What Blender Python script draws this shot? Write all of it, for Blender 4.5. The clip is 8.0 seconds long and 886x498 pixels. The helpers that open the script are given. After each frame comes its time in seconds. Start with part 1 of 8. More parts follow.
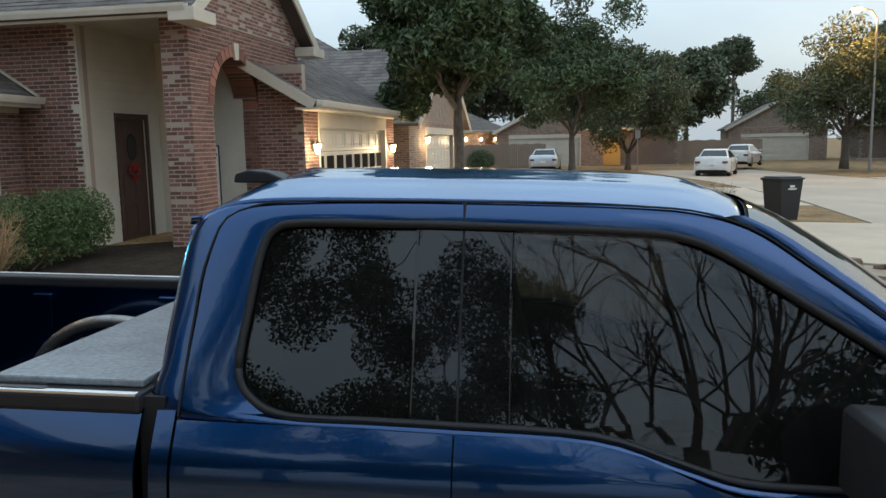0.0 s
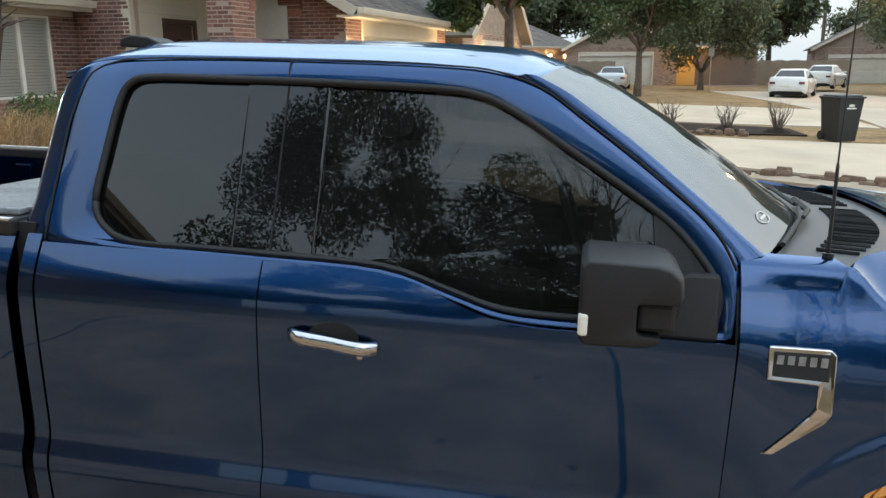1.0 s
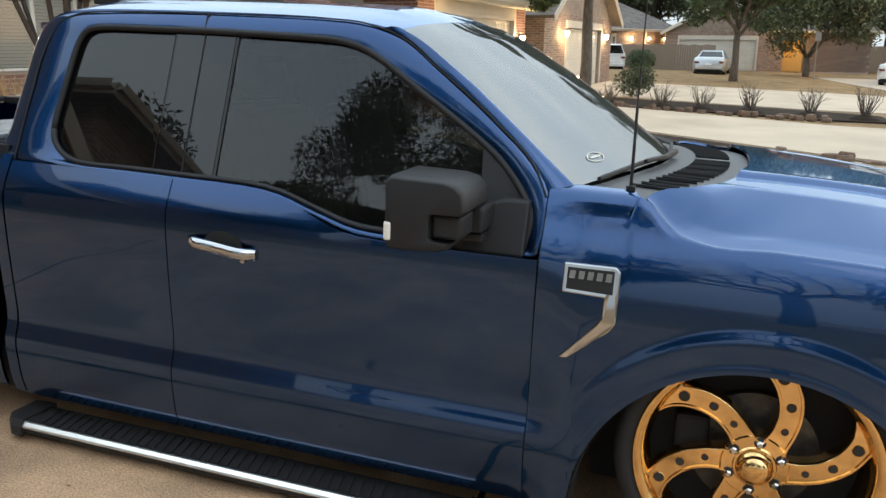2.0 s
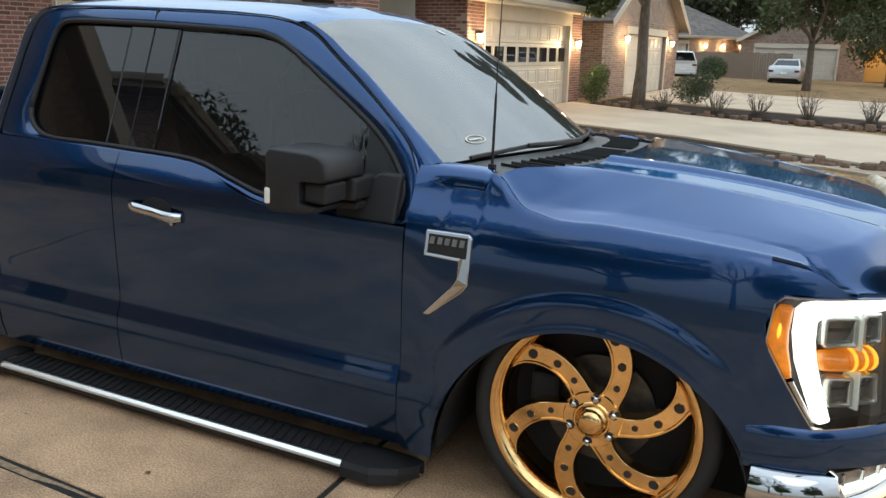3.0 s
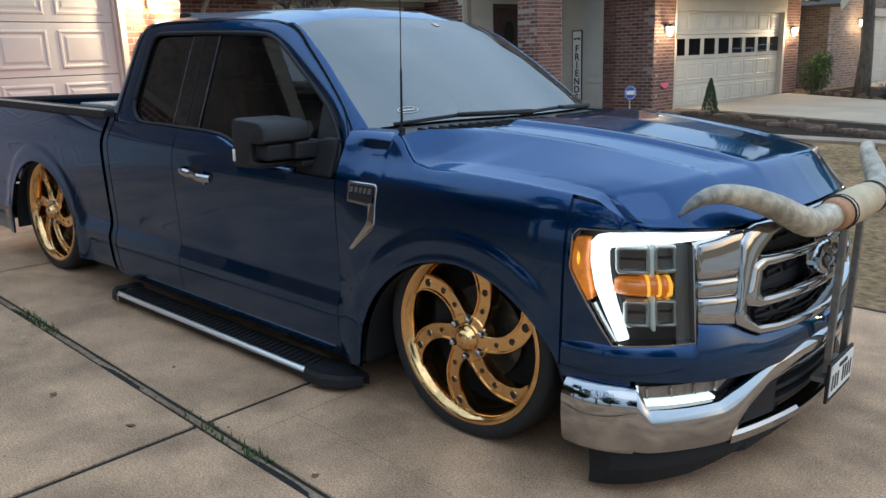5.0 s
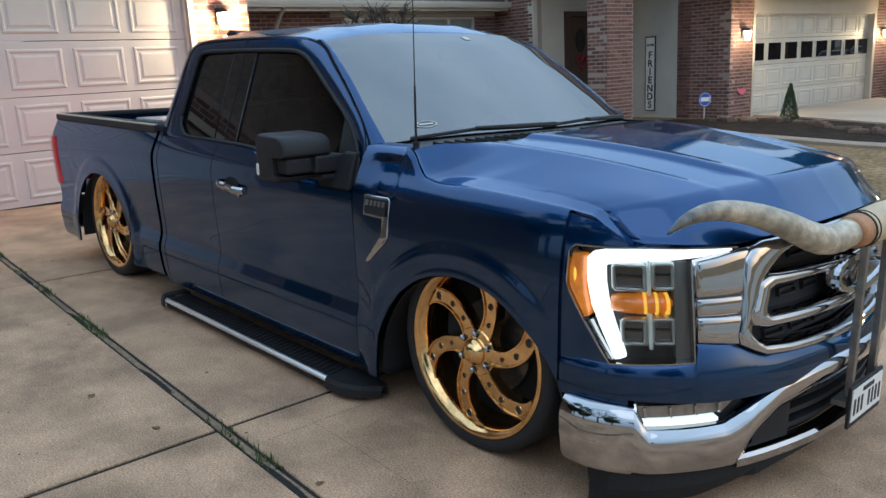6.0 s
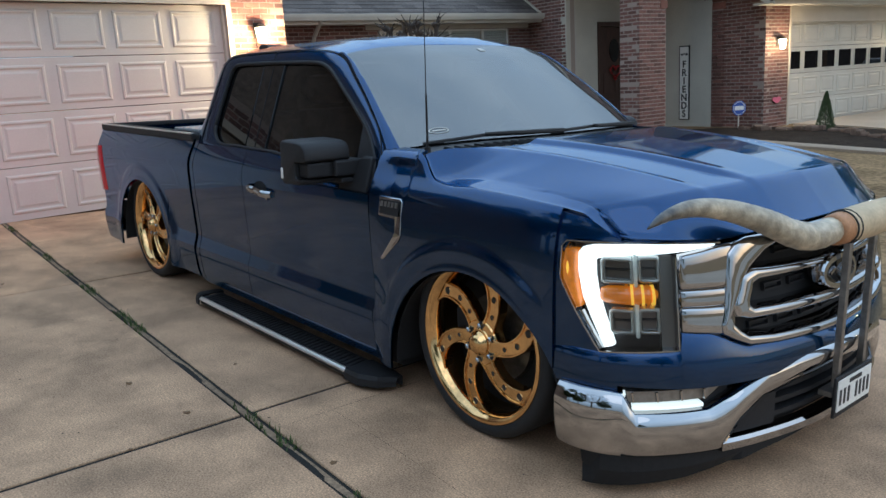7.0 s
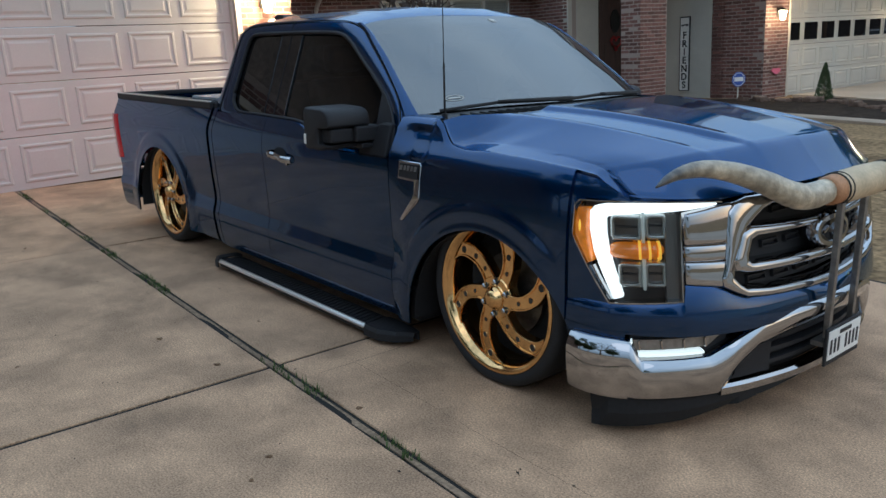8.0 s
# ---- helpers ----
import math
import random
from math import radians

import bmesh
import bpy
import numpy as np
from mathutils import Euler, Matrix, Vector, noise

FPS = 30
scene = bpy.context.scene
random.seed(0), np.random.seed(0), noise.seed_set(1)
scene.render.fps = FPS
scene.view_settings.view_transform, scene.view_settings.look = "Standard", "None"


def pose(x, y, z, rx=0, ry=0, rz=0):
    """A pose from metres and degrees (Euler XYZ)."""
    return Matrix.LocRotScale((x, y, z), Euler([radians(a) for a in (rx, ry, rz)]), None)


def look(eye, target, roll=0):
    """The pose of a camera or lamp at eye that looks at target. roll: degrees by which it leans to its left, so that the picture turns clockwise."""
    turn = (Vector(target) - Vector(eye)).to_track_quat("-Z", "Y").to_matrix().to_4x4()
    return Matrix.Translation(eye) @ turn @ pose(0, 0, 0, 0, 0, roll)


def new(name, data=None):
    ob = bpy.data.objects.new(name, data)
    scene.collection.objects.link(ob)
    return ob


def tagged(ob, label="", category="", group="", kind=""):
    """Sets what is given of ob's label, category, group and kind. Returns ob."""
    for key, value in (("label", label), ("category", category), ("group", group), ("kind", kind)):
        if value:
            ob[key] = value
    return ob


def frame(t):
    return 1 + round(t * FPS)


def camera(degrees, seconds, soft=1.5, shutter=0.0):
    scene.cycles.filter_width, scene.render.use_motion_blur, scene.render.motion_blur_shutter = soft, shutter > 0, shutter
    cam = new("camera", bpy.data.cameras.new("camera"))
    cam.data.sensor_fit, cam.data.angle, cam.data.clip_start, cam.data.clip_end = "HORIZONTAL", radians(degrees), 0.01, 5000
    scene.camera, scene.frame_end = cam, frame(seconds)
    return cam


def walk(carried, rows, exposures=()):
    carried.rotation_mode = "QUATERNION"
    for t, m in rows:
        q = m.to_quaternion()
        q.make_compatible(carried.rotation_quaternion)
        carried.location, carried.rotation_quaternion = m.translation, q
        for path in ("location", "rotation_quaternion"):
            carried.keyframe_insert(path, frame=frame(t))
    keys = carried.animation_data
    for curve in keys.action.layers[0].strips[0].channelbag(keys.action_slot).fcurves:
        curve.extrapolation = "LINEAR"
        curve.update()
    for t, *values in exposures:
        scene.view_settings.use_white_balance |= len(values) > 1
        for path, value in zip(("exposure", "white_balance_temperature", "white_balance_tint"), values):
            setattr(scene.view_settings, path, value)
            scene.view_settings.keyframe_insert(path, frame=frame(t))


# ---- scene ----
# ---- camera and walk ----
cam = camera(59.2, 8.0)
# the drive falls towards the street; the truck stands square on it
SLOPE = Vector((0.02792, 0.00523, -0.9996)).rotation_difference(Vector((0, 0, -1))).to_matrix().to_4x4()
DRIVE = SLOPE @ pose(0, -1, 0, -1.1, 0, 0) @ pose(0, 0.965, 0)
PATH = [
    (0, (-1.792, -2.792, 1.776), (-1.984, -0.819, 1.511), 0.5),
    (0.5, (-1.488, -2.859, 1.717), (-1.951, -0.93, 1.459), 1.0),
    (1, (-1.039, -2.973, 1.633), (-1.403, -1.063, 1.165), 1.4),
    (2.5, (0.104, -3.233, 1.563), (-0.601, -1.435, 1.042), 2.9),
    (3, (0.455, -3.261, 1.554), (-0.311, -1.486, 1.041), 2.9),
    (3.5, (0.815, -3.326, 1.542), (-0.164, -1.661, 1.023), 1.1),
    (4, (1.191, -3.31, 1.533), (0.114, -1.707, 1.012), 0.5),
    (5.5, (1.968, -3.019, 1.506), (0.597, -1.654, 1.0), -1.2),
    (6, (2.02, -2.949, 1.533), (0.589, -1.641, 1.041), -1.6),
    (6.5, (2.118, -2.941, 1.529), (0.637, -1.682, 1.061), -1.9),
    (7, (2.267, -2.999, 1.527), (0.766, -1.762, 1.065), -2.1),
    (7.5, (2.361, -3.069, 1.536), (0.853, -1.855, 1.031), -2.4),
    (8, (2.371, -3.203, 1.528), (0.886, -1.973, 0.997), -2.0),
]
walk(cam, [(t, SLOPE @ look(eye, target, roll)) for t, eye, target, roll in PATH],
     exposures=((0.0, -0.03, 6650, 11), (0.5, 0.2, 6700, 11), (1.0, 0.58, 7050, 12), (2.5, 0.55, 7200, 14), (3.5, 0.1, 6800, 14), (5.5, -0.12, 5780, 11), (6.5, -0.16, 5780, 11), (8.0, -0.43, 5780, 11)))

# ---- world, sun ----
world = bpy.data.worlds.new("dusk")
scene.world = world
world.use_nodes = True
wn, wl = world.node_tree.nodes, world.node_tree.links
sky = wn.new("ShaderNodeTexSky")
sky.sky_type = "NISHITA"
sky.sun_disc = False
sky.sun_elevation, sky.sun_rotation = radians(9), radians(60)
sky.air_density, sky.dust_density = 1.0, 2.0
cloud = wn.new("ShaderNodeTexNoise")
cloud.inputs["Scale"].default_value, cloud.inputs["Detail"].default_value = 2.2, 6.0
ctex = wn.new("ShaderNodeTexCoord")
cmap = wn.new("ShaderNodeMapping")
cmap.inputs["Scale"].default_value = (1, 1, 2.6)
wl.new(ctex.outputs["Generated"], cmap.inputs["Vector"])
wl.new(cmap.outputs["Vector"], cloud.inputs["Vector"])
cramp = wn.new("ShaderNodeValToRGB")
cramp.color_ramp.elements[0].position, cramp.color_ramp.elements[0].color = 0.35, (2.5, 3.32, 4.05, 1)
cramp.color_ramp.elements[1].position, cramp.color_ramp.elements[1].color = 0.7, (3.4, 4.22, 4.75, 1)
wl.new(cloud.outputs["Fac"], cramp.inputs["Fac"])
cmix = wn.new("ShaderNodeMixRGB")
cmix.inputs["Fac"].default_value = 0.85
wl.new(sky.outputs["Color"], cmix.inputs["Color1"])
wl.new(cramp.outputs["Color"], cmix.inputs["Color2"])
# an overcast sky is brighter overhead than at the horizon
csep = wn.new("ShaderNodeSeparateXYZ")
wl.new(ctex.outputs["Generated"], csep.inputs[0])
crise = wn.new("ShaderNodeMapRange")
crise.inputs["From Min"].default_value, crise.inputs["From Max"].default_value = 0.05, 0.55
crise.inputs["To Min"].default_value, crise.inputs["To Max"].default_value = 0.60, 1.5
wl.new(csep.outputs["Z"], crise.inputs["Value"])
cscale = wn.new("ShaderNodeVectorMath")
cscale.operation = "SCALE"
wl.new(cmix.outputs["Color"], cscale.inputs[0])
# the after-glow makes the sky across the street brighter than the one behind the drive
cside = wn.new("ShaderNodeMapRange")
cside.inputs["From Min"].default_value, cside.inputs["From Max"].default_value = -0.6, 0.7
cside.inputs["To Min"].default_value, cside.inputs["To Max"].default_value = 0.84, 1.04
wl.new(csep.outputs["Y"], cside.inputs["Value"])
cboth = wn.new("ShaderNodeMath")
cboth.operation = "MULTIPLY"
wl.new(crise.outputs["Result"], cboth.inputs[0]), wl.new(cside.outputs["Result"], cboth.inputs[1])
wl.new(cboth.outputs[0], cscale.inputs["Scale"])
wl.new(cscale.outputs[0], wn["Background"].inputs["Color"])
wn["Background"].inputs["Strength"].default_value = 0.285
sun = new("sun", bpy.data.lights.new("sun", "SUN"))
sun.data.energy, sun.data.angle, sun.data.color = 0.25, radians(40), (1.0, 0.9, 0.82)
sun.matrix_world = look((6, -6, 9), (0, 0, 0))


# ---- materials ----
def material(name, color, rough=0.6, metal=0.0, grain=0.0, grain_scale=60.0, blotch=0.0, blotch_scale=2.0, bump=0.0, bump_scale=80.0,
             stain=0.0, stain_scale=1.3, coat=0.0, emit=None, power=0.0, island=0.0, piece=0.0, spec=0.5, stretch=(1, 1, 1)):
    """A principled surface whose colour varies at two scales, by island or by piece, with fine relief."""
    m = bpy.data.materials.new(name)
    m.use_nodes = True
    n, l = m.node_tree.nodes, m.node_tree.links
    b = n["Principled BSDF"]
    b.inputs["Roughness"].default_value, b.inputs["Metallic"].default_value = rough, metal
    b.inputs["Coat Weight"].default_value, b.inputs["Coat Roughness"].default_value = coat, 0.03
    b.inputs["Specular IOR Level"].default_value = spec
    b.inputs["Base Color"].default_value = (*color, 1)
    co = n.new("ShaderNodeTexCoord")
    mp = n.new("ShaderNodeMapping")
    mp.inputs["Scale"].default_value = stretch
    l.new(co.outputs["Object"], mp.inputs["Vector"])
    factor = None

    def times(a, socket, low, high):
        r = n.new("ShaderNodeMapRange")
        r.inputs["To Min"].default_value, r.inputs["To Max"].default_value = low, high
        l.new(socket, r.inputs["Value"])
        if a is None:
            return r.outputs["Result"]
        t = n.new("ShaderNodeMath")
        t.operation = "MULTIPLY"
        l.new(a, t.inputs[0]), l.new(r.outputs["Result"], t.inputs[1])
        return t.outputs[0]

    for amount, scale in ((grain, grain_scale), (blotch, blotch_scale)):
        if amount:
            t = n.new("ShaderNodeTexNoise")
            t.inputs["Scale"].default_value, t.inputs["Detail"].default_value = scale, 5.0
            l.new(mp.outputs["Vector"], t.inputs["Vector"])
            r = n.new("ShaderNodeMapRange")
            r.inputs["From Min"].default_value, r.inputs["From Max"].default_value = 0.3, 0.7
            l.new(t.outputs["Fac"], r.inputs["Value"])
            factor = times(factor, r.outputs["Result"], 1 - amount, 1 + amount)
    if stain:
        t = n.new("ShaderNodeTexNoise")
        t.inputs["Scale"].default_value, t.inputs["Detail"].default_value, t.inputs["Roughness"].default_value = stain_scale, 9.0, 0.68
        t.inputs["Distortion"].default_value = 0.25
        l.new(mp.outputs["Vector"], t.inputs["Vector"])
        r = n.new("ShaderNodeMapRange")
        r.inputs["From Min"].default_value, r.inputs["From Max"].default_value = 0.36, 0.58
        l.new(t.outputs["Fac"], r.inputs["Value"])
        factor = times(factor, r.outputs["Result"], 1 - stain, 1.0)
    if island:
        g = n.new("ShaderNodeNewGeometry")
        factor = times(factor, g.outputs["Random Per Island"], 1 - island, 1 + island)
    if piece:
        g = n.new("ShaderNodeObjectInfo")
        factor = times(factor, g.outputs["Random"], 1 - piece, 1 + piece)
    if factor is not None:
        v = n.new("ShaderNodeVectorMath")
        v.operation = "SCALE"
        v.inputs[0].default_value = color
        l.new(factor, v.inputs["Scale"])
        l.new(v.outputs[0], b.inputs["Base Color"])
    if bump:
        t = n.new("ShaderNodeTexNoise")
        t.inputs["Scale"].default_value, t.inputs["Detail"].default_value = bump_scale, 4.0
        l.new(mp.outputs["Vector"], t.inputs["Vector"])
        bp = n.new("ShaderNodeBump")
        bp.inputs["Strength"].default_value, bp.inputs["Distance"].default_value = bump, 0.01
        l.new(t.outputs["Fac"], bp.inputs["Height"])
        l.new(bp.outputs["Normal"], b.inputs["Normal"])
    if emit:
        b.inputs["Emission Color"].default_value, b.inputs["Emission Strength"].default_value = (*emit, 1), power
    return m


def glazing(name, tint, ior=1.5, rough=0.0, haze=0.0):
    """A pane: tinted see-through glass with a gloss that grows at grazing angles, under a grey haze that imitates lens
    veil.
    """
    m = bpy.data.materials.new(name)
    m.use_nodes = True
    n, l = m.node_tree.nodes, m.node_tree.links
    n.remove(n["Principled BSDF"])
    f, t, g, x = n.new("ShaderNodeFresnel"), n.new("ShaderNodeBsdfTransparent"), n.new("ShaderNodeBsdfGlossy"), n.new("ShaderNodeMixShader")
    f.inputs["IOR"].default_value = ior
    t.inputs["Color"].default_value = (*tint, 1)
    g.inputs["Roughness"].default_value = rough
    l.new(f.outputs[0], x.inputs[0]), l.new(t.outputs[0], x.inputs[1]), l.new(g.outputs[0], x.inputs[2])
    out = x.outputs[0]
    # patchy grey diffuse mixed in lifts the glass's darks like lens veil
    if haze:
        haze_bsdf, veil = n.new("ShaderNodeBsdfDiffuse"), n.new("ShaderNodeMixShader")
        haze_bsdf.inputs["Color"].default_value = (0.62, 0.63, 0.64, 1)
        co, nz, mr = n.new("ShaderNodeTexCoord"), n.new("ShaderNodeTexNoise"), n.new("ShaderNodeMapRange")
        nz.inputs["Scale"].default_value, nz.inputs["Detail"].default_value = 3.0, 6.0
        mr.inputs["From Min"].default_value, mr.inputs["From Max"].default_value = 0.3, 0.7
        mr.inputs["To Min"].default_value, mr.inputs["To Max"].default_value = haze * 0.75, haze * 1.25
        l.new(co.outputs["Object"], nz.inputs["Vector"]), l.new(nz.outputs["Fac"], mr.inputs["Value"])
        l.new(mr.outputs["Result"], veil.inputs[0]), l.new(out, veil.inputs[1]), l.new(haze_bsdf.outputs[0], veil.inputs[2])
        out = veil.outputs[0]
    l.new(out, n["Material Output"].inputs["Surface"])
    return m


PAINT = material("blue_metallic_paint", (0.0046, 0.040, 0.128), 0.26, 1.0, grain=0.10, grain_scale=900, coat=1.0, blotch=0.05, blotch_scale=3, spec=0.0)
PAINT.node_tree.nodes["Principled BSDF"].inputs["Specular Tint"].default_value = (0.36, 0.60, 0.88, 1)
PAINT.node_tree.nodes["Principled BSDF"].inputs["Coat IOR"].default_value = 1.5
ALU = material("brushed_aluminium", (0.88, 0.87, 0.85), 0.35, 1.0, grain=0.06, grain_scale=200, stretch=(0.05, 1, 1))
CHROME = material("chrome", (0.46, 0.46, 0.47), 0.04, 1.0, blotch=0.04, blotch_scale=9)
BLACK = material("black_plastic", (0.017, 0.017, 0.019), 0.55, grain=0.2, grain_scale=300, bump=0.15, bump_scale=600, spec=0.3)
TRIM = material("grey_rubber_trim", (0.05, 0.05, 0.052), 0.55, grain=0.15, grain_scale=200)
GLOSSBLACK = material("gloss_black", (0.006, 0.006, 0.007), 0.015, blotch=0.1)
# near black, for dark parts and for shade painted into gaps and recesses
DARK = material("dark_parts_and_shade", (0.008, 0.008, 0.009), 0.8, grain=0.2)
TYRE = material("tyre_rubber", (0.011, 0.011, 0.012), 0.7, grain=0.25, grain_scale=120, bump=0.1, bump_scale=200)
GOLD = material("polished_gold_alloy", (0.80, 0.50, 0.22), 0.13, 1.0, grain=0.12, grain_scale=40, blotch=0.15, blotch_scale=7)
STEEL = material("worn_steel", (0.30, 0.29, 0.28), 0.42, 1.0, grain=0.2, grain_scale=40)
PRIVACY = glazing("dark_privacy_glass", (0.02, 0.021, 0.022), 1.6, 0.0, 0.007)
FRONTGLASS = glazing("tinted_door_glass", (0.19, 0.20, 0.205), 1.6, 0.0, 0.007)
SCREEN = glazing("windshield_glass", (0.10, 0.115, 0.118), 2.9, 0.02, 0.035)
# the rim's gold, darkened to carry the shade inside the wheel
BARREL = material("gold_darkened_for_shade", (0.20, 0.115, 0.04), 0.4, 1.0, blotch=0.2)
CLEAR = glazing("clear_lens", (0.9, 0.92, 0.92), 1.4)
HOUSEGLASS = glazing("house_glass", (0.85, 0.87, 0.87), 1.5)
LED = material("led_white", (0.9, 0.95, 0.95), 0.4, emit=(0.93, 1.0, 0.95), power=1.7)
LEDSOFT = material("fog_led_white", (0.9, 0.95, 0.9), 0.4, emit=(0.9, 1.0, 0.92), power=0.9)
GUIDE = material("pale_light_guide", (0.62, 0.68, 0.64), 0.25, coat=1.0, emit=(0.9, 1.0, 0.94), power=0.12)
AMBER = material("amber_lens", (0.62, 0.17, 0.012), 0.15, coat=1.0, blotch=0.25, blotch_scale=30, emit=(1.0, 0.30, 0.01), power=0.27)
AMBERHOT = material("amber_bulb", (0.9, 0.45, 0.05), 0.3, emit=(1.0, 0.55, 0.05), power=0.9)
RED = material("red_tail_lens", (0.36, 0.008, 0.012), 0.12, coat=1.0, emit=(1.0, 0.03, 0.05), power=0.10)
LENSGREY = material("smoked_lens", (0.085, 0.075, 0.075), 0.15, 0.3, coat=1.0)
LAMPSILVER = material("silvered_lamp_plastic", (0.42, 0.44, 0.43), 0.2, 0.7, coat=1.0)
BLANKGREY = material("smoked_grey_lamp_shell", (0.10, 0.10, 0.10), 0.3, coat=1.0)
DIMRED = material("unlit_red_lens", (0.13, 0.025, 0.025), 0.2, coat=1.0)
OLDSTEEL = material("dull_dark_steel", (0.09, 0.085, 0.08), 0.5, 0.8, grain=0.3, grain_scale=40)
BLIND = material("shaded_blind", (0.52, 0.51, 0.47), 0.7, grain=0.05)
DARKBARK = material("dark_knobby_bark", (0.045, 0.036, 0.031), 0.95, grain=0.4, grain_scale=25, bump=0.9, bump_scale=30)
MORTARBROWN = material("grey_brown_gable", (0.24, 0.19, 0.155), 0.9, grain=0.3, grain_scale=14, blotch=0.2, blotch_scale=3)
JOINTWOOD = material("rotting_joint_wood", (0.24, 0.165, 0.105), 0.95, grain=0.4, grain_scale=50, blotch=0.3, blotch_scale=5, bump=0.6, bump_scale=60)
CABIN = material("dark_cabin_trim", (0.03, 0.03, 0.032), 0.8, grain=0.2)
HORN = material("cream_grey_horn", (0.40, 0.335, 0.24), 0.42, grain=0.30, grain_scale=34, blotch=0.42, blotch_scale=9, bump=0.3, bump_scale=70, coat=0.2)


def darken_ends(m, start, end, color):
    """The horn's colour turns to the dark of its tips with a streaky border; the mount's middle lies at y = 0.125."""
    n, l = m.node_tree.nodes, m.node_tree.links
    b = n["Principled BSDF"]
    co, sep, away, size, nz, add, mr, mix = [n.new("ShaderNode" + k) for k in ("TexCoord", "SeparateXYZ", "Math", "Math", "TexNoise", "Math", "MapRange", "MixRGB")]
    l.new(co.outputs["Object"], sep.inputs[0])
    away.operation, size.operation, add.operation = "SUBTRACT", "ABSOLUTE", "MULTIPLY_ADD"
    away.inputs[1].default_value = 0.125
    l.new(sep.outputs["Y"], away.inputs[0]), l.new(away.outputs[0], size.inputs[0])
    nz.inputs["Scale"].default_value, nz.inputs["Detail"].default_value = 22.0, 4.0
    l.new(co.outputs["Object"], nz.inputs["Vector"])
    l.new(nz.outputs["Fac"], add.inputs[0]), l.new(size.outputs[0], add.inputs[2])
    add.inputs[1].default_value = 0.22
    mr.inputs["From Min"].default_value, mr.inputs["From Max"].default_value = start, end
    l.new(add.outputs[0], mr.inputs["Value"])
    old = b.inputs["Base Color"].links[0].from_socket
    l.new(mr.outputs["Result"], mix.inputs["Fac"]), l.new(old, mix.inputs["Color1"])
    mix.inputs["Color2"].default_value = (*color, 1)
    l.new(mix.outputs["Color"], b.inputs["Base Color"])


darken_ends(HORN, 0.96, 1.16, (0.05, 0.045, 0.04))
LEATHER = material("tan_leather", (0.42, 0.20, 0.09), 0.55, grain=0.15, grain_scale=80, blotch=0.2, blotch_scale=8, bump=0.2, bump_scale=150)
HIDE = material("pale_rawhide", (0.52, 0.40, 0.25), 0.6, grain=0.12, grain_scale=60, blotch=0.15, blotch_scale=9)
COVER = material("grey_wet_lid", (0.22, 0.24, 0.26), 0.25, grain=0.2, grain_scale=60, blotch=0.15, blotch_scale=6, bump=0.1)
CONCRETE = material("stained_concrete", (0.49, 0.308, 0.184), 0.85, grain=0.46, grain_scale=130, blotch=0.17, blotch_scale=3.6, stain=0.38, stain_scale=1.9, piece=0.06, bump=0.28, bump_scale=220)
PALECONCRETE = material("pale_concrete", (0.44, 0.355, 0.265), 0.85, grain=0.08, grain_scale=60, blotch=0.14, blotch_scale=0.6, bump=0.15, bump_scale=120)
PATHCONCRETE = material("worn_path_concrete", (0.30, 0.235, 0.172), 0.9, grain=0.2, grain_scale=60, blotch=0.2, blotch_scale=2.0, bump=0.2, bump_scale=120)
JOINT = material("dirty_joint", (0.014, 0.013, 0.011), 0.95, grain=0.4, grain_scale=80)
MOSS = material("moss", (0.065, 0.105, 0.028), 0.9, island=0.4)
BRICK = material("red_brown_brick", (0.165, 0.078, 0.062), 0.85, grain=0.25, grain_scale=50, island=0.4, piece=0.0, bump=0.4, bump_scale=90)
BRICKGREY = material("grey_brown_brick", (0.215, 0.150, 0.120), 0.85, grain=0.25, grain_scale=50, island=0.35, bump=0.4, bump_scale=90)
# brown brick darkened to carry the tree shade on two far houses
BRICKDARK = material("brown_brick_with_tree_shade", (0.085, 0.062, 0.052), 0.85, grain=0.25, grain_scale=50, island=0.35, bump=0.4, bump_scale=90)
BRICKPIECE = material("red_brown_single_brick", (0.25, 0.105, 0.075), 0.85, grain=0.25, grain_scale=50, piece=0.4, bump=0.4, bump_scale=90)
MORTAR = material("mortar", (0.34, 0.27, 0.23), 0.95, grain=0.15, grain_scale=90, bump=0.3, bump_scale=90)
SIDING = material("cream_siding", (0.50, 0.46, 0.385), 0.7, grain=0.05, grain_scale=40, blotch=0.08, blotch_scale=1.5)
TRIMWHITE = material("cream_trim_paint", (0.52, 0.475, 0.40), 0.6, grain=0.05, blotch=0.07, blotch_scale=2)
DOORWHITE = material("white_garage_steel", (0.50, 0.485, 0.435), 0.5, grain=0.03, blotch=0.06, blotch_scale=1.5, bump=0.05, bump_scale=200)
DOORCREAM = material("cream_garage_steel", (0.56, 0.525, 0.45), 0.5, grain=0.03, blotch=0.06, blotch_scale=1.5)
SHINGLE = material("grey_brown_shingle", (0.115, 0.098, 0.09), 0.9, grain=0.25, grain_scale=40, island=0.3, blotch=0.12, blotch_scale=1.2, bump=0.4, bump_scale=70)
DOORWOOD = material("dark_brown_door", (0.055, 0.026, 0.018), 0.45, grain=0.25, grain_scale=30, stretch=(1, 1, 0.1))
BARK = material("grey_brown_bark", (0.12, 0.098, 0.08), 0.95, grain=0.35, grain_scale=18, blotch=0.2, bump=0.8, bump_scale=14, stretch=(1, 1, 0.35))
LEAF = material("dark_green_leaves", (0.055, 0.085, 0.032), 0.6, island=0.45, blotch=0.25, blotch_scale=0.7)
LEAFFAR = material("grey_green_leaves", (0.07, 0.09, 0.045), 0.7, island=0.45, blotch=0.25, blotch_scale=0.5)
HEDGE = material("hedge_leaves", (0.06, 0.105, 0.03), 0.55, island=0.5, blotch=0.2)
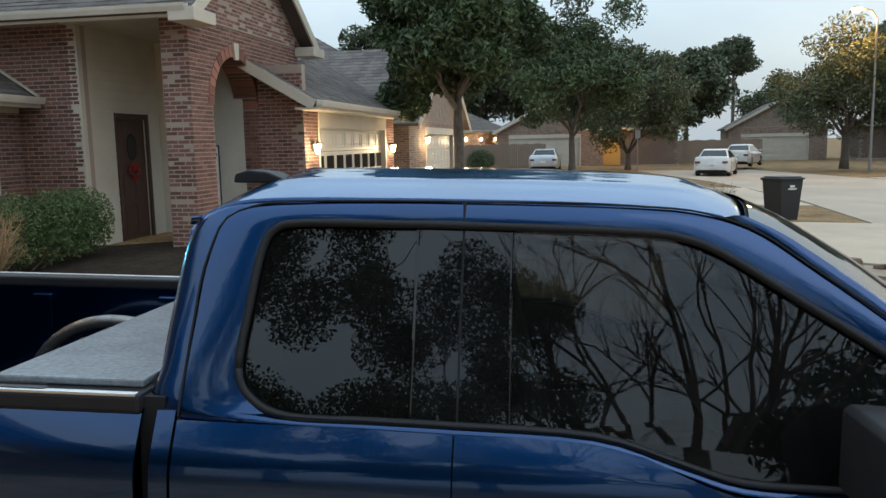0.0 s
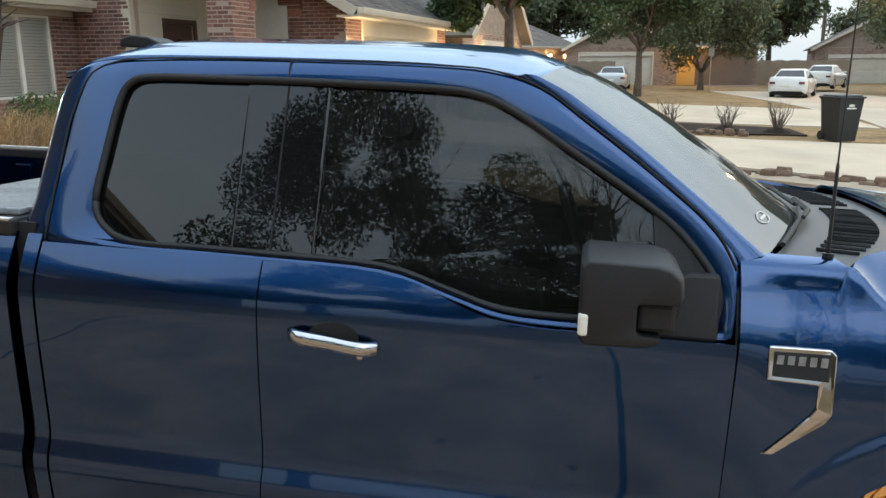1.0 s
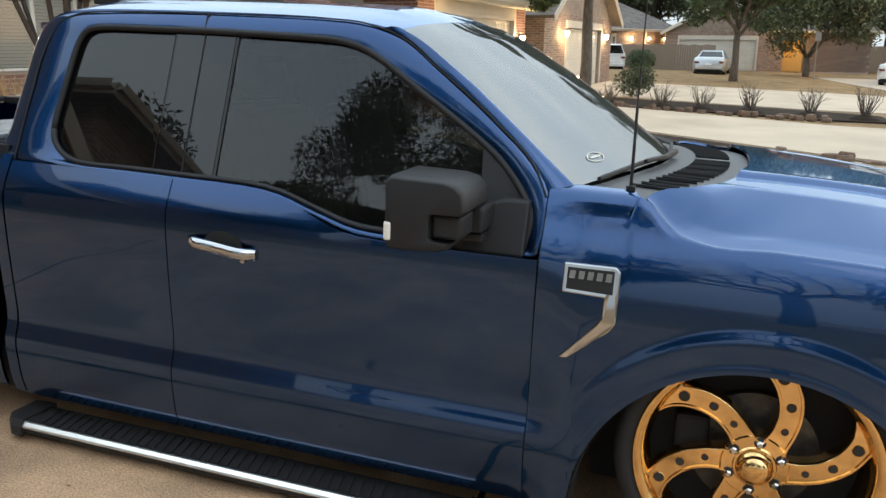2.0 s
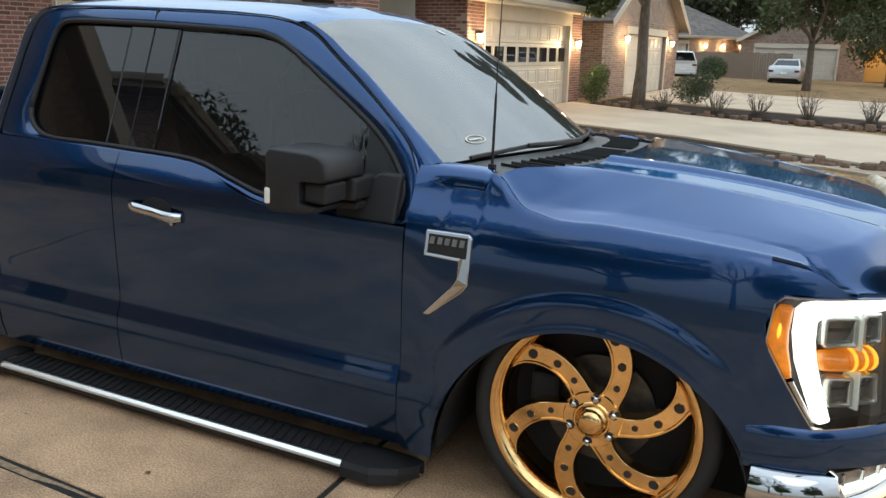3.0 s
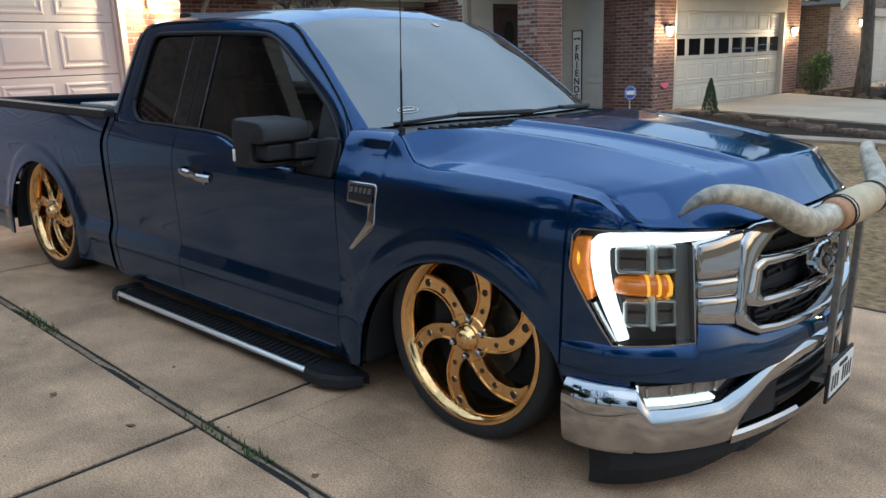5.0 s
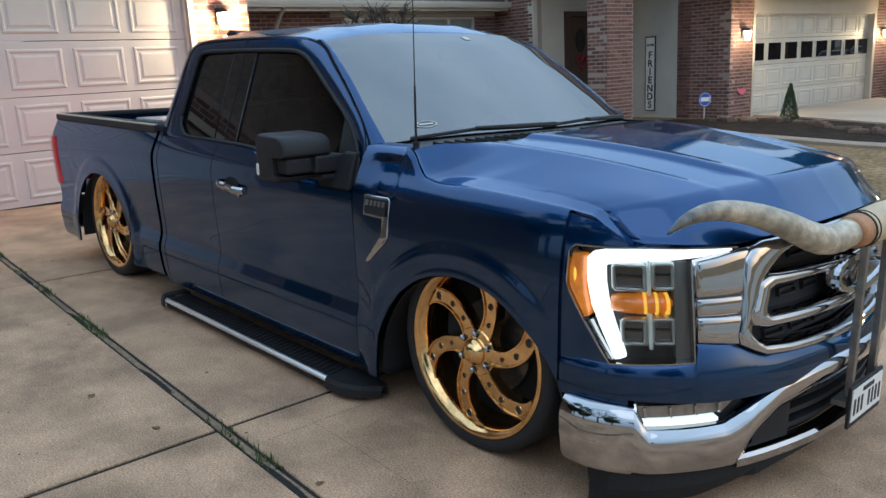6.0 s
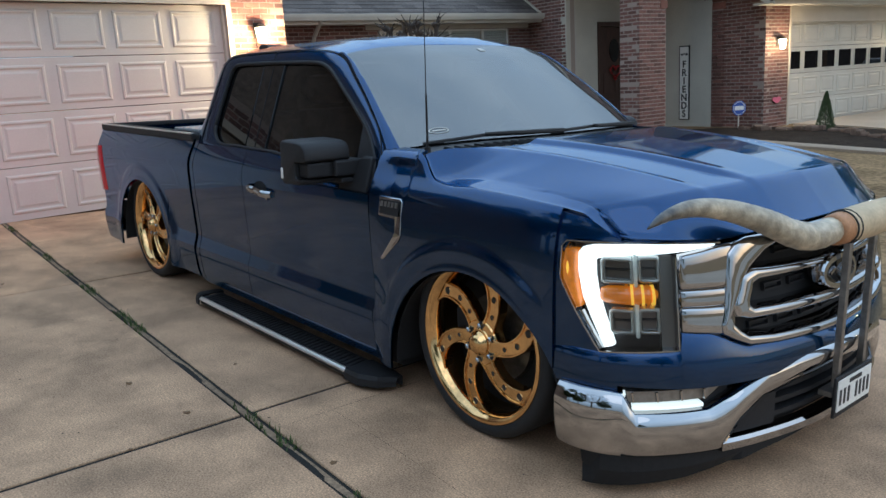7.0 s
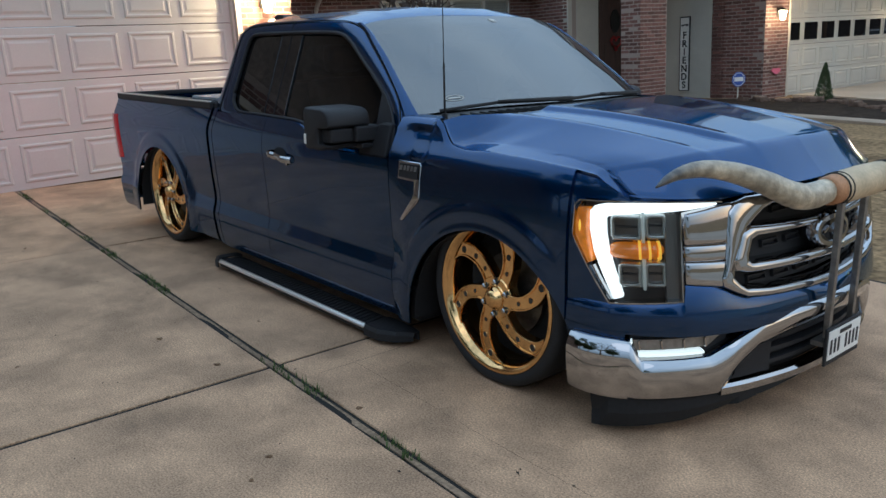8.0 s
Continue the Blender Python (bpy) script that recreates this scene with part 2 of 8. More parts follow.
DEADLEAF = material("dead_brown_leaf", (0.13, 0.07, 0.032), 0.8, island=0.3)
DRYGRASS = material("dry_brown_twigs", (0.30, 0.21, 0.12), 0.9, island=0.4)
LAWN = material("dormant_lawn", (0.235, 0.155, 0.082), 0.95, grain=0.5, grain_scale=16, blotch=0.32, blotch_scale=1.1, bump=1.0, bump_scale=22, spec=0.1)
MULCH = material("dark_mulch", (0.030, 0.022, 0.017), 0.95, grain=0.6, grain_scale=30, blotch=0.3, blotch_scale=4, bump=1.0, bump_scale=26, spec=0.1)
ROCK = material("brown_flagstone", (0.17, 0.110, 0.078), 0.9, island=0.4, grain=0.25, grain_scale=20, bump=0.5, bump_scale=30)
ROAD = material("street_concrete", (0.38, 0.315, 0.245), 0.9, grain=0.12, grain_scale=30, blotch=0.15, blotch_scale=0.3, bump=0.2, bump_scale=60)
LAMPGLOW = material("lit_lamp_glass", (1, 0.9, 0.7), 0.4, emit=(1.0, 0.78, 0.42), power=45.0)
STREETGLOW = material("orange_street_lamp", (1, 0.6, 0.2), 0.4, emit=(1.0, 0.5, 0.12), power=30.0)
LAMPMETAL = material("dark_lamp_metal", (0.03, 0.028, 0.026), 0.5, 0.6)
WHITEPAINT = material("white_car_paint", (0.58, 0.57, 0.55), 0.3, coat=1.0, blotch=0.03)
SILVERPAINT = material("silver_car_paint", (0.42, 0.44, 0.46), 0.3, 0.5, coat=1.0, blotch=0.03)
BINBLACK = material("black_bin_plastic", (0.017, 0.018, 0.02), 0.55, grain=0.15, bump=0.1)
WHITE = material("white_sign", (0.75, 0.73, 0.68), 0.6, grain=0.05, blotch=0.08)
INK = material("black_ink", (0.02, 0.02, 0.02), 0.6)
BLUESIGN = material("blue_sign", (0.03, 0.08, 0.33), 0.4, blotch=0.05)
PINK = material("pink_plaque", (0.6, 0.12, 0.20), 0.6, blotch=0.2)
REDWREATH = material("red_wreath", (0.35, 0.02, 0.02), 0.8, island=0.4)
FENCE = material("weathered_fence_wood", (0.17, 0.13, 0.10), 0.9, island=0.3, grain=0.25, grain_scale=20)
YELLOWDOOR = material("ochre_lit_door", (0.45, 0.27, 0.08), 0.6, grain=0.1)


# ---- building helpers ----
def thing(name, label, category, m=None, group="", kind=""):
    ob = new(name)
    ob.empty_display_size = 0.1
    if m is not None:
        ob.matrix_world = m
    return tagged(ob, label, category, group, kind)


def part(name, bm, mat, parent=None, label="", smooth=False, thick=0.0, bevel=0.0, kind="", category=""):
    """Links a bmesh as one mesh object, under a thing or a part."""
    me = bpy.data.meshes.new(name)
    bm.to_mesh(me)
    bm.free()
    me.materials.append(mat)
    if smooth:
        me.shade_smooth()
    ob = new(name, me)
    if parent:
        ob.parent = parent
    if thick:
        s = ob.modifiers.new("thickness", "SOLIDIFY")
        s.thickness, s.offset = thick, -1
    if bevel:
        s = ob.modifiers.new("edges", "BEVEL")
        s.width, s.segments, s.limit_method, s.angle_limit = bevel, 2, "ANGLE", radians(40)
    if smooth and (thick or bevel):
        s = ob.modifiers.new("crisp", "EDGE_SPLIT")
        s.split_angle = radians(50)
    return tagged(ob, label, category, kind=kind)


def grid(rows, closed=False):
    """A sheet through rows of points."""
    bm = bmesh.new()
    vs = [[bm.verts.new(p) for p in r] for r in rows]
    for a, b in zip(vs, vs[1:] + (vs[:1] if closed else [])):
        for i in range(len(a) - 1):
            bm.faces.new((a[i], a[i + 1], b[i + 1], b[i]))
    return bm


def outward(bm, way):
    """Turns a sheet so that it faces that way."""
    bm.normal_update()
    total = Vector((0, 0, 0))
    for f in bm.faces:
        total += f.normal * f.calc_area()
    if total.dot(Vector(way)) < 0:
        bmesh.ops.reverse_faces(bm, faces=bm.faces)
    return bm


def sheet(points, way):
    """One flat face that looks that way."""
    bm = bmesh.new()
    bm.faces.new([bm.verts.new(p) for p in points])
    return outward(bm, way)


def box(bm, x0, y0, z0, x1, y1, z1, m=None):
    c = [Vector((x, y, z)) for x in (x0, x1) for y in (y0, y1) for z in (z0, z1)]
    if m is not None:
        c = [m @ v for v in c]
    v = [bm.verts.new(p) for p in c]
    for f in ((0, 1, 3, 2), (4, 6, 7, 5), (0, 4, 5, 1), (2, 3, 7, 6), (0, 2, 6, 4), (1, 5, 7, 3)):
        bm.faces.new([v[i] for i in f])
    return bm


def boxes(*lots):
    bm = bmesh.new()
    for lot in lots:
        box(bm, *lot)
    return bm


def prism(poly, a, b, place):
    """A polygon in (u, v), given depth from a to b; place(u, v, d) gives the point."""
    bm = bmesh.new()
    lo = [bm.verts.new(place(u, v, a)) for u, v in poly]
    hi = [bm.verts.new(place(u, v, b)) for u, v in poly]
    bm.faces.new(hi), bm.faces.new(lo[::-1])
    for i in range(len(poly)):
        j = (i + 1) % len(poly)
        bm.faces.new((lo[i], lo[j], hi[j], hi[i]))
    bmesh.ops.recalc_face_normals(bm, faces=bm.faces)
    return bm


def tube(path, radius, n=8, bm=None, cap=True):
    """A round bar along a path; radius is a number or one for each point."""
    bm = bm or bmesh.new()
    pts = [Vector(p) for p in path]
    rad = [radius] * len(pts) if isinstance(radius, (int, float)) else radius
    side = None
    rings = []
    for i, p in enumerate(pts):
        ahead = (pts[min(i + 1, len(pts) - 1)] - pts[max(i - 1, 0)]).normalized()
        side = ahead.orthogonal() if side is None else (side - ahead * side.dot(ahead))
        side.normalize()
        up = ahead.cross(side)
        rings.append([bm.verts.new(p + rad[i] * (math.cos(k * math.tau / n) * side + math.sin(k * math.tau / n) * up)) for k in range(n)])
    for a, b in zip(rings, rings[1:]):
        for k in range(n):
            bm.faces.new((a[k], a[(k + 1) % n], b[(k + 1) % n], b[k]))
    if cap:
        bm.faces.new(rings[0][::-1]), bm.faces.new(rings[-1])
    return bm


def lathe(profile, n=48, axis="y"):
    """A turned shape: profile of (radius, height) round the y axis."""
    bm = bmesh.new()
    rings = []
    for k in range(n):
        c, s = math.cos(k * math.tau / n), math.sin(k * math.tau / n)
        rings.append([bm.verts.new((r * c, h, r * s) if axis == "y" else (r * c, r * s, h)) for r, h in profile])
    for k in range(n):
        a, b = rings[k], rings[(k + 1) % n]
        for i in range(len(profile) - 1):
            if profile[i][0] > 1e-6 or profile[i + 1][0] > 1e-6:
                bm.faces.new((a[i], a[i + 1], b[i + 1], b[i]))
    bmesh.ops.remove_doubles(bm, verts=bm.verts, dist=1e-6)
    bmesh.ops.recalc_face_normals(bm, faces=bm.faces)
    return bm


def curve(keys, n):
    """n points along a polyline of keys, rounded by a spline through them."""
    k = np.array(keys, float)
    d = np.r_[0, np.cumsum(np.linalg.norm(np.diff(k, axis=0), axis=1))]
    m = np.gradient(k, d, axis=0)
    out = []
    for s in np.linspace(0, d[-1], n):
        i = min(max(int(np.searchsorted(d, s)) - 1, 0), len(k) - 2)
        h = d[i + 1] - d[i]
        t = (s - d[i]) / h
        out.append((2 * t**3 - 3 * t**2 + 1) * k[i] + (t**3 - 2 * t**2 + t) * h * m[i] + (-2 * t**3 + 3 * t**2) * k[i + 1] + (t**3 - t**2) * h * m[i + 1])
    return [tuple(float(c) for c in p) for p in out]


def lerp(xs, ys):
    return lambda x: float(np.interp(x, xs, ys))


def spline(xs, ys):
    """A smooth curve y(x) through keys."""
    xs, ys = np.array(xs, float), np.array(ys, float)
    m = np.gradient(ys, xs)

    def f(x):
        x = min(max(x, xs[0]), xs[-1])
        i = min(max(int(np.searchsorted(xs, x)) - 1, 0), len(xs) - 2)
        h = xs[i + 1] - xs[i]
        t = (x - xs[i]) / h
        return float((2 * t**3 - 3 * t**2 + 1) * ys[i] + (t**3 - 2 * t**2 + t) * h * m[i] + (-2 * t**3 + 3 * t**2) * ys[i + 1] + (t**3 - t**2) * h * m[i + 1])
    return f


def lamp(name, place, watts, color, size=0.05):
    o = new(name, bpy.data.lights.new(name, "POINT"))
    o.data.energy, o.data.color, o.data.shadow_soft_size = watts, color, size
    o.location = place
    return o


def lettering(name, text, size, m, mat, parent=None, depth=0.004, spacing=1.0):
    cu = bpy.data.curves.new(name, "FONT")
    cu.offset = size * 0.022
    cu.body, cu.size, cu.extrude, cu.align_x, cu.align_y, cu.space_character = text, size, depth, "CENTER", "CENTER", spacing
    tmp = bpy.data.objects.new(name, cu)
    me = bpy.data.meshes.new_from_object(tmp)
    bpy.data.objects.remove(tmp)
    me.materials.clear()
    me.materials.append(mat)
    ob = new(name, me)
    if parent:
        ob.parent = parent
    ob.matrix_local = m
    return ob


def sub(name, parent, label=""):
    """A part that only gathers its own pieces."""
    ob = new(name)
    ob.empty_display_size = 0.05
    ob.parent = parent
    return tagged(ob, label)


# ---- the pickup truck; x forward, y to its left, z up from the drive ----
truck = thing("pickup_truck", "lowered dark blue pickup truck on gold wheels, its lights on", "pickup truck", DRIVE)
HUB_Z, WHEEL_R, WHEELBASE = 0.405, 0.405, 3.694
FRONT_ARCH, REAR_ARCH = (0.005, 0.20, 0.515), (-3.685, 0.24, 0.52)

side_profile = lerp((0.10, 0.17, 0.24, 0.36, 0.405, 0.45, 0.50, 0.62, 0.78, 0.90, 0.955, 0.99, 1.03, 1.085, 1.15),
                    (0.93, 0.965, 0.985, 0.998, 0.997, 0.978, 0.974, 0.982, 0.992, 0.996, 0.994, 0.984, 0.965, 0.937, 0.90))


fender_profile = lerp((0.10, 0.17, 0.24, 0.36, 0.50, 0.66, 0.80, 0.88, 0.94, 0.98, 1.01, 1.04, 1.07, 1.16), (0.93, 0.965, 0.985, 0.998, 0.996, 0.997, 0.995, 0.989, 0.978, 0.966, 0.952, 0.934, 0.920, 0.892))


def smooth_step(a, b, v):
    t = min(max((v - a) / (b - a), 0), 1)
    return t * t * (3 - 2 * t)


def side_y(x, z):
    """Half the body's width; flares round the arches."""
    y = (side_profile(z - 0.012) + side_profile(z) + side_profile(z + 0.012)) / 3
    if x > -0.655:
        f = sum(fender_profile(z + d) for d in (-0.02, -0.01, 0, 0.01, 0.02)) / 5
        y += (f - y) * min(1, (x + 0.655) / 0.12)
    for cx, cz, r in (FRONT_ARCH, REAR_ARCH):
        d = math.hypot(x - cx, max(z - cz, 0)) - r
        if d < 0.16:
            fade = min(1.0, max(0.0, (0.46 - x) / 0.14)) if cx > -1 else 1.0
            y += max(0.0, 0.992 - y) * smooth_step(0.16, 0.06, d) * fade
            y += (0.009 * smooth_step(0.125, 0.085, d) + 0.003 * smooth_step(0.03, 0.01, d)) * fade
    if x > 0.30:
        y -= 0.45 * (x - 0.30) ** 2
    return y


def arch(x, low):
    z = low
    for cx, cz, r in (FRONT_ARCH, REAR_ARCH):
        if abs(x - cx) < r:
            z = max(z, cz + math.sqrt(r * r - (x - cx) ** 2))
    return z


def stations(x0, x1, step=0.04):
    xs = set(np.linspace(x0, x1, max(3, int((x1 - x0) / step))).round(4))
    for cx, cz, r in (FRONT_ARCH, REAR_ARCH):
        for a in np.linspace(0, math.pi, 41):
            x = cx + r * math.cos(a)
            if x0 < x < x1:
                xs.add(round(x, 4))
    return sorted(xs)


def side_panel(name, x0, x1, low, top, s, lean=0.0, n=34, mat=None, label="", roll=None):
    rows = []
    for x in stations(x0, x1):
        zb, zt = arch(x, low), top(x)
        rows.append([Vector((x + lean * (z - 0.6), s * side_y(x, z), z)) for z in np.linspace(zb, zt, n)])
        if roll:
            rows[-1] += [Vector((x, s * y, z)) for y, z in roll(x, zt)]
    bm = grid(rows)
    if s > 0:
        bmesh.ops.reverse_faces(bm, faces=bm.faces)
    return part(name, bm, mat or PAINT, truck, label, smooth=True, thick=0.012)


gap_z = spline((-0.40, -0.375, -0.33, -0.28, -0.22, 0.0, 0.3, 0.5, 0.58, 0.64, 0.70), (1.145, 1.137, 1.090, 1.050, 1.034, 1.031, 1.020, 1.003, 0.988, 0.958, 0.925))
belt = spline((-2.60, -1.95, -1.60, -1.48, -1.38, -1.26, -1.15, -1.00, -0.655), (1.075, 1.068, 1.058, 1.038, 1.000, 0.966, 0.957, 0.957, 0.957))
glass_y = lerp((0.95, 1.08, 1.57), (0.958, 0.922, 0.748))

# window opening and the painted surround, as matching rings of (x, z) and (x, z, y)
INNER = [(-2.505, 1.20), (-2.462, 1.128), (-2.36, 1.09), (-2.15, 1.088), (-1.95, 1.085), (-1.60, 1.075), (-1.40, 1.022), (-1.25, 0.985), (-1.04, 0.978), (-0.74, 0.978),
         (-0.705, 1.00), (-0.705, 1.09), (-0.79, 1.20), (-0.90, 1.285), (-1.12, 1.42), (-1.27, 1.51), (-1.37, 1.548), (-1.50, 1.562), (-1.90, 1.570), (-2.15, 1.571),
         (-2.36, 1.570), (-2.438, 1.555), (-2.472, 1.50), (-2.493, 1.35)]
OUTER = [(-2.702, 1.20, 0.885), (-2.698, 1.09, 0.93), (-2.40, 1.076, 0.939), (-2.15, 1.071, 0.941), (-1.95, 1.067, 0.942), (-1.60, 1.057, 0.946), (-1.40, 1.007, 0.962), (-1.25, 0.963, 0.972), (-1.04, 0.956, 0.975),
         (-0.72, 0.956, 0.975), (-0.657, 0.985, 0.968), (-0.655, 1.145, 0.905), (-0.73, 1.235, 0.875), (-0.84, 1.328, 0.84), (-1.06, 1.485, 0.778), (-1.205, 1.578, 0.738), (-1.33, 1.612, 0.728),
         (-1.48, 1.624, 0.724), (-1.90, 1.630, 0.722), (-2.18, 1.629, 0.722), (-2.42, 1.624, 0.722), (-2.585, 1.606, 0.728), (-2.668, 1.54, 0.748), (-2.695, 1.35, 0.82)]


def norm(bm):
    bmesh.ops.recalc_face_normals(bm, faces=bm.faces)
    return bm


def finer(keys, n=4):
    k = [np.array(p, float) for p in keys]
    out = []
    for i in range(len(k)):
        a, b, c, d = k[i - 1], k[i], k[(i + 1) % len(k)], k[(i + 2) % len(k)]
        for t in np.arange(n) / n:
            out.append(b + 0.5 * t * (c - a + t * (2 * a - 5 * b + 4 * c - d + t * (3 * (b - c) + d - a))))
    return out


ring_in, ring_out = finer(INNER), finer(OUTER)


def shoulder(x, zt):
    """The fender's top rolls inwards behind the hood, up to the foot of the windshield."""
    if x > -0.395:
        return [(side_y(x, zt) - 0.0006 * k, zt + 0.0002 * k) for k in range(1, 7)]
    f, y0 = (x + 0.65) / 0.255, side_y(x, 1.085)
    rear = ((y0 - 0.006, 1.105), (0.912, 1.125), (0.904, 1.140), (0.892, 1.148), (0.872, 1.153), (0.845, 1.156))
    front = ((y0 - 0.010, 1.103), (0.909, 1.120), (0.899, 1.133), (0.886, 1.142), (0.868, 1.148), (0.842, 1.152))
    return [(a[0] + (b[0] - a[0]) * f, a[1] + (b[1] - a[1]) * f) for a, b in zip(rear, front)]


for s, side in ((-1, "right"), (1, "left")):
    bed = side_panel("bed_side", -4.62, -2.738, 0.19, lambda x: 1.10, s)
    corner = side_panel("cab_corner", -2.698, -2.650, 0.17, lambda x: 1.095, s)
    rear_door = side_panel("rear_door", -2.642, -1.9415, 0.165, belt, s)
    front_door = side_panel("front_door", -1.9375, -0.6555, 0.165, belt, s)
    fender = side_panel("front_fender", -0.6515, 0.462, 0.165, lambda x: gap_z(x) if x > -0.395 else 1.085, s, roll=shoulder)
    rows = []
    for (xi, zi), (xo, zo, yo) in zip(ring_in, ring_out):
        a, b = Vector((xi, s * (glass_y(zi) + 0.004), zi)), Vector((xo, s * yo, zo))
        behind = min(max((-2.45 - xo) / 0.1, 0), 1)
        back = [b + Vector((-0.020 * behind, -s * (0.010 + 0.032 * behind), 0.0)), b + Vector((-0.013 * behind, -s * (0.004 + 0.008 * behind), 0.0))]
        rows.append(back + [b, b.lerp(a, 0.05) + Vector((0, s * 0.003, 0.001)), b.lerp(a, 0.33) + Vector((0, s * 0.006, 0.002)), b.lerp(a, 0.75) + Vector((0, s * 0.006, 0)), a])
    bm = grid(rows, closed=True)
    if s < 0:
        bmesh.ops.reverse_faces(bm, faces=bm.faces)
    surround = part("window_surround", bm, PAINT, truck, smooth=True, thick=0.02)
    seal = tube([(x, s * (glass_y(z) + 0.004), z) for x, z in ring_in + ring_in[:1]], 0.011, 8)
    part("window_seal", seal, BLACK, surround, "dark grey rubber window seal", smooth=True)

    def pane(name, inside, mat, inset, parent, label=""):
        poly = [(x, z) for x, z in ring_in if inside(x)]
        if name == "rear_side_window":
            j = max(i for i, p in enumerate(poly) if p[1] < 1.15) + 1
            poly = poly[:j] + [(-2.0, 1.085), (-2.0, 1.57)] + poly[j:]
        else:
            poly += [(-1.88, 1.569), (-1.88, 1.083)]
        return part(name, sheet([Vector((x, s * (glass_y(z) - inset), z)) for x, z in poly], (0, s, 0.3)), mat, parent, label)
    pane("rear_side_window", lambda x: x <= -2.05, PRIVACY, 0.010, surround, "black tinted side window")
    cut = [(-2.06, 1.092), (-1.80, 1.088), (-1.80, 1.566), (-2.06, 1.572)]
    part("pillar_cover", prism(cut, 0.004, 0.012, lambda x, z, d: Vector((x, s * (glass_y(z) - d), z))), GLOSSBLACK, surround, "gloss black door pillar cover")
    for x in (-2.055, -1.808):
        part("glass_channel", tube([(x, s * (glass_y(z) - 0.004), z) for z in (1.09, 1.3, 1.567)], 0.004, 6), GLOSSBLACK, surround)
    pane("front_side_window", lambda x: x > -1.84, FRONTGLASS, 0.010, surround, "black tinted door window")
    sail = [(-0.715, 0.985), (-0.712, 1.09), (-0.79, 1.19), (-0.875, 1.262), (-0.86, 1.12), (-0.85, 0.985)]
    part("mirror_sail", prism(sail, -0.006, 0.010, lambda x, z, d: Vector((x, s * (glass_y(z) - d), z))), BLACK, surround, "black plastic mirror sail")
    # shut lines
    seam = [(-1.9395, s * (side_y(-1.94, z) - 0.007), z) for z in np.linspace(0.17, 1.06, 20)]
    part("door_gap", tube(seam, 0.004, 6), DARK, front_door)
    part("roof_door_gap", tube([(-1.935, s * y, z) for y, z in ((0.729, 1.632), (0.742, 1.60), (0.752, 1.57))], 0.004, 6), DARK, surround)
    part("pillar_gap", tube([(-1.935, s * (glass_y(z) - 0.003), z) for z in (1.09, 1.3, 1.567)], 0.003, 6), DARK, surround)
    ditch = [(-2.647, 1.085, 0.936), (-2.643, 1.20, 0.891), (-2.638, 1.30, 0.851), (-2.620, 1.48, 0.781), (-2.580, 1.580, 0.742), (-2.50, 1.614, 0.730), (-2.40, 1.625, 0.727), (-2.28, 1.629, 0.725), (-2.10, 1.631, 0.724), (-1.90, 1.632, 0.724), (-1.48, 1.627, 0.726), (-1.33, 1.615, 0.731), (-1.20, 1.575, 0.742), (-1.06, 1.485, 0.781), (-0.84, 1.330, 0.843), (-0.70, 1.205, 0.888), (-0.658, 1.13, 0.915)]
    part("roof_gap", tube([(x, s * (y + 0.003), z) for x, z, y in curve(ditch, 70)], 0.003, 6), DARK, surround)
    part("rear_door_gap", tube([(-2.646, s * (side_y(-2.64, z) - 0.007), z) for z in np.linspace(0.17, 1.08, 14)], 0.005, 6), DARK, rear_door)
    part("fender_gap", tube([(-0.6535, s * (side_y(-0.65, z) - 0.007), z) for z in np.linspace(0.17, 1.14, 16)], 0.0035, 6), DARK, fender)
    # chrome handle over a raised dark oval that stands for its cup's shade
    cup = [(-1.712 + 0.072 * math.cos(a), 0.886 + 0.040 * math.sin(a)) for a in np.linspace(0, math.tau, 24)[:-1]]
    part("handle_cup", prism(cup, 0.010, 0.0145, lambda x, z, d: Vector((x, s * (side_y(x, z) + d), z))), DARK, front_door, "dark oval painted as shade of the handle recess")
    bar = [(-1.845, s * 1.006, 0.880), (-1.825, s * 1.030, 0.882), (-1.72, s * 1.036, 0.872), (-1.61, s * 1.032, 0.862), (-1.585, s * 1.010, 0.860)]
    rows = [[Vector((x, y + s * dy, z + dz)) for dy, dz in ((-0.012, 0.020), (0.006, 0.018), (0.010, 0.004), (0.006, -0.016), (-0.012, -0.018), (-0.012, 0.020))] for x, y, z in curve(bar, 16)]
    bm = grid(rows)
    for r in (0, -1):
        bm.faces.new([bm.verts.new(p) for p in rows[r][:5]])
    part("door_handle", bm, CHROME, front_door, "chrome door handle", smooth=True)
    part("lock_cylinder", tube([(-1.635, s * 1.0, 0.838), (-1.635, s * 1.016, 0.836)], 0.009, 10), CHROME, front_door)
    # chrome fender badge with a dark plate
    at = lambda x, z, d: Vector((x, s * (side_y(x, z) + d), z))
    badge = part("fender_badge", prism([(-0.578, 0.962), (-0.43, 0.962), (-0.415, 0.948), (-0.415, 0.80), (-0.43, 0.775), (-0.545, 0.678), (-0.572, 0.676), (-0.47, 0.79), (-0.455, 0.815), (-0.455, 0.872), (-0.578, 0.876)],
                                       -0.004, 0.018, at), CHROME, truck, "chrome hooked fender badge", bevel=0.004)
    part("badge_plate", prism([(-0.565, 0.950), (-0.432, 0.950), (-0.432, 0.884), (-0.565, 0.888)], 0.017, 0.0205, at), BLACK, badge, "dark badge plate")
    for k in range(5):
        x = -0.559 + k * 0.0258
        part("badge_bar", prism([(x, 0.920), (x + 0.016, 0.920), (x + 0.018, 0.942), (x + 0.002, 0.942)], 0.019, 0.0250, at), STEEL, badge)
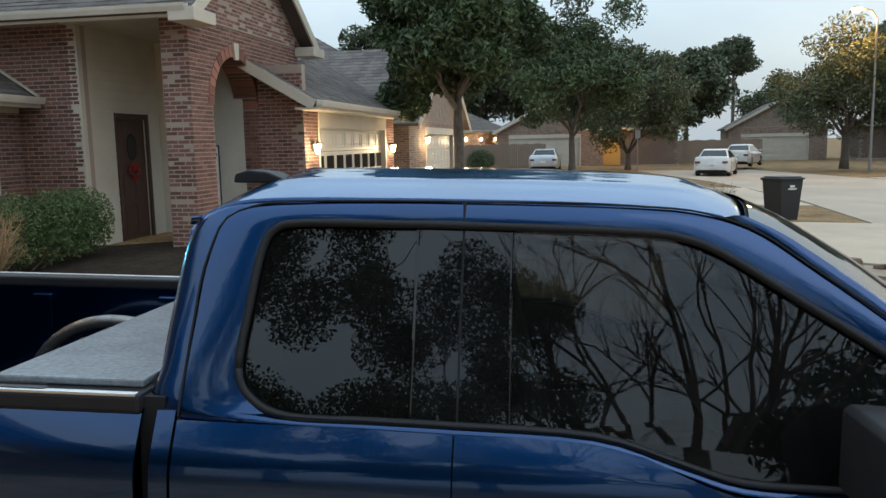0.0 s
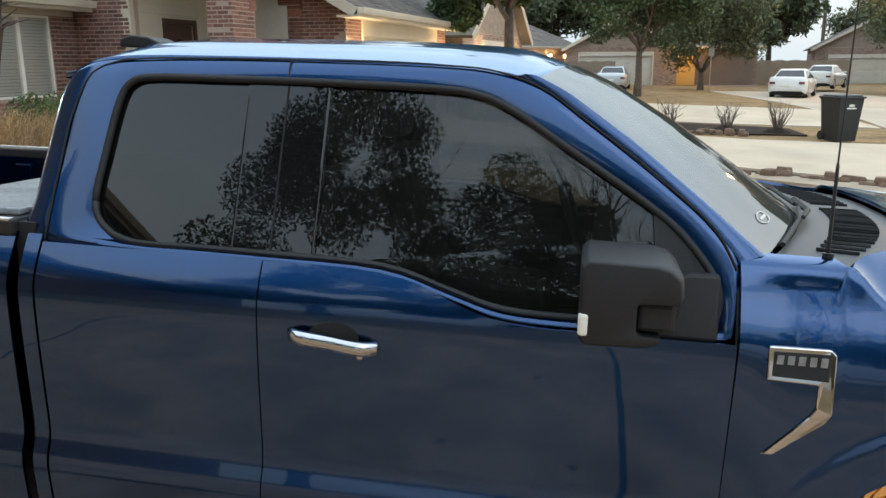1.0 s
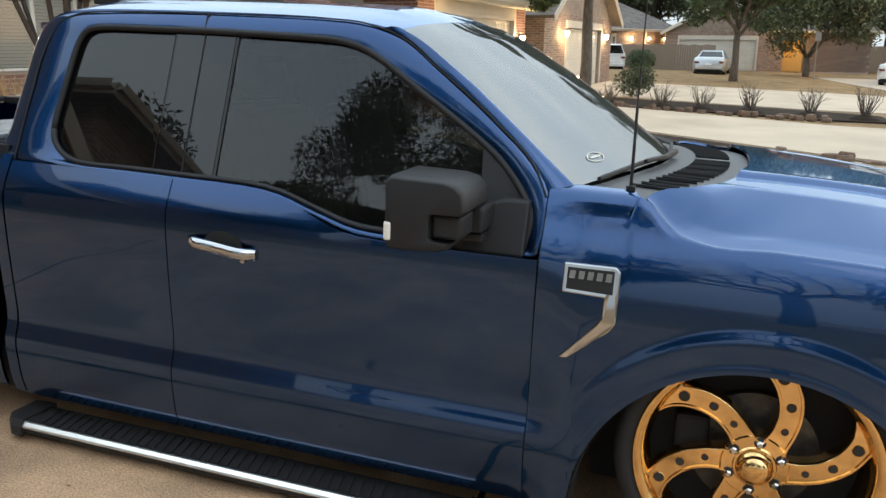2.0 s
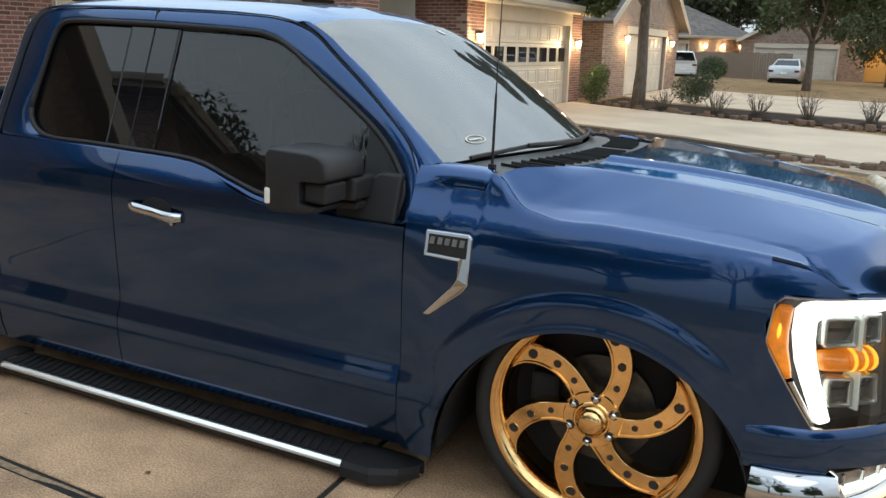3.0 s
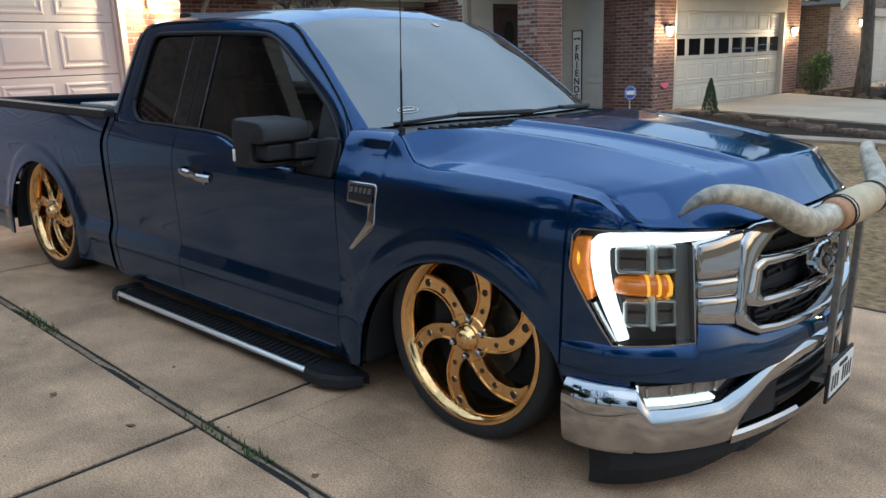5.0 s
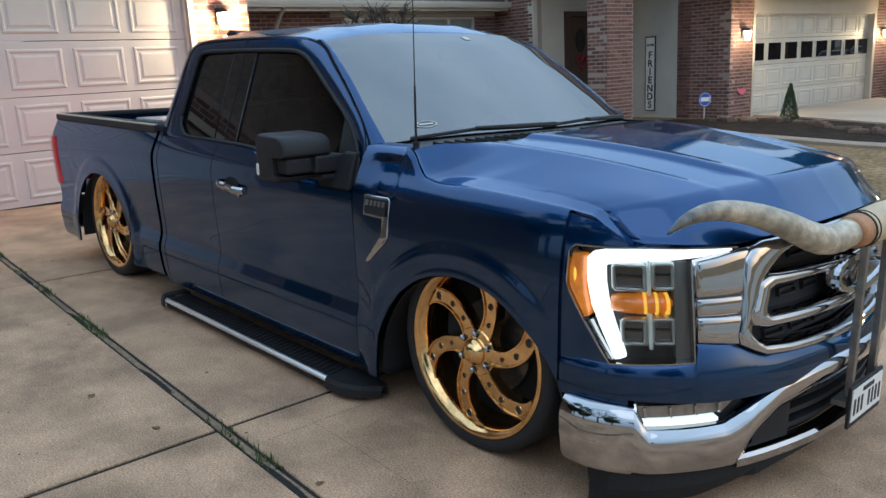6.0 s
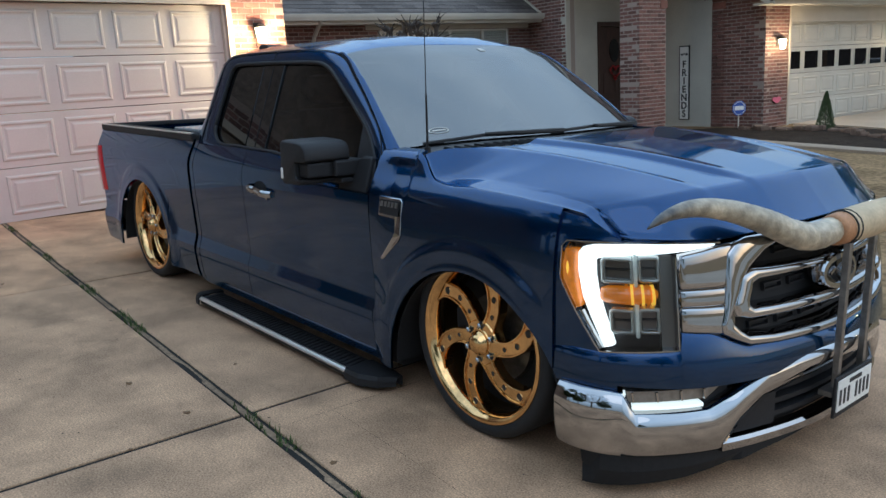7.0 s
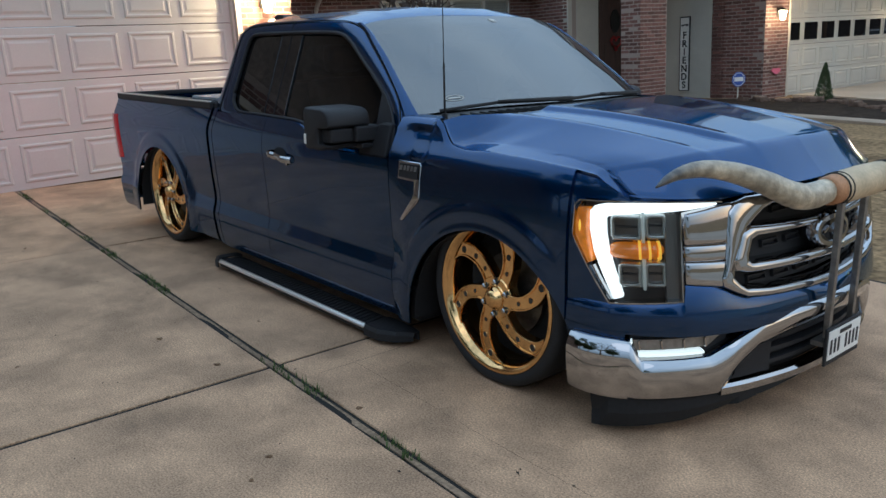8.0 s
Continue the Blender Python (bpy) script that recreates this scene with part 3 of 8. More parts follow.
    # running board with ribs and a bright edge
    board = part("running_board", boxes((-2.60, s * 0.90, 0.035, -0.82, s * 1.055, 0.082)), BLACK, truck, "black ribbed running board", bevel=0.008)
    cap_f = grid([[Vector((x, s * y, z)) for y, z in ((0.90, 0.03), (0.90, zt), (y1 - 0.01, zt), (y1, zt - 0.02), (y1, 0.03))] for x, y1, zt in ((-0.835, 1.07, 0.088), (-0.72, 1.07, 0.088), (-0.63, 1.02, 0.085), (-0.58, 0.94, 0.075))])
    part("end_cap", cap_f, BLACK, board, smooth=False, thick=0.01)
    cap_r = grid([[Vector((x, s * y, z)) for y, z in ((0.90, 0.03), (0.90, zt), (y1 - 0.01, zt), (y1, zt - 0.02), (y1, 0.03))] for x, y1, zt in ((-2.59, 1.065, 0.086), (-2.64, 1.06, 0.086), (-2.69, 1.02, 0.08), (-2.70, 0.95, 0.07))])
    part("end_cap", cap_r, BLACK, board, smooth=False, thick=0.01)
    part("bright_edge", prism([(1.045, 0.062), (1.065, 0.062), (1.068, 0.067), (1.065, 0.073), (1.054, 0.084), (1.045, 0.084)], -2.61, -0.83, lambda y, z, x: Vector((x, s * y, z))), ALU, board, "brushed bright metal edge strip")
    ribs = bmesh.new()
    for k in range(44):
        x = -2.56 + k * 0.039
        q = [Vector((x, s * 0.925, 0.082)), Vector((x + 0.02, s * 0.925, 0.082)), Vector((x + 0.045, s * 1.04, 0.082)), Vector((x + 0.025, s * 1.04, 0.082))]
        lo = [ribs.verts.new(p) for p in q]
        hi = [ribs.verts.new(p + Vector((0, 0, 0.006))) for p in q]
        ribs.faces.new(hi)
        for i in range(4):
            ribs.faces.new((lo[i], lo[(i + 1) % 4], hi[(i + 1) % 4], hi[i]))
    part("tread_ribs", ribs, BLACK, board)
    # mirror
    mirror = sub("door_mirror", truck, "big black plastic towing mirror")
    shell = [(-1.050, 1.010), (-1.052, 1.188), (-1.036, 1.203), (-0.880, 1.199), (-0.845, 1.190), (-0.822, 1.168), (-0.816, 1.118), (-0.830, 1.108), (-0.912, 1.106),
             (-0.918, 1.100), (-0.918, 1.034), (-0.905, 1.026), (-0.862, 1.024), (-0.866, 1.008), (-0.900, 0.998), (-1.036, 0.994)]
    rows = []
    for y in (0.985, 0.998, 1.10, 1.195, 1.216, 1.226):
        q = float(np.interp(y, (0.985, 0.998, 1.195, 1.216, 1.226), (0.96, 1.0, 1.0, 0.972, 0.93)))
        rows.append([Vector((-0.945 + (x + 0.945) * q, s * y, 1.10 + (z - 1.10) * q)) for x, z in shell + shell[:1]])
    bm = grid(rows)
    for r in (0, -1):
        bm.faces.new([bm.verts.new(p) for p in rows[r][:-1]])
    bmesh.ops.remove_doubles(bm, verts=bm.verts, dist=1e-5)
    bmesh.ops.recalc_face_normals(bm, faces=bm.faces)
    part("mirror_housing", bm, BLACK, mirror, smooth=True, bevel=0.005)
    part("mirror_arm", boxes((-0.916, s * 1.082, 1.036, -0.832, s * 1.205, 1.103)), BLACK, mirror, bevel=0.010)
    part("mirror_inner_arm", boxes((-0.912, s * 0.92, 1.034, -0.806, s * 1.075, 1.108)), BLACK, mirror, bevel=0.010)
    part("arm_joint", boxes((-0.908, s * 1.07, 1.040, -0.836, s * 1.087, 1.098)), DARK, mirror)
    part("mirror_lower_arm", boxes((-0.905, s * 0.93, 1.000, -0.815, s * 1.04, 1.024)), BLACK, mirror, bevel=0.006)
    part("mirror_foot", prism([(-0.93, 0.955), (-0.70, 0.955), (-0.70, 1.12), (-0.78, 1.12), (-0.93, 1.05)], -0.002, 0.035, lambda x, z, d: Vector((x, s * (glass_y(z) + d), z))), BLACK, mirror, bevel=0.01)
    part("mirror_indicator", boxes((-1.050, s * 1.190, 1.020, -1.026, s * 1.230, 1.075)), WHITE, mirror, "pale mirror indicator lens", bevel=0.008)
    part("mirror_glass", boxes((-1.049, s * 1.0, 1.03, -1.046, s * 1.16, 1.185)), CHROME, mirror, "mirror glass")
    # wheel well liner
    for cx, cz, r in (FRONT_ARCH, REAR_ARCH):
        rows = [[Vector((cx + (r - 0.004) * math.cos(a), s * y, cz + (r - 0.004) * math.sin(a))) for y in (0.985, 0.9, 0.6, 0.5)] for a in np.linspace(-0.02, math.pi + 0.02, 30)]
        part("wheel_well", grid(rows), DARK, truck, smooth=True, thick=0.006)
        part("well_back", prism([(cx + r * math.cos(a), cz + r * math.sin(a)) for a in np.linspace(-0.3, math.pi + 0.3, 24)], 0.50, 0.51, lambda x, z, d: Vector((x, s * d, z))), DARK, truck)
    # tail light
    lens = grid([[Vector((x, s * (side_y(x, z) + o), z)) for z in np.linspace(0.60, 0.97, 8)] for x, o in ((-4.50, 0.004), (-4.53, 0.020), (-4.57, 0.030), (-4.62, 0.028), (-4.655, 0.0), (-4.668, -0.06), (-4.67, -0.14))])
    part("tail_light", outward(lens, (-0.5, s, 0)), RED, truck, "glowing red tail light", smooth=True, thick=0.02)
    bulb = new("tail_bulb", bpy.data.lights.new("tail_bulb", "SPOT"))
    bulb.data.energy, bulb.data.color, bulb.data.shadow_soft_size, bulb.data.spot_size, bulb.data.spot_blend = 60.0, (1.0, 0.12, 0.14), 0.05, radians(84), 0.9
    bulb.matrix_world = DRIVE @ look((-4.72, s * 0.92, 0.82), (-7.2, s * 1.25, 0.95))
    # bed rail cap, inner wall
    part("bed_rail", boxes((-4.62, s * 0.845, 1.09, -2.738, s * 0.958, 1.142)), BLACK, truck, "black plastic bed rail cap", bevel=0.012)
    part("rail_edge", boxes((-4.60, s * 0.936, 1.136, -2.75, s * 0.957, 1.1445)), ALU, truck, "bright worn edge of the bed rail", bevel=0.002)
    part("bed_inner_wall", boxes((-4.60, s * 0.85, 0.55, -2.75, s * 0.87, 1.095)), PAINT, truck)
    part("bed_corner", boxes((-4.64, s * 0.80, 0.50, -4.585, s * 0.94, 1.10)), PAINT, truck)
    for x in (-2.95, -3.55, -4.2):
        part("inner_rib", boxes((x, s * 0.835, 0.56, x + 0.10, s * 0.852, 1.06)), PAINT, bed, bevel=0.01)
    part("tub_hoop", tube([(-3.68 + 0.42 * math.cos(a), s * 0.66, 0.62 + 0.35 * math.sin(a)) for a in np.linspace(0, math.pi, 20)], 0.03, 10), STEEL, truck, "bare steel hoop over the wheel notch", smooth=True)

# gap between cab and bed, undersides
part("cab_bed_gap", boxes((-2.752, -0.93, 0.18, -2.685, 0.93, 1.13)), DARK, truck)
part("underbody", boxes((-3.15, -0.93, 0.15, -0.53, 0.93, 0.30), (-4.5, -0.5, 0.2, 0.7, 0.5, 0.5), (-4.5, -0.9, 0.35, -4.22, 0.9, 0.5)), DARK, truck)
part("bed_floor", boxes((-4.60, -0.86, 0.56, -2.74, 0.86, 0.60)), DARK, truck)
part("bed_front_wall", boxes((-2.78, -0.86, 0.56, -2.755, 0.86, 1.12)), PAINT, truck)
tailgate = part("tailgate", boxes((-4.66, -0.80, 0.50, -4.61, 0.80, 1.12)), PAINT, truck, bevel=0.01)
part("tailgate_cap", boxes((-4.665, -0.845, 1.105, -4.60, 0.845, 1.140)), BLACK, tailgate, bevel=0.008)
part("rear_bumper", boxes((-4.74, -0.95, 0.22, -4.55, 0.95, 0.44)), PAINT, truck, "blue painted rear bumper", bevel=0.03)
part("toolbox_lid", boxes((-3.17, -0.90, 1.143, -2.755, 0.86, 1.165)), COVER, truck, "wet grey lid across the bed", bevel=0.006)
part("bed_rail_strip", boxes((-3.30, -0.945, 1.142, -3.0, -0.925, 1.147), (-3.25, -0.905, 1.142, -3.02, -0.89, 1.147)), TRIM, truck)

# roof
roof_side_z = spline((-2.665, -2.62, -2.56, -2.48, -2.38, -2.2, -1.9, -1.6, -1.45, -1.33, -1.25, -1.19), (1.578, 1.604, 1.622, 1.631, 1.635, 1.637, 1.637, 1.633, 1.627, 1.617, 1.603, 1.588))
front_x = lambda y: -1.205 + 0.095 * (1 - (y / 0.735) ** 2)
rear_x = lambda y: -2.692 - 0.02 * (1 - (y / 0.735) ** 2)
roof_rows = []
for k in np.linspace(0, 1, 44):
    row = []
    for y in 0.719 * np.sin(np.linspace(-1, 1, 61) * math.pi / 2):
        x = rear_x(y) + (front_x(y) - rear_x(y)) * k
        e = abs(y) / 0.719
        dome = 0.074 * (1 - e**2.6) * (math.sin(k / 0.16 * math.pi / 2) ** 0.7 if k < 0.16 else 1) * (1 if k < 0.85 else 0.62 + 0.38 * math.cos((k - 0.85) / 0.15 * math.pi / 2))
        bead = 0.004 * math.exp(-((abs(y) - 0.50) / 0.03) ** 2) + 0.004 * math.exp(-((abs(y) - 0.22) / 0.04) ** 2)
        row.append(Vector((x, y, roof_side_z(-2.665 + max(0, k - 0.02) / 0.98 * 1.475) + 0.001 + dome + bead * (0.1 < k < 0.93))))
    lip = Vector((0, 0.003, -0.022))
    roof_rows.append([row[0] + Vector((0, -0.003, -0.022))] + row + [row[-1] + lip])
roof = part("roof", norm(grid(roof_rows)), PAINT, truck, smooth=True, thick=0.012)
roof.modifiers.remove(roof.modifiers["crisp"])
for y in (-0.40, 0.36):
    fin = prism([(-2.665, 0.0), (-2.66, 0.028), (-2.62, 0.04), (-2.56, 0.035), (-2.50, 0.012), (-2.47, 0.0)], -0.07, 0.07, lambda x, z, d: Vector((x, y + d, 1.665 + z)))
    part("roof_clearance_fin", fin, BLACK, roof, "small black roof fin", bevel=0.008)
    part("cab_back", prism([(0.60, 1.08), (0.905, 1.08), (0.875, 1.20), (0.81, 1.35), (0.742, 1.54), (0.70, 1.56), (0.60, 1.57)], -2.700, -2.645, lambda v, z, d: Vector((d, (v - 0.034) if y > 0 else 0.034 - v, z))), PAINT, truck)
part("cab_back_lower", boxes((-2.69, -0.88, 0.55, -2.655, 0.88, 1.14), (-2.685, -0.62, 1.50, -2.645, 0.62, 1.57)), PAINT, truck)
part("rear_window", sheet([Vector((-2.675, y, z)) for y, z in ((-0.62, 1.14), (0.62, 1.14), (0.62, 1.50), (-0.62, 1.50))], (-1, 0, 0)), PRIVACY, truck)

# windshield
edge = lambda t: (np.interp(t, (0, 0.25, 0.55, 0.82, 1), (-0.585, -0.745, -0.93, -1.11, -1.205)), np.interp(t, (0, 0.25, 0.55, 0.82, 1), (1.160, 1.29, 1.432, 1.552, 1.598)), np.interp(t, (0, 0.25, 0.55, 0.82, 1), (0.868, 0.835, 0.787, 0.745, 0.728)))
rows, frit = [], []
for t in np.linspace(0, 1, 22):
    x, z, w = edge(t)
    bow = (0.225 * (1 - t) + 0.095 * t)
    rise = (0.03 * (1 - t) + 0.045 * t)
    rows.append([Vector((x + bow * (1 - e * e), w * e, z + rise * (1 - e**4))) for e in np.linspace(-1, 1, 41)])
windshield = part("windshield", outward(grid(rows), (1, 0, 1)), SCREEN, truck, "hazy windshield reflecting the dusk sky", smooth=True)
for s in (-1, 1):
    outer_edge = [(-0.655, 1.145, 0.905), (-0.73, 1.235, 0.875), (-0.84, 1.328, 0.84), (-1.06, 1.485, 0.778), (-1.205, 1.578, 0.738), (-1.27, 1.602, 0.730)]
    path = curve(outer_edge, 26)
    rows_p = []
    for k, (x, z, y) in enumerate(path):
        q = edge(k / 25)
        a, c = Vector((x, s * y, z)), Vector((q[0], s * q[2], q[1]))
        rows_p.append([a + Vector((-0.012, -s * 0.003, -0.012)), a + Vector((0.0, s * 0.003, 0.0)), a.lerp(c, 0.3) + Vector((0.008, s * 0.006, 0.008)), a.lerp(c, 0.75) + Vector((0.006, s * 0.004, 0.008)), c + Vector((0.002, 0, 0.002))])
    part("windshield_pillar", outward(grid(rows_p), (0.5, s, 0.5)), PAINT, truck, smooth=True, thick=0.012)
border = bmesh.new()
inset = Vector((-0.008, 0, -0.006))
for i in range(21):
    for j in range(40):
        if i < 1 or i > 19 or j < 1 or j > 38:
            border.faces.new([border.verts.new(rows[a][b] + inset) for a, b in ((i, j), (i, j + 1), (i + 1, j + 1), (i + 1, j))])
part("glass_border", border, BLACK, windshield, "black ceramic glass border")
glass_x, glass_y2, glass_z = [np.array([[p[c] for p in r] for r in rows]) for c in (0, 1, 2)]


def on_glass(t, e, lift=0.003):
    """A point on the windshield; t counts rows from its foot, e columns from the truck's right."""
    i, j = int(t), int(e)
    at = lambda a: a[i, j] * (1 - t + i) * (1 - e + j) + a[i + 1, j] * (t - i) * (1 - e + j) + a[i, j + 1] * (1 - t + i) * (e - j) + a[i + 1, j + 1] * (t - i) * (e - j)
    return Vector((at(glass_x) + lift * 0.6, at(glass_y2), at(glass_z) + lift * 0.8))


oval = lambda a, k: on_glass(2.0 + 0.50 * k * math.sin(a), 4.6 + 1.1 * k * math.cos(a))
part("windshield_sticker", outward(grid([[oval(a, 1.0), oval(a, 0.86)] for a in np.linspace(0, math.tau, 29)]), (1, 0, 1)), BLIND, windshield, "pale oval ring sticker", thick=0.001)
part("sticker_bar", outward(grid([[on_glass(1.92, e), on_glass(2.12, e)] for e in (3.9, 4.3, 4.6, 4.9, 5.3)]), (1, 0, 1)), BLIND, windshield, thick=0.001)
part("registration_sticker", sheet([on_glass(t, e) for t, e in ((18.1, 21.0), (18.1, 22.0), (19.3, 22.0), (19.3, 21.0))], (1, 0, 1)), BLIND, windshield, "small white registration sticker", thick=0.001)
part("rear_view_mirror", boxes((-1.07, -0.12, 1.50, -1.04, 0.12, 1.56)), BLACK, windshield, bevel=0.012)

# dark cabin: floor, dash, seats, headliner, wheel
part("dashboard", grid([[Vector((x, y, z)) for x, z in ((-0.55, 1.10), (-0.75, 1.12), (-0.95, 1.09), (-1.0, 0.95), (-1.0, 0.7))] for y in np.linspace(-0.85, 0.85, 8)]), CABIN, truck, "dark grey dashboard", smooth=True, thick=0.02)
part("cabin_floor", boxes((-2.6, -0.88, 0.30, -0.6, 0.88, 0.34), (-0.62, -0.84, 0.3, -0.58, 0.84, 1.05)), CABIN, truck)
for y in (-0.42, 0.42):
    seat = part("front_seat", boxes((-1.75, y - 0.27, 0.34, -1.2, y + 0.27, 0.72)), CABIN, truck, bevel=0.05)
    part("seat_back", boxes((-0.10, -0.26, 0, 0.05, 0.26, 0.62)), CABIN, seat, bevel=0.05).matrix_local = pose(-1.72, y, 0.70, 0, -14, 0)
    part("headrest", boxes((-0.05, -0.13, 0, 0.05, 0.13, 0.17)), CABIN, seat, bevel=0.04).matrix_local = pose(-1.89, y, 1.33, 0, -10, 0)
part("rear_bench", boxes((-2.55, -0.75, 0.34, -2.2, 0.75, 0.75), (-2.56, -0.75, 0.7, -2.44, 0.75, 1.25)), CABIN, truck, bevel=0.04)
part("steering_wheel", tube([(-1.12 - 0.06 * math.sin(a), 0.42 + 0.18 * math.cos(a), 1.04 + 0.17 * math.sin(a)) for a in np.linspace(0, math.tau, 25)], 0.016, 8), CABIN, truck, smooth=True)

# cowl with slots, wipers, aerial
cowl_rows = [[Vector((np.interp(k, (0, 1), (-0.585 + 0.225 * (1 - e * e) + 0.01, -0.375 + 0.315 * (1 - abs(e) ** 3))), 0.868 * e * (1 - 0.01 * k), np.interp(k, (0, 1), (1.150 + 0.03 * (1 - e**4), 1.138 + 0.040 * (1 - abs(e) ** 2.5)))))
              for k in np.linspace(0, 1, 5)] for e in np.linspace(-1, 1, 41)]
cowl = part("cowl", grid(cowl_rows), TRIM, truck, "black plastic cowl below the windshield", smooth=True, thick=0.006)
for e in np.linspace(-0.85, 0.85, 46):
    if abs(e) < 0.04:
        continue
    j = (e + 1) / 2 * 40
    r = cowl_rows[int(j)]
    q = [r[1] + Vector((0.02, 0, 0.003)), r[3] + Vector((0.0, 0, 0.003))]
    part("cowl_slot", tube([q[0], q[1]], 0.006, 5), DARK, cowl)
for y0, y1, ym in ((-0.78, -0.22, -0.40), (-0.12, 0.52, 0.15)):
    e0, e1, em = y0 / 0.868, y1 / 0.868, ym / 0.868
    p = lambda e, lift, t: Vector((edge(t)[0] + (0.225 * (1 - t) + 0.095 * t) * (1 - e * e) + 0.012 + lift, 0.868 * e, edge(t)[1] + 0.03 * (1 - e**4) + 0.006 + lift * 0.7))
    wiper = part("wiper", tube([p(e0, 0.004, 0.0), p((e0 + e1) / 2, 0.010, 0.012), p(e1, 0.006, 0.005)], 0.008, 6), TYRE, truck, "black wiper")
    part("wiper_arm", tube([p(e1 + 0.2, 0.012, -0.02), p(em + 0.08, 0.022, 0.0), p((e0 + e1) / 2, 0.020, 0.012)], (0.013, 0.010, 0.007), 6), TYRE, wiper)
aerial = part("aerial", tube([(-0.425, -0.835, 1.14), (-0.425, -0.835, 1.175)], 0.014, 10), BLACK, truck, "thin black whip aerial")
part("aerial_mast", tube([(-0.425, -0.835, 1.17), (-0.43, -0.832, 1.40), (-0.4302, -0.832, 1.41), (-0.435, -0.83, 2.02)], (0.0055, 0.0045, 0.0024, 0.0018), 6), BLACK, aerial)

# nose: a bowed face from the right fender (u > 0) round to the left (u < 0)
PLAN = curve([(0.44, 0.978), (0.52, 0.972), (0.62, 0.948), (0.73, 0.882), (0.835, 0.775), (0.905, 0.63), (0.955, 0.45), (0.985, 0.22), (0.995, 0.0)], 120)[::-1]
ARC = [0.0]
for a, b in zip(PLAN, PLAN[1:]):
    ARC.append(ARC[-1] + math.dist(a, b))
at_y = lambda y: float(np.interp(y, [p[1] for p in PLAN], ARC))
at_x = lambda x: float(np.interp(-x, [-p[0] for p in PLAN], ARC))


def face_point(plan, arc, u, z, d, lean):
    a = min(abs(u), arc[-1] - 1e-4)
    x, y = np.interp(a, arc, [p[0] for p in plan]), np.interp(a, arc, [p[1] for p in plan])
    b = min(a + 0.01, arc[-1])
    c = max(b - 0.02, 0)
    tx, ty = np.interp(b, arc, [p[0] for p in plan]) - np.interp(c, arc, [p[0] for p in plan]), np.interp(b, arc, [p[1] for p in plan]) - np.interp(c, arc, [p[1] for p in plan])
    h = math.hypot(tx, ty)
    nx, ny = ty / h, -tx / h
    x, y = x + d * nx + lean * (0.72 - z) * nx, y + d * ny
    return Vector((x, -math.copysign(1, u) * y, z))


nose = lambda u, z, d: face_point(PLAN, ARC, u, z, d, 0.16)



# hood
def hood_front(y):
    return (float(np.interp(abs(y), [p[1] for p in PLAN], [p[0] for p in PLAN])) - 0.040) if abs(y) < 0.86 else 0.668


hood_rear = lambda y: -0.378 + 0.31 * (1 - (abs(y) / 0.868) ** 3)
mid_z = spline((-0.40, -0.10, 0.2, 0.5, 0.7, 0.85, 0.95), (1.200, 1.196, 1.180, 1.146, 1.112, 1.078, 1.050))
lip_z = lerp((0.0, 0.30, 0.50, 0.62, 0.90), (0.934, 0.932, 0.922, 0.916, 0.924))
FRONT_K = 0.87


def hood_section(a, w, k, rise):
    """Height over the shut line at a metres off the centre: outer shoulder, edge ridge, flat, raised centre with creased edges."""
    ridge, dome = 0.640 - 0.095 * k * k, 0.475 - 0.18 * k
    fade = smooth_step(1.0, 0.72, k)
    wedge = smooth_step(0.0, 0.2, k) * smooth_step(0.9, 0.6, k)
    keys = ((0.0, rise), (dome - 0.06, rise - 0.004 - 0.005 * wedge), (dome - 0.004, rise - 0.005), (dome + 0.028, rise - 0.005 - 0.021 * fade),
            (ridge - 0.040, rise - 0.034 - 0.006 * wedge), (ridge - 0.004, rise - 0.035), (w - 0.09, 0.026), (w - 0.03, 0.008), (w - 0.010, 0.002), (w, 0.0))
    xs, zs = [p[0] for p in keys], [p[1] for p in keys]
    return sum(float(np.interp(min(max(a + d, 0), w), xs, zs)) for d in (-0.007, -0.0035, 0, 0.0035, 0.007)) / 5


def hood_point(k, e):
    """k from rear to front, e across from -1 to 1."""
    xe = -0.378 + 1.046 * k
    w = side_y(xe, gap_z(xe)) - 0.007
    y = w * e
    x = hood_rear(y) + (hood_front(y) - hood_rear(y)) * k
    x += (xe - x) * max(0, (abs(e) - 0.8) / 0.2) ** 2
    z = gap_z(xe) + hood_section(abs(y), w, k, mid_z(x) - gap_z(xe))
    b = max(0, (k - FRONT_K) / (1 - FRONT_K))
    f = max(0, b - 0.12 + 0.12 * math.exp(-b / 0.12))
    return Vector((x, y, z + (min(lip_z(abs(y)), z) - z) * min(1, f / 0.88)))


hood = part("hood", grid([[hood_point(k, e) for e in np.linspace(-1, 1, 241)] for k in 1 - (1 - np.linspace(0, 1, 70)) ** 1.4]), PAINT, truck, "blue hood with a raised centre", smooth=True, thick=0.012)
for s in (-1, 1):
    line = [Vector((p.x, s * (side_y(p.x, p.z) - 0.006), p.z - 0.003)) for p in [hood_point(k, s) for k in np.linspace(0, 0.985, 60)]]
    line = [Vector((-0.402, s * 0.842, 1.153)), Vector((-0.398, s * 0.870, 1.1475)), Vector((-0.393, s * 0.890, 1.141))] + line
    part("hood_gap", tube(line, 0.0026, 6), DARK, hood)

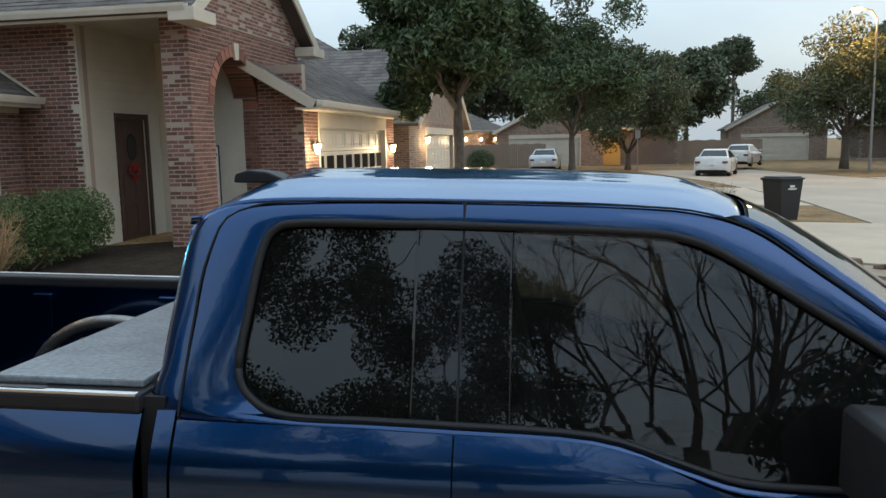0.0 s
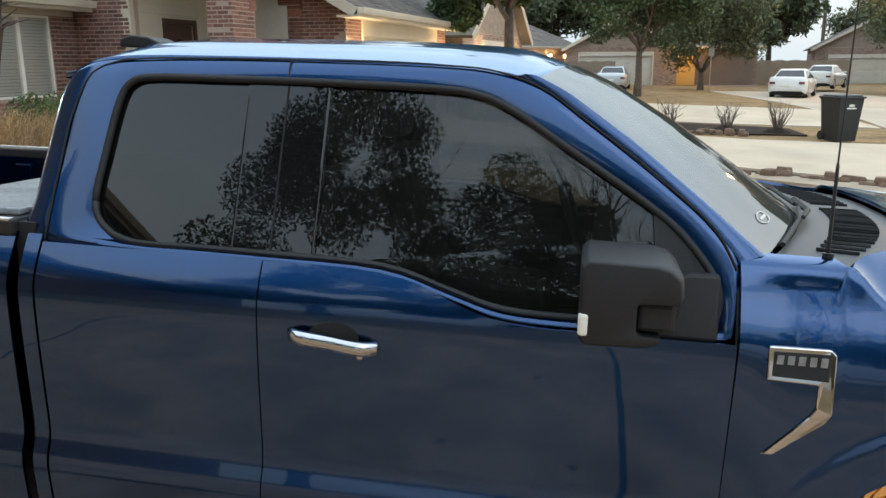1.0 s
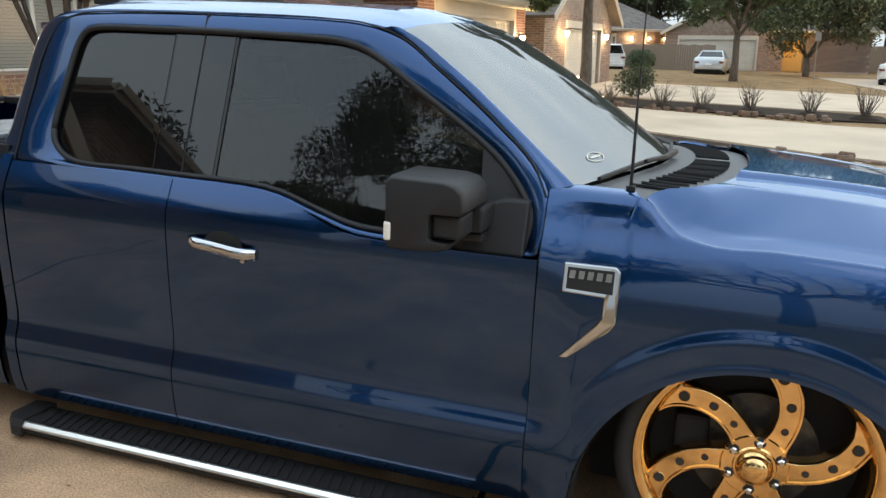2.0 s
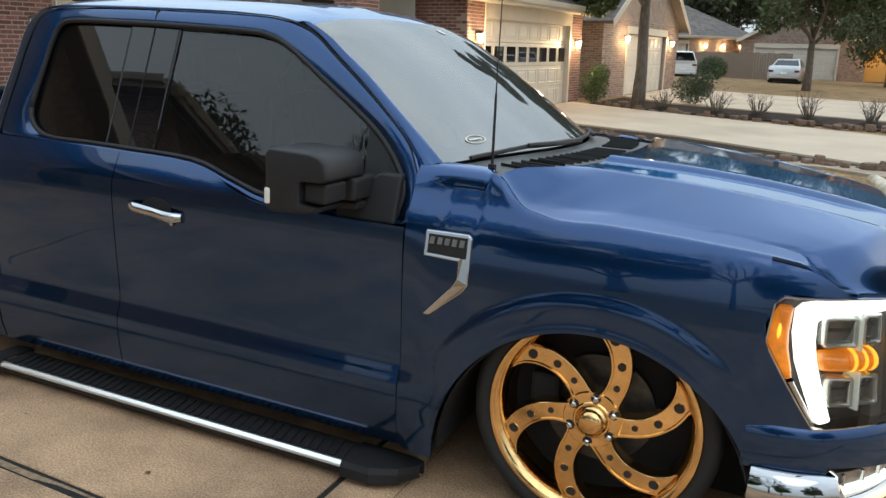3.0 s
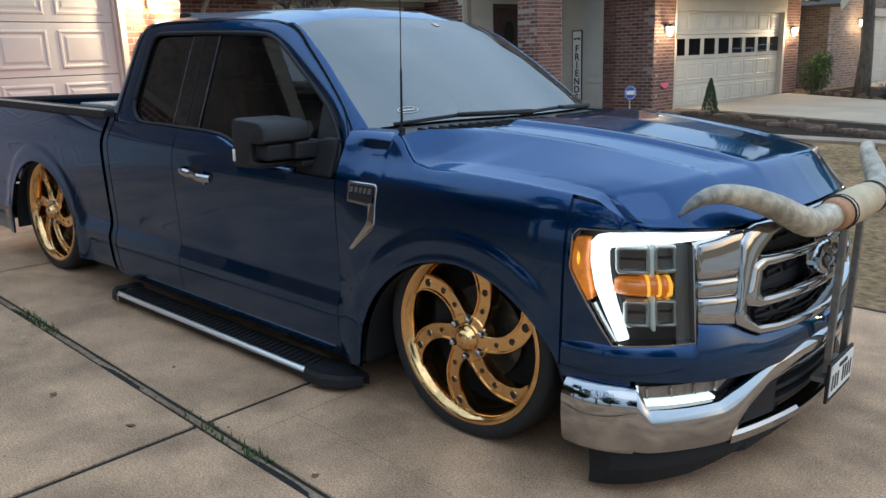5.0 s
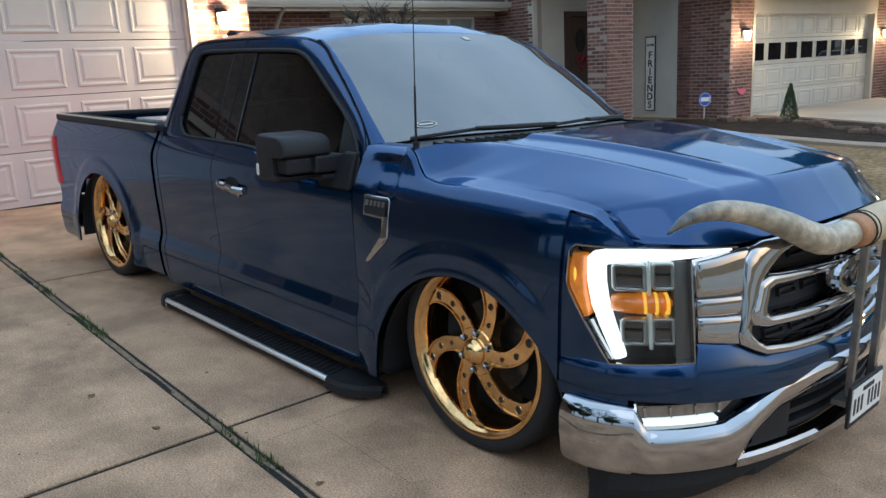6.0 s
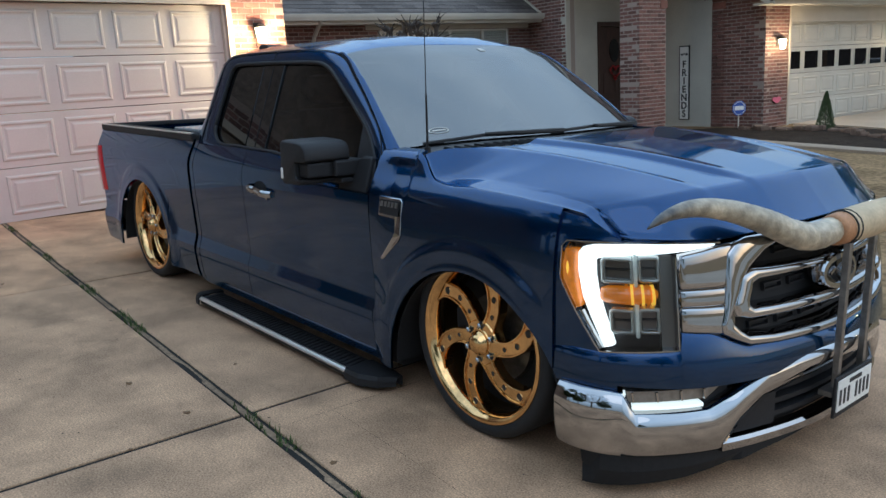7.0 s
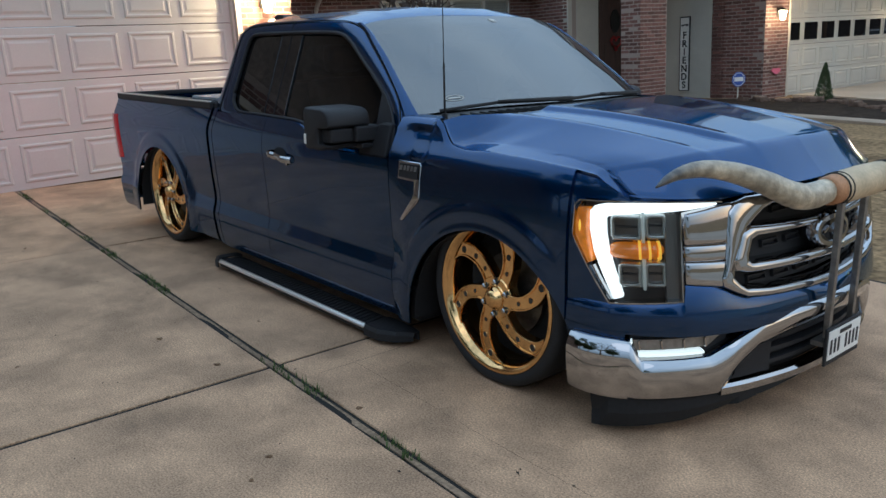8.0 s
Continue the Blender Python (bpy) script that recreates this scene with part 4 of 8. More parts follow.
def plate(bm, corners, d0, d1, surf=None, n=8):
    """A bent plate over four corners (u, z): low near, low far, high far, high near."""
    surf = surf or nose
    a, b, c, e = [np.array(p, float) for p in corners]
    rows = []
    for t in np.linspace(0, 1, n):
        lo, hi = a + (b - a) * t, e + (c - e) * t
        rows.append([surf(*lo, d0), surf(*lo, d1), surf(*hi, d1), surf(*hi, d0), surf(*lo, d0)])
    vs = [[bm.verts.new(p) for p in r[:4]] for r in rows]
    for p, q in zip(vs, vs[1:]):
        for i in range(4):
            bm.faces.new((p[i], p[(i + 1) % 4], q[(i + 1) % 4], q[i]))
    bm.faces.new(vs[0]), bm.faces.new(vs[-1][::-1])
    return bm


def ribbon(pairs, d0, d1, surf=None, closed=False, n=1, soft=0.35):
    """A solid band between two edges given as pairs of (u, z); its face is rounded."""
    surf = surf or nose
    pairs = [(np.array(a, float), np.array(b, float)) for a, b in pairs]
    ks = list(zip(pairs, pairs[1:] + pairs[:1] if closed else pairs[1:]))
    rows = []
    for (a, b), (c, e) in ks:
        rows += [(a + (c - a) * t, b + (e - b) * t) for t in np.arange(n) / n]
    if not closed:
        rows.append(pairs[-1])
    prof = ((0.0, 0.0), (0.0, 1 - soft), (0.10, 1 - soft * 0.4), (0.25, 1 - soft * 0.08), (0.5, 1.0), (0.75, 1 - soft * 0.08), (0.90, 1 - soft * 0.4), (1.0, 1 - soft), (1.0, 0.0))
    pts = [[surf(*(a + (b - a) * k), d0 + (d1 - d0) * h) for k, h in prof] for a, b in rows]
    bm = grid(pts, closed)
    if not closed:
        for r in (pts[0], pts[-1]):
            bm.faces.new([bm.verts.new(p) for p in r])
    bmesh.ops.remove_doubles(bm, verts=bm.verts, dist=1e-5)
    bmesh.ops.recalc_face_normals(bm, faces=bm.faces)
    return bm


def mirrored(half):
    return half + [((-a[0], a[1]), (-b[0], b[1])) for a, b in half[-2:0:-1]]


def rail(bm, keys, width, d0, d1, surf=None, closed=False, step=0.03, top=0.6):
    """A flat bar of that width along a path of (u, z)."""
    surf = surf or nose
    pts = []
    k = [np.array(p, float) for p in keys] + ([np.array(keys[0], float)] if closed else [])
    for a, b in zip(k, k[1:]):
        m = max(1, int(np.linalg.norm(b - a) / step))
        pts += [a + (b - a) * t for t in np.arange(m) / m]
    if not closed:
        pts.append(k[-1])
    n, vs = len(pts), []
    for i, p in enumerate(pts):
        a, b = (pts[i - 1], pts[(i + 1) % n]) if closed else (pts[max(i - 1, 0)], pts[min(i + 1, n - 1)])
        t = (b - a) / np.linalg.norm(b - a)
        o = np.array((-t[1], t[0])) * width / 2
        vs.append([bm.verts.new(v) for v in (surf(*(p - o), d0), surf(*(p - o * top), d1), surf(*(p + o * top), d1), surf(*(p + o), d0))])
    for p, q in list(zip(vs, vs[1:])) + ([(vs[-1], vs[0])] if closed else []):
        for i in range(4):
            bm.faces.new((p[i], p[(i + 1) % 4], q[(i + 1) % 4], q[i]))
    if not closed:
        bm.faces.new(vs[0]), bm.faces.new(vs[-1][::-1])
    bmesh.ops.recalc_face_normals(bm, faces=bm.faces)
    return bm


# painted band below the lamps and grille, and round the fender's front
U1 = at_x(0.46)
Y = at_y
band_line = lerp((0, 0.30, 0.54, 0.60, 0.66, 0.70, 0.803, 0.812, 1.07, 1.3), (0.512, 0.528, 0.545, 0.567, 0.598, 0.603, 0.616, 0.554, 0.537, 0.537))
band_top = lambda u: band_line(abs(u))
rows = [[nose(u, z, d) for z, d in ((0.425, -0.04), (0.425, 0.010), (0.45, 0.014), (0.50, 0.012), (band_top(u) - 0.012, 0.008), (band_top(u), 0.0), (band_top(u), -0.04))] for u in sorted(set(np.linspace(-U1, U1, 80)) | {q * v for q in (-1, 1) for v in (0.803, 0.812)})]
part("nose_band", outward(grid(rows), (1, 0, 0)), PAINT, truck, smooth=True, thick=0.004)
front_shut = bmesh.new()
plate(front_shut, ((-at_y(0.8), 0.42), (at_y(0.8), 0.42), (at_y(0.8), 0.93), (-at_y(0.8), 0.93)), -0.12, -0.10, n=24)
part("nose_backing", norm(front_shut), DARK, truck)
for s in (-1, 1):
    lamp_edge = lerp((1.02, 1.072, 1.156, 1.224, 1.232, U1), (0.545, 0.535, 0.672, 0.785, 0.86, 0.99))
    rows = []
    for u in np.linspace(1.02, U1 - 0.002, 22):
        w = smooth_step(1.08, U1 - 0.01, u)
        row = []
        for z in np.linspace(0.40, lamp_edge(u), 12):
            p = nose(-s * u, z, 0.0)
            p.y += w * (s * side_y(p.x, z) - p.y)
            row.append(p)
        rows.append(row)
    bm = grid(rows)
    if s > 0:
        bmesh.ops.reverse_faces(bm, faces=bm.faces)
    part("fender_front", bm, PAINT, truck, smooth=True, thick=0.01)
    brow_low = lerp((0.455, 0.485, 0.505, 0.53, 0.70), (0.80, 0.86, 0.905, 0.925, 0.926))
    brow = [[Vector((x, s * side_y(x, z), z)) for z in np.linspace(brow_low(x), max(gap_z(x), 0.927), 8)] for x in np.linspace(0.455, 0.70, 18)]
    part("fender_tip", outward(grid(brow), (0, s, 0)), PAINT, truck, smooth=True, thick=0.01)
    # headlight
    g = lambda u, z, d: nose(-s * u, z, d)
    UL, UB, UR = 1.216, 1.075, 0.80
    light = part("headlight", norm(plate(bmesh.new(), ((UR, 0.545), (UB, 0.540), (UL, 0.910), (UR, 0.910)), -0.10, -0.065, g, 14)), BLACK, truck, "headlight with a white light bar and amber marker")
    rim_path = [(0.806, 0.875), (0.812, 0.556), (1.072, 0.538), (1.156, 0.672), (1.222, 0.780), (1.212, 0.895), (1.188, 0.918), (0.99, 0.924), (0.80, 0.920), (0.63, 0.911)]
    part("lamp_rim", rail(bmesh.new(), rim_path, 0.008, -0.05, 0.004, g), CHROME, light, "thin chrome lamp rim")
    bar = [((0.648, 0.907), (0.656, 0.901)), ((0.76, 0.912), (0.76, 0.890)), ((0.85, 0.913), (0.85, 0.884)), ((0.99, 0.911), (0.98, 0.876)), ((1.09, 0.907), (1.05, 0.870)), ((1.13, 0.899), (1.076, 0.864)), ((1.148, 0.880), (1.087, 0.852)),
           ((1.149, 0.812), (1.086, 0.80)), ((1.132, 0.728), (1.077, 0.742)), ((1.10, 0.652), (1.052, 0.66)), ((1.057, 0.553), (1.021, 0.566))]
    part("light_bar", ribbon(bar, -0.035, 0.0, g, n=4, soft=0.2), LED, light, "bright white light bar", smooth=True)
    mark = [((1.204, 0.888), (1.157, 0.888)), ((1.219, 0.83), (1.162, 0.82)), ((1.217, 0.78), (1.158, 0.77)), ((1.157, 0.680), (1.138, 0.688))]
    part("amber_marker", ribbon(mark, -0.04, 0.0, g, n=4, soft=0.2), AMBER, light, "orange side marker lens", smooth=True)
    part("marker_bulb", tube([g(1.19, z, -0.004) for z in (0.790, 0.797, 0.808, 0.820, 0.832, 0.843, 0.850)], (0.002, 0.004, 0.006, 0.007, 0.006, 0.004, 0.002), 12), AMBERHOT, light, "glowing amber bulb", smooth=True)
    part("marker_base", ribbon([((1.152, 0.668), (1.130, 0.676)), ((1.075, 0.545), (1.060, 0.552))], -0.04, -0.004, g, n=4), CHROME, light, "bright strip under the marker")
    for u0, z0, u1, z1 in ((0.946, 0.776, 1.066, 0.872), (0.856, 0.782, 0.938, 0.878), (0.950, 0.600, 1.040, 0.694), (0.862, 0.604, 0.944, 0.700)):
        ring = [(u0 + 0.006, z0), (u1 - 0.012, z0), (u1, z0 + 0.014), (u1, z1 - 0.012), (u1 - 0.012, z1), (u0 + 0.006, z1), (u0, z1 - 0.006), (u0, z0 + 0.006)]
        inner = [(u0 + 0.020, z0 + 0.017), (u1 - 0.022, z0 + 0.017), (u1 - 0.019, z0 + 0.024), (u1 - 0.019, z1 - 0.024), (u1 - 0.024, z1 - 0.017), (u0 + 0.020, z1 - 0.017), (u0 + 0.017, z1 - 0.022), (u0 + 0.017, z0 + 0.022)]
        proj = part("projector_frame", ribbon(list(zip(ring, inner)), -0.06, -0.006, g, closed=True), LAMPSILVER, light, "silvered projector frame", smooth=True)
        part("projector_lens", norm(plate(bmesh.new(), ((u0 + 0.01, z0 + 0.01), (u1 - 0.01, z0 + 0.01), (u1 - 0.01, z1 - 0.01), (u0 + 0.01, z1 - 0.01)), -0.05, -0.036, g, 3)), LENSGREY, proj, "smoked projector lens")
        part("projector_bar", ribbon([((u0 + 0.012, (z0 + z1) / 2 - 0.004), (u0 + 0.012, (z0 + z1) / 2 + 0.004)), ((u1 - 0.012, (z0 + z1) / 2 - 0.004), (u1 - 0.012, (z0 + z1) / 2 + 0.004))], -0.036, -0.028, g, n=2), BLACK, proj)
    for z0, z1 in ((0.772, 0.884), (0.596, 0.708)):
        part("light_guide", ribbon([((0.951, z0), (0.935, z0)), ((0.951, (z0 + z1) / 2), (0.935, (z0 + z1) / 2)), ((0.951, z1), (0.935, z1))], -0.05, 0.0, g, n=2), GUIDE, light, "pale upright light guide", smooth=True)
    part("turn_bulb", tube([g(u, 0.735 + 0.004 * (u < 0.95), -0.035) for u in np.linspace(1.070, 0.866, 12)], (0.024, 0.030, 0.032, 0.033, 0.033, 0.034, 0.034, 0.034, 0.034, 0.033, 0.028, 0.014), 14), AMBER, light, "ribbed amber turn signal bulb", smooth=True)
    for k, u in enumerate(np.linspace(0.975, 0.885, 6)):
        part("bulb_rib", tube([g(u + 0.005, 0.737, -0.034), g(u - 0.005, 0.738, -0.034)], 0.0365, 14), AMBERHOT if k in (1, 3, 5) else AMBER, light)
    part("lamp_blank", norm(plate(bmesh.new(), ((0.812, 0.556), (0.862, 0.554), (0.858, 0.872), (0.806, 0.872)), -0.06, -0.03, g, 4)), BLANKGREY, light, "smoked grey lamp blank")
    part("lamp_lens", outward(grid([[g(UR + (lo - UR) * t, 0.549, 0.006), g(UR + (hi - UR) * t, 0.911, 0.006)] for lo, hi in ((UB, UL),) for t in np.linspace(0, 1, 14)]), (1, s * 0.6, 0)), CLEAR, light, "clear lamp lens", smooth=True)
    # three chrome wing bands between lamp and grille
    part("chrome_wing", ribbon([((0.796, 0.763), (0.790, 0.876)), ((0.70, 0.761), (0.71, 0.886)), ((0.64, 0.759), (0.64, 0.899)), ((0.585, 0.758), (0.575, 0.906))], -0.06, 0.004, g, n=4, soft=0.05), CHROME, truck, "upper chrome wing band beside the grille", smooth=True)
    part("chrome_wing", ribbon([((0.801, 0.703), (0.797, 0.757)), ((0.70, 0.699), (0.70, 0.755)), ((0.56, 0.695), (0.56, 0.752))], -0.06, 0.002, g, n=4, soft=0.05), CHROME, truck, "narrow middle chrome wing band", smooth=True)
    part("chrome_wing", ribbon([((0.806, 0.618), (0.801, 0.698)), ((0.70, 0.605), (0.70, 0.693)), ((0.60, 0.590), (0.59, 0.688))], -0.06, 0.004, g, n=4, soft=0.05), CHROME, truck, "lower chrome wing band beside the grille", smooth=True)

grille = part("grille", norm(plate(bmesh.new(), ((-at_y(0.62), 0.56), (at_y(0.62), 0.56), (at_y(0.62), 0.90), (-at_y(0.62), 0.90)), -0.09, -0.06, n=24)), DARK, truck, "chrome and black grille")
FRAME = [((0, 0.930), (0, 0.888)), ((0.20, 0.929), (0.20, 0.887)), ((0.40, 0.926), (0.38, 0.880)), ((0.52, 0.920), (0.425, 0.865)), ((0.57, 0.905), (0.47, 0.838)), ((0.605, 0.872), (0.515, 0.808)),
         ((0.618, 0.80), (0.553, 0.765)), ((0.624, 0.74), (0.567, 0.735)), ((0.634, 0.68), (0.59, 0.695)), ((0.652, 0.625), (0.610, 0.662)), ((0.648, 0.597), (0.600, 0.632)), ((0.60, 0.572), (0.572, 0.60)),
         ((0.54, 0.547), (0.543, 0.580)), ((0.42, 0.536), (0.42, 0.566)), ((0.30, 0.529), (0.30, 0.560)), ((0.15, 0.52), (0.15, 0.552)), ((0, 0.514), (0, 0.547))]
part("grille_surround", ribbon(mirrored(FRAME), -0.07, 0.015, closed=True, n=4, soft=0.12), CHROME, grille, "polished chrome grille surround", smooth=True)
LOOP = [((0, 0.787), (0, 0.760)), ((0.25, 0.797), (0.25, 0.763)), ((0.50, 0.811), (0.47, 0.766)), ((0.56, 0.79), (0.497, 0.755)), ((0.578, 0.74), (0.501, 0.738)), ((0.60, 0.69), (0.514, 0.705)), ((0.588, 0.65), (0.518, 0.69)),
        ((0.528, 0.636), (0.505, 0.674)), ((0.30, 0.626), (0.30, 0.667)), ((0, 0.618), (0, 0.660))]
part("grille_loop", ribbon(mirrored(LOOP), -0.07, 0.016, closed=True, n=5, soft=0.2), CHROME, grille, "polished chrome loop bar", smooth=True)
for z, w in ((0.840, 0.36), (0.715, 0.44), (0.592, 0.50)):
    for u in np.arange(-w, w + 0.01, 0.155):
        slot = [(u - 0.05, z - 0.011), (u + 0.05, z - 0.011), (u + 0.05, z + 0.011), (u - 0.05, z + 0.011)]
        part("grille_slot", rail(bmesh.new(), slot, 0.010, -0.062, -0.045, closed=True), BLACK, grille)
oval = [(0.125 * math.cos(a), 0.73 + 0.055 * math.sin(a)) for a in np.linspace(0, math.tau, 33)[:-1]]
badge = part("grille_badge", rail(bmesh.new(), oval, 0.030, -0.01, 0.036, closed=True), CHROME, truck, "chrome oval badge with a dark centre")
part("badge_face", prism([(0.115 * math.cos(a), 0.73 + 0.046 * math.sin(a)) for a in np.linspace(0, math.tau, 33)[:-1]], 0.0, 0.024, nose), GLOSSBLACK, badge)
part("badge_swirl", rail(rail(bmesh.new(), [(-0.07, 0.72), (-0.03, 0.745), (0.0, 0.72), (0.03, 0.742), (0.07, 0.725)], 0.014, 0.02, 0.030), [(-0.05, 0.75), (-0.02, 0.705)], 0.012, 0.02, 0.030), CHROME, badge)

# bumper
BPLAN = curve([(0.495, 1.004), (0.555, 1.008), (0.645, 0.988), (0.75, 0.925), (0.86, 0.79), (0.945, 0.62), (1.01, 0.40), (1.045, 0.2), (1.055, 0.0)], 120)[::-1]
BARC = [0.0]
for a, b in zip(BPLAN, BPLAN[1:]):
    BARC.append(BARC[-1] + math.dist(a, b))
bump_face = lambda u, z, d: face_point(BPLAN, BARC, u, z, d, 0.0)
by = lambda y: float(np.interp(y, [p[1] for p in BPLAN], BARC))
bx = lambda x: float(np.interp(-x, [-p[0] for p in BPLAN], BARC))
UE, UF, UG, UH = BARC[-1] - 0.001, bx(0.735), by(0.60), by(0.46)
bumper = sub("front_bumper", truck, "chrome front bumper")
btop = lerp((0, by(0.3), UH, UG, by(0.68), bx(0.77), UF, bx(0.70), UE), (0.470, 0.466, 0.448, 0.372, 0.336, 0.334, 0.402, 0.406, 0.408))
blow = lerp((0, by(0.3), UH, by(0.56), by(0.63), UE), (0.375, 0.362, 0.33, 0.26, 0.163, 0.166))
us = sorted(set(np.linspace(-UE, UE, 91)) | {q * v for q in (-1, 1) for v in (UF, UG, UH, bx(0.70), bx(0.77), by(0.68), by(0.63), by(0.56))})
rows = []
for u in us:
    t, b = btop(abs(u)), blow(abs(u))
    prof = ((0.0, -0.05), (0.02, -0.012), (0.10, 0.0), (0.45, 0.012), (0.72, 0.014), (0.80, 0.010), (0.93, -0.004), (1.0, -0.02), (1.0, -0.06))
    rows.append([bump_face(u, b + (t - b) * k, d) for k, d in prof])
part("bumper_skin", norm(grid(rows)), CHROME, bumper, smooth=True, thick=0.006)
lip = [[bump_face(u, z, d) for z, d in ((0.205, -0.05), (0.207, -0.005), (0.195, 0.004), (0.165, 0.0), (0.155, -0.03))] for u in np.linspace(-by(0.63), by(0.63), 40)]
part("bumper_lip", norm(grid(lip)), CHROME, bumper, thick=0.006)
part("intake", norm(plate(bmesh.new(), ((-by(0.60), 0.19), (by(0.60), 0.19), (by(0.52), 0.40), (-by(0.52), 0.40)), -0.10, -0.07, bump_face, 24)), DARK, bumper)
for z in (0.235, 0.285, 0.335):
    part("intake_slat", norm(plate(bmesh.new(), ((-by(0.40), z), (by(0.40), z), (by(0.40), z + 0.018), (-by(0.40), z + 0.018)), -0.07, -0.03, bump_face, 16)), BLACK, bumper)
for s in (-1, 1):
    g = lambda u, z, d: bump_face(-s * u, z, d)
    part("intake_blank", norm(plate(bmesh.new(), ((by(0.38), 0.215), (by(0.575), 0.215), (by(0.47), 0.335), (by(0.38), 0.350)), -0.07, -0.022, g, 6)), BLACK, bumper, "black intake blank")
    fog = part("fog_lamp", norm(plate(bmesh.new(), ((UG + 0.01, 0.33), (UF, 0.33), (UF, 0.42), (UG - 0.03, 0.42)), -0.10, -0.05, g, 8)), BLACK, truck, "fog lamp with a lit white strip")
    part("fog_strip", rail(bmesh.new(), [(by(0.70), 0.347), (UF - 0.012, 0.347), (UF + 0.0, 0.40)], 0.017, -0.05, -0.016, g), LEDSOFT, fog, "lit white strip")
    part("fog_reflector", norm(plate(bmesh.new(), ((by(0.68), 0.364), (UF - 0.02, 0.364), (UF - 0.01, 0.404), (by(0.63), 0.404)), -0.05, -0.032, g, 8)), STEEL, fog)
    for u in np.linspace(by(0.69), UF - 0.04, 4):
        part("fog_rib", rail(bmesh.new(), [(u, 0.366), (u + 0.006, 0.402)], 0.012, -0.035, -0.022, g), CHROME, fog)
dam = [[bump_face(u, z, -0.02 - 0.02 * (z < 0.1)) for z in (0.168, lerp((by(0.15), by(0.45), by(0.75), UE - 0.12), (0.150, 0.118, 0.062, 0.030))(abs(u)) * 0.5 + 0.084, lerp((by(0.15), by(0.45), by(0.75), UE - 0.12), (0.150, 0.118, 0.062, 0.030))(abs(u)))] for u in np.linspace(-UE + 0.10, UE - 0.10, 60)]
part("air_dam", norm(grid(dam)), DARK, truck, "black plastic air dam", thick=0.008)

# horns on two square posts, number plate below
rack = part("horn_rack", boxes((1.073, -0.112, 0.30, 1.097, -0.086, 0.86), (1.073, 0.100, 0.30, 1.097, 0.126, 0.86)), STEEL, truck, "worn square steel posts holding a longhorn mount", bevel=0.002)
part("rack_foot", boxes((1.045, -0.15, 0.275, 1.095, 0.16, 0.295)), STEEL, rack)
part("wrap", lathe([(0.0, -0.175), (0.050, -0.175), (0.057, -0.16), (0.060, -0.11)], 20), LEATHER, rack, "brown leather wrap", smooth=True).matrix_local = pose(1.055, 0, 0.912)
part("wrap", lathe([(0.060, 0.36), (0.057, 0.41), (0.050, 0.425), (0.0, 0.425)], 20), LEATHER, rack, "brown leather wrap", smooth=True).matrix_local = pose(1.055, 0, 0.912)
part("hide_core", lathe([(0.060, -0.11), (0.065, -0.05), (0.068, 0.125), (0.065, 0.30), (0.060, 0.36)], 20), HIDE, rack, "pale rawhide centre", smooth=True).matrix_local = pose(1.055, 0, 0.912)
for y in (-0.105, -0.072, 0.10, 0.135, 0.322, 0.355):
    part("stitching", tube([(1.055 + 0.0635 * math.cos(a), y, 0.912 + 0.0635 * math.sin(a)) for a in np.linspace(0, math.tau, 21)], 0.0035, 6), INK, rack)
horn_keys = [(1.05, -0.165, 0.912), (1.035, -0.27, 0.902), (1.02, -0.37, 0.920), (0.97, -0.49, 0.975), (0.905, -0.63, 1.025), (0.868, -0.77, 1.045), (0.855, -0.90, 1.035), (0.86, -1.005, 1.010)]
for s in (1, -1):
    path = [(x, y if s > 0 else 0.25 - y, z) for x, y, z in curve(horn_keys, 40)]
    rr = [float(np.interp(k, (0, 8, 14, 22, 30, 36, 39), (0.048, 0.050, 0.045, 0.037, 0.028, 0.015, 0.003))) * (1 + (0.025 * math.sin(k * 2.6) if k < 13 else 0)) for k in range(40)]
    part("horn", tube(path, rr, 20), HORN, rack, "weathered cream and grey cow horn with a dark tip", smooth=True)
plate_ob = part("number_plate", boxes((1.10, -0.155, 0.195, 1.112, 0.155, 0.355)), BLACK, truck, "number plate in a black surround", bevel=0.004)
part("plate_face", boxes((1.112, -0.142, 0.220, 1.116, 0.142, 0.342)), WHITE, plate_ob)
lot = [(1.116, -0.128 + 0.0335 * k, 0.242, 1.1175, -0.128 + 0.0335 * k + 0.017, 0.304) for k in range(8) if k != 3]
for bar in lot + [(1.116, -0.05, 0.317, 1.119, 0.05, 0.332)]:
    part("plate_bar", boxes(bar), INK, plate_ob)

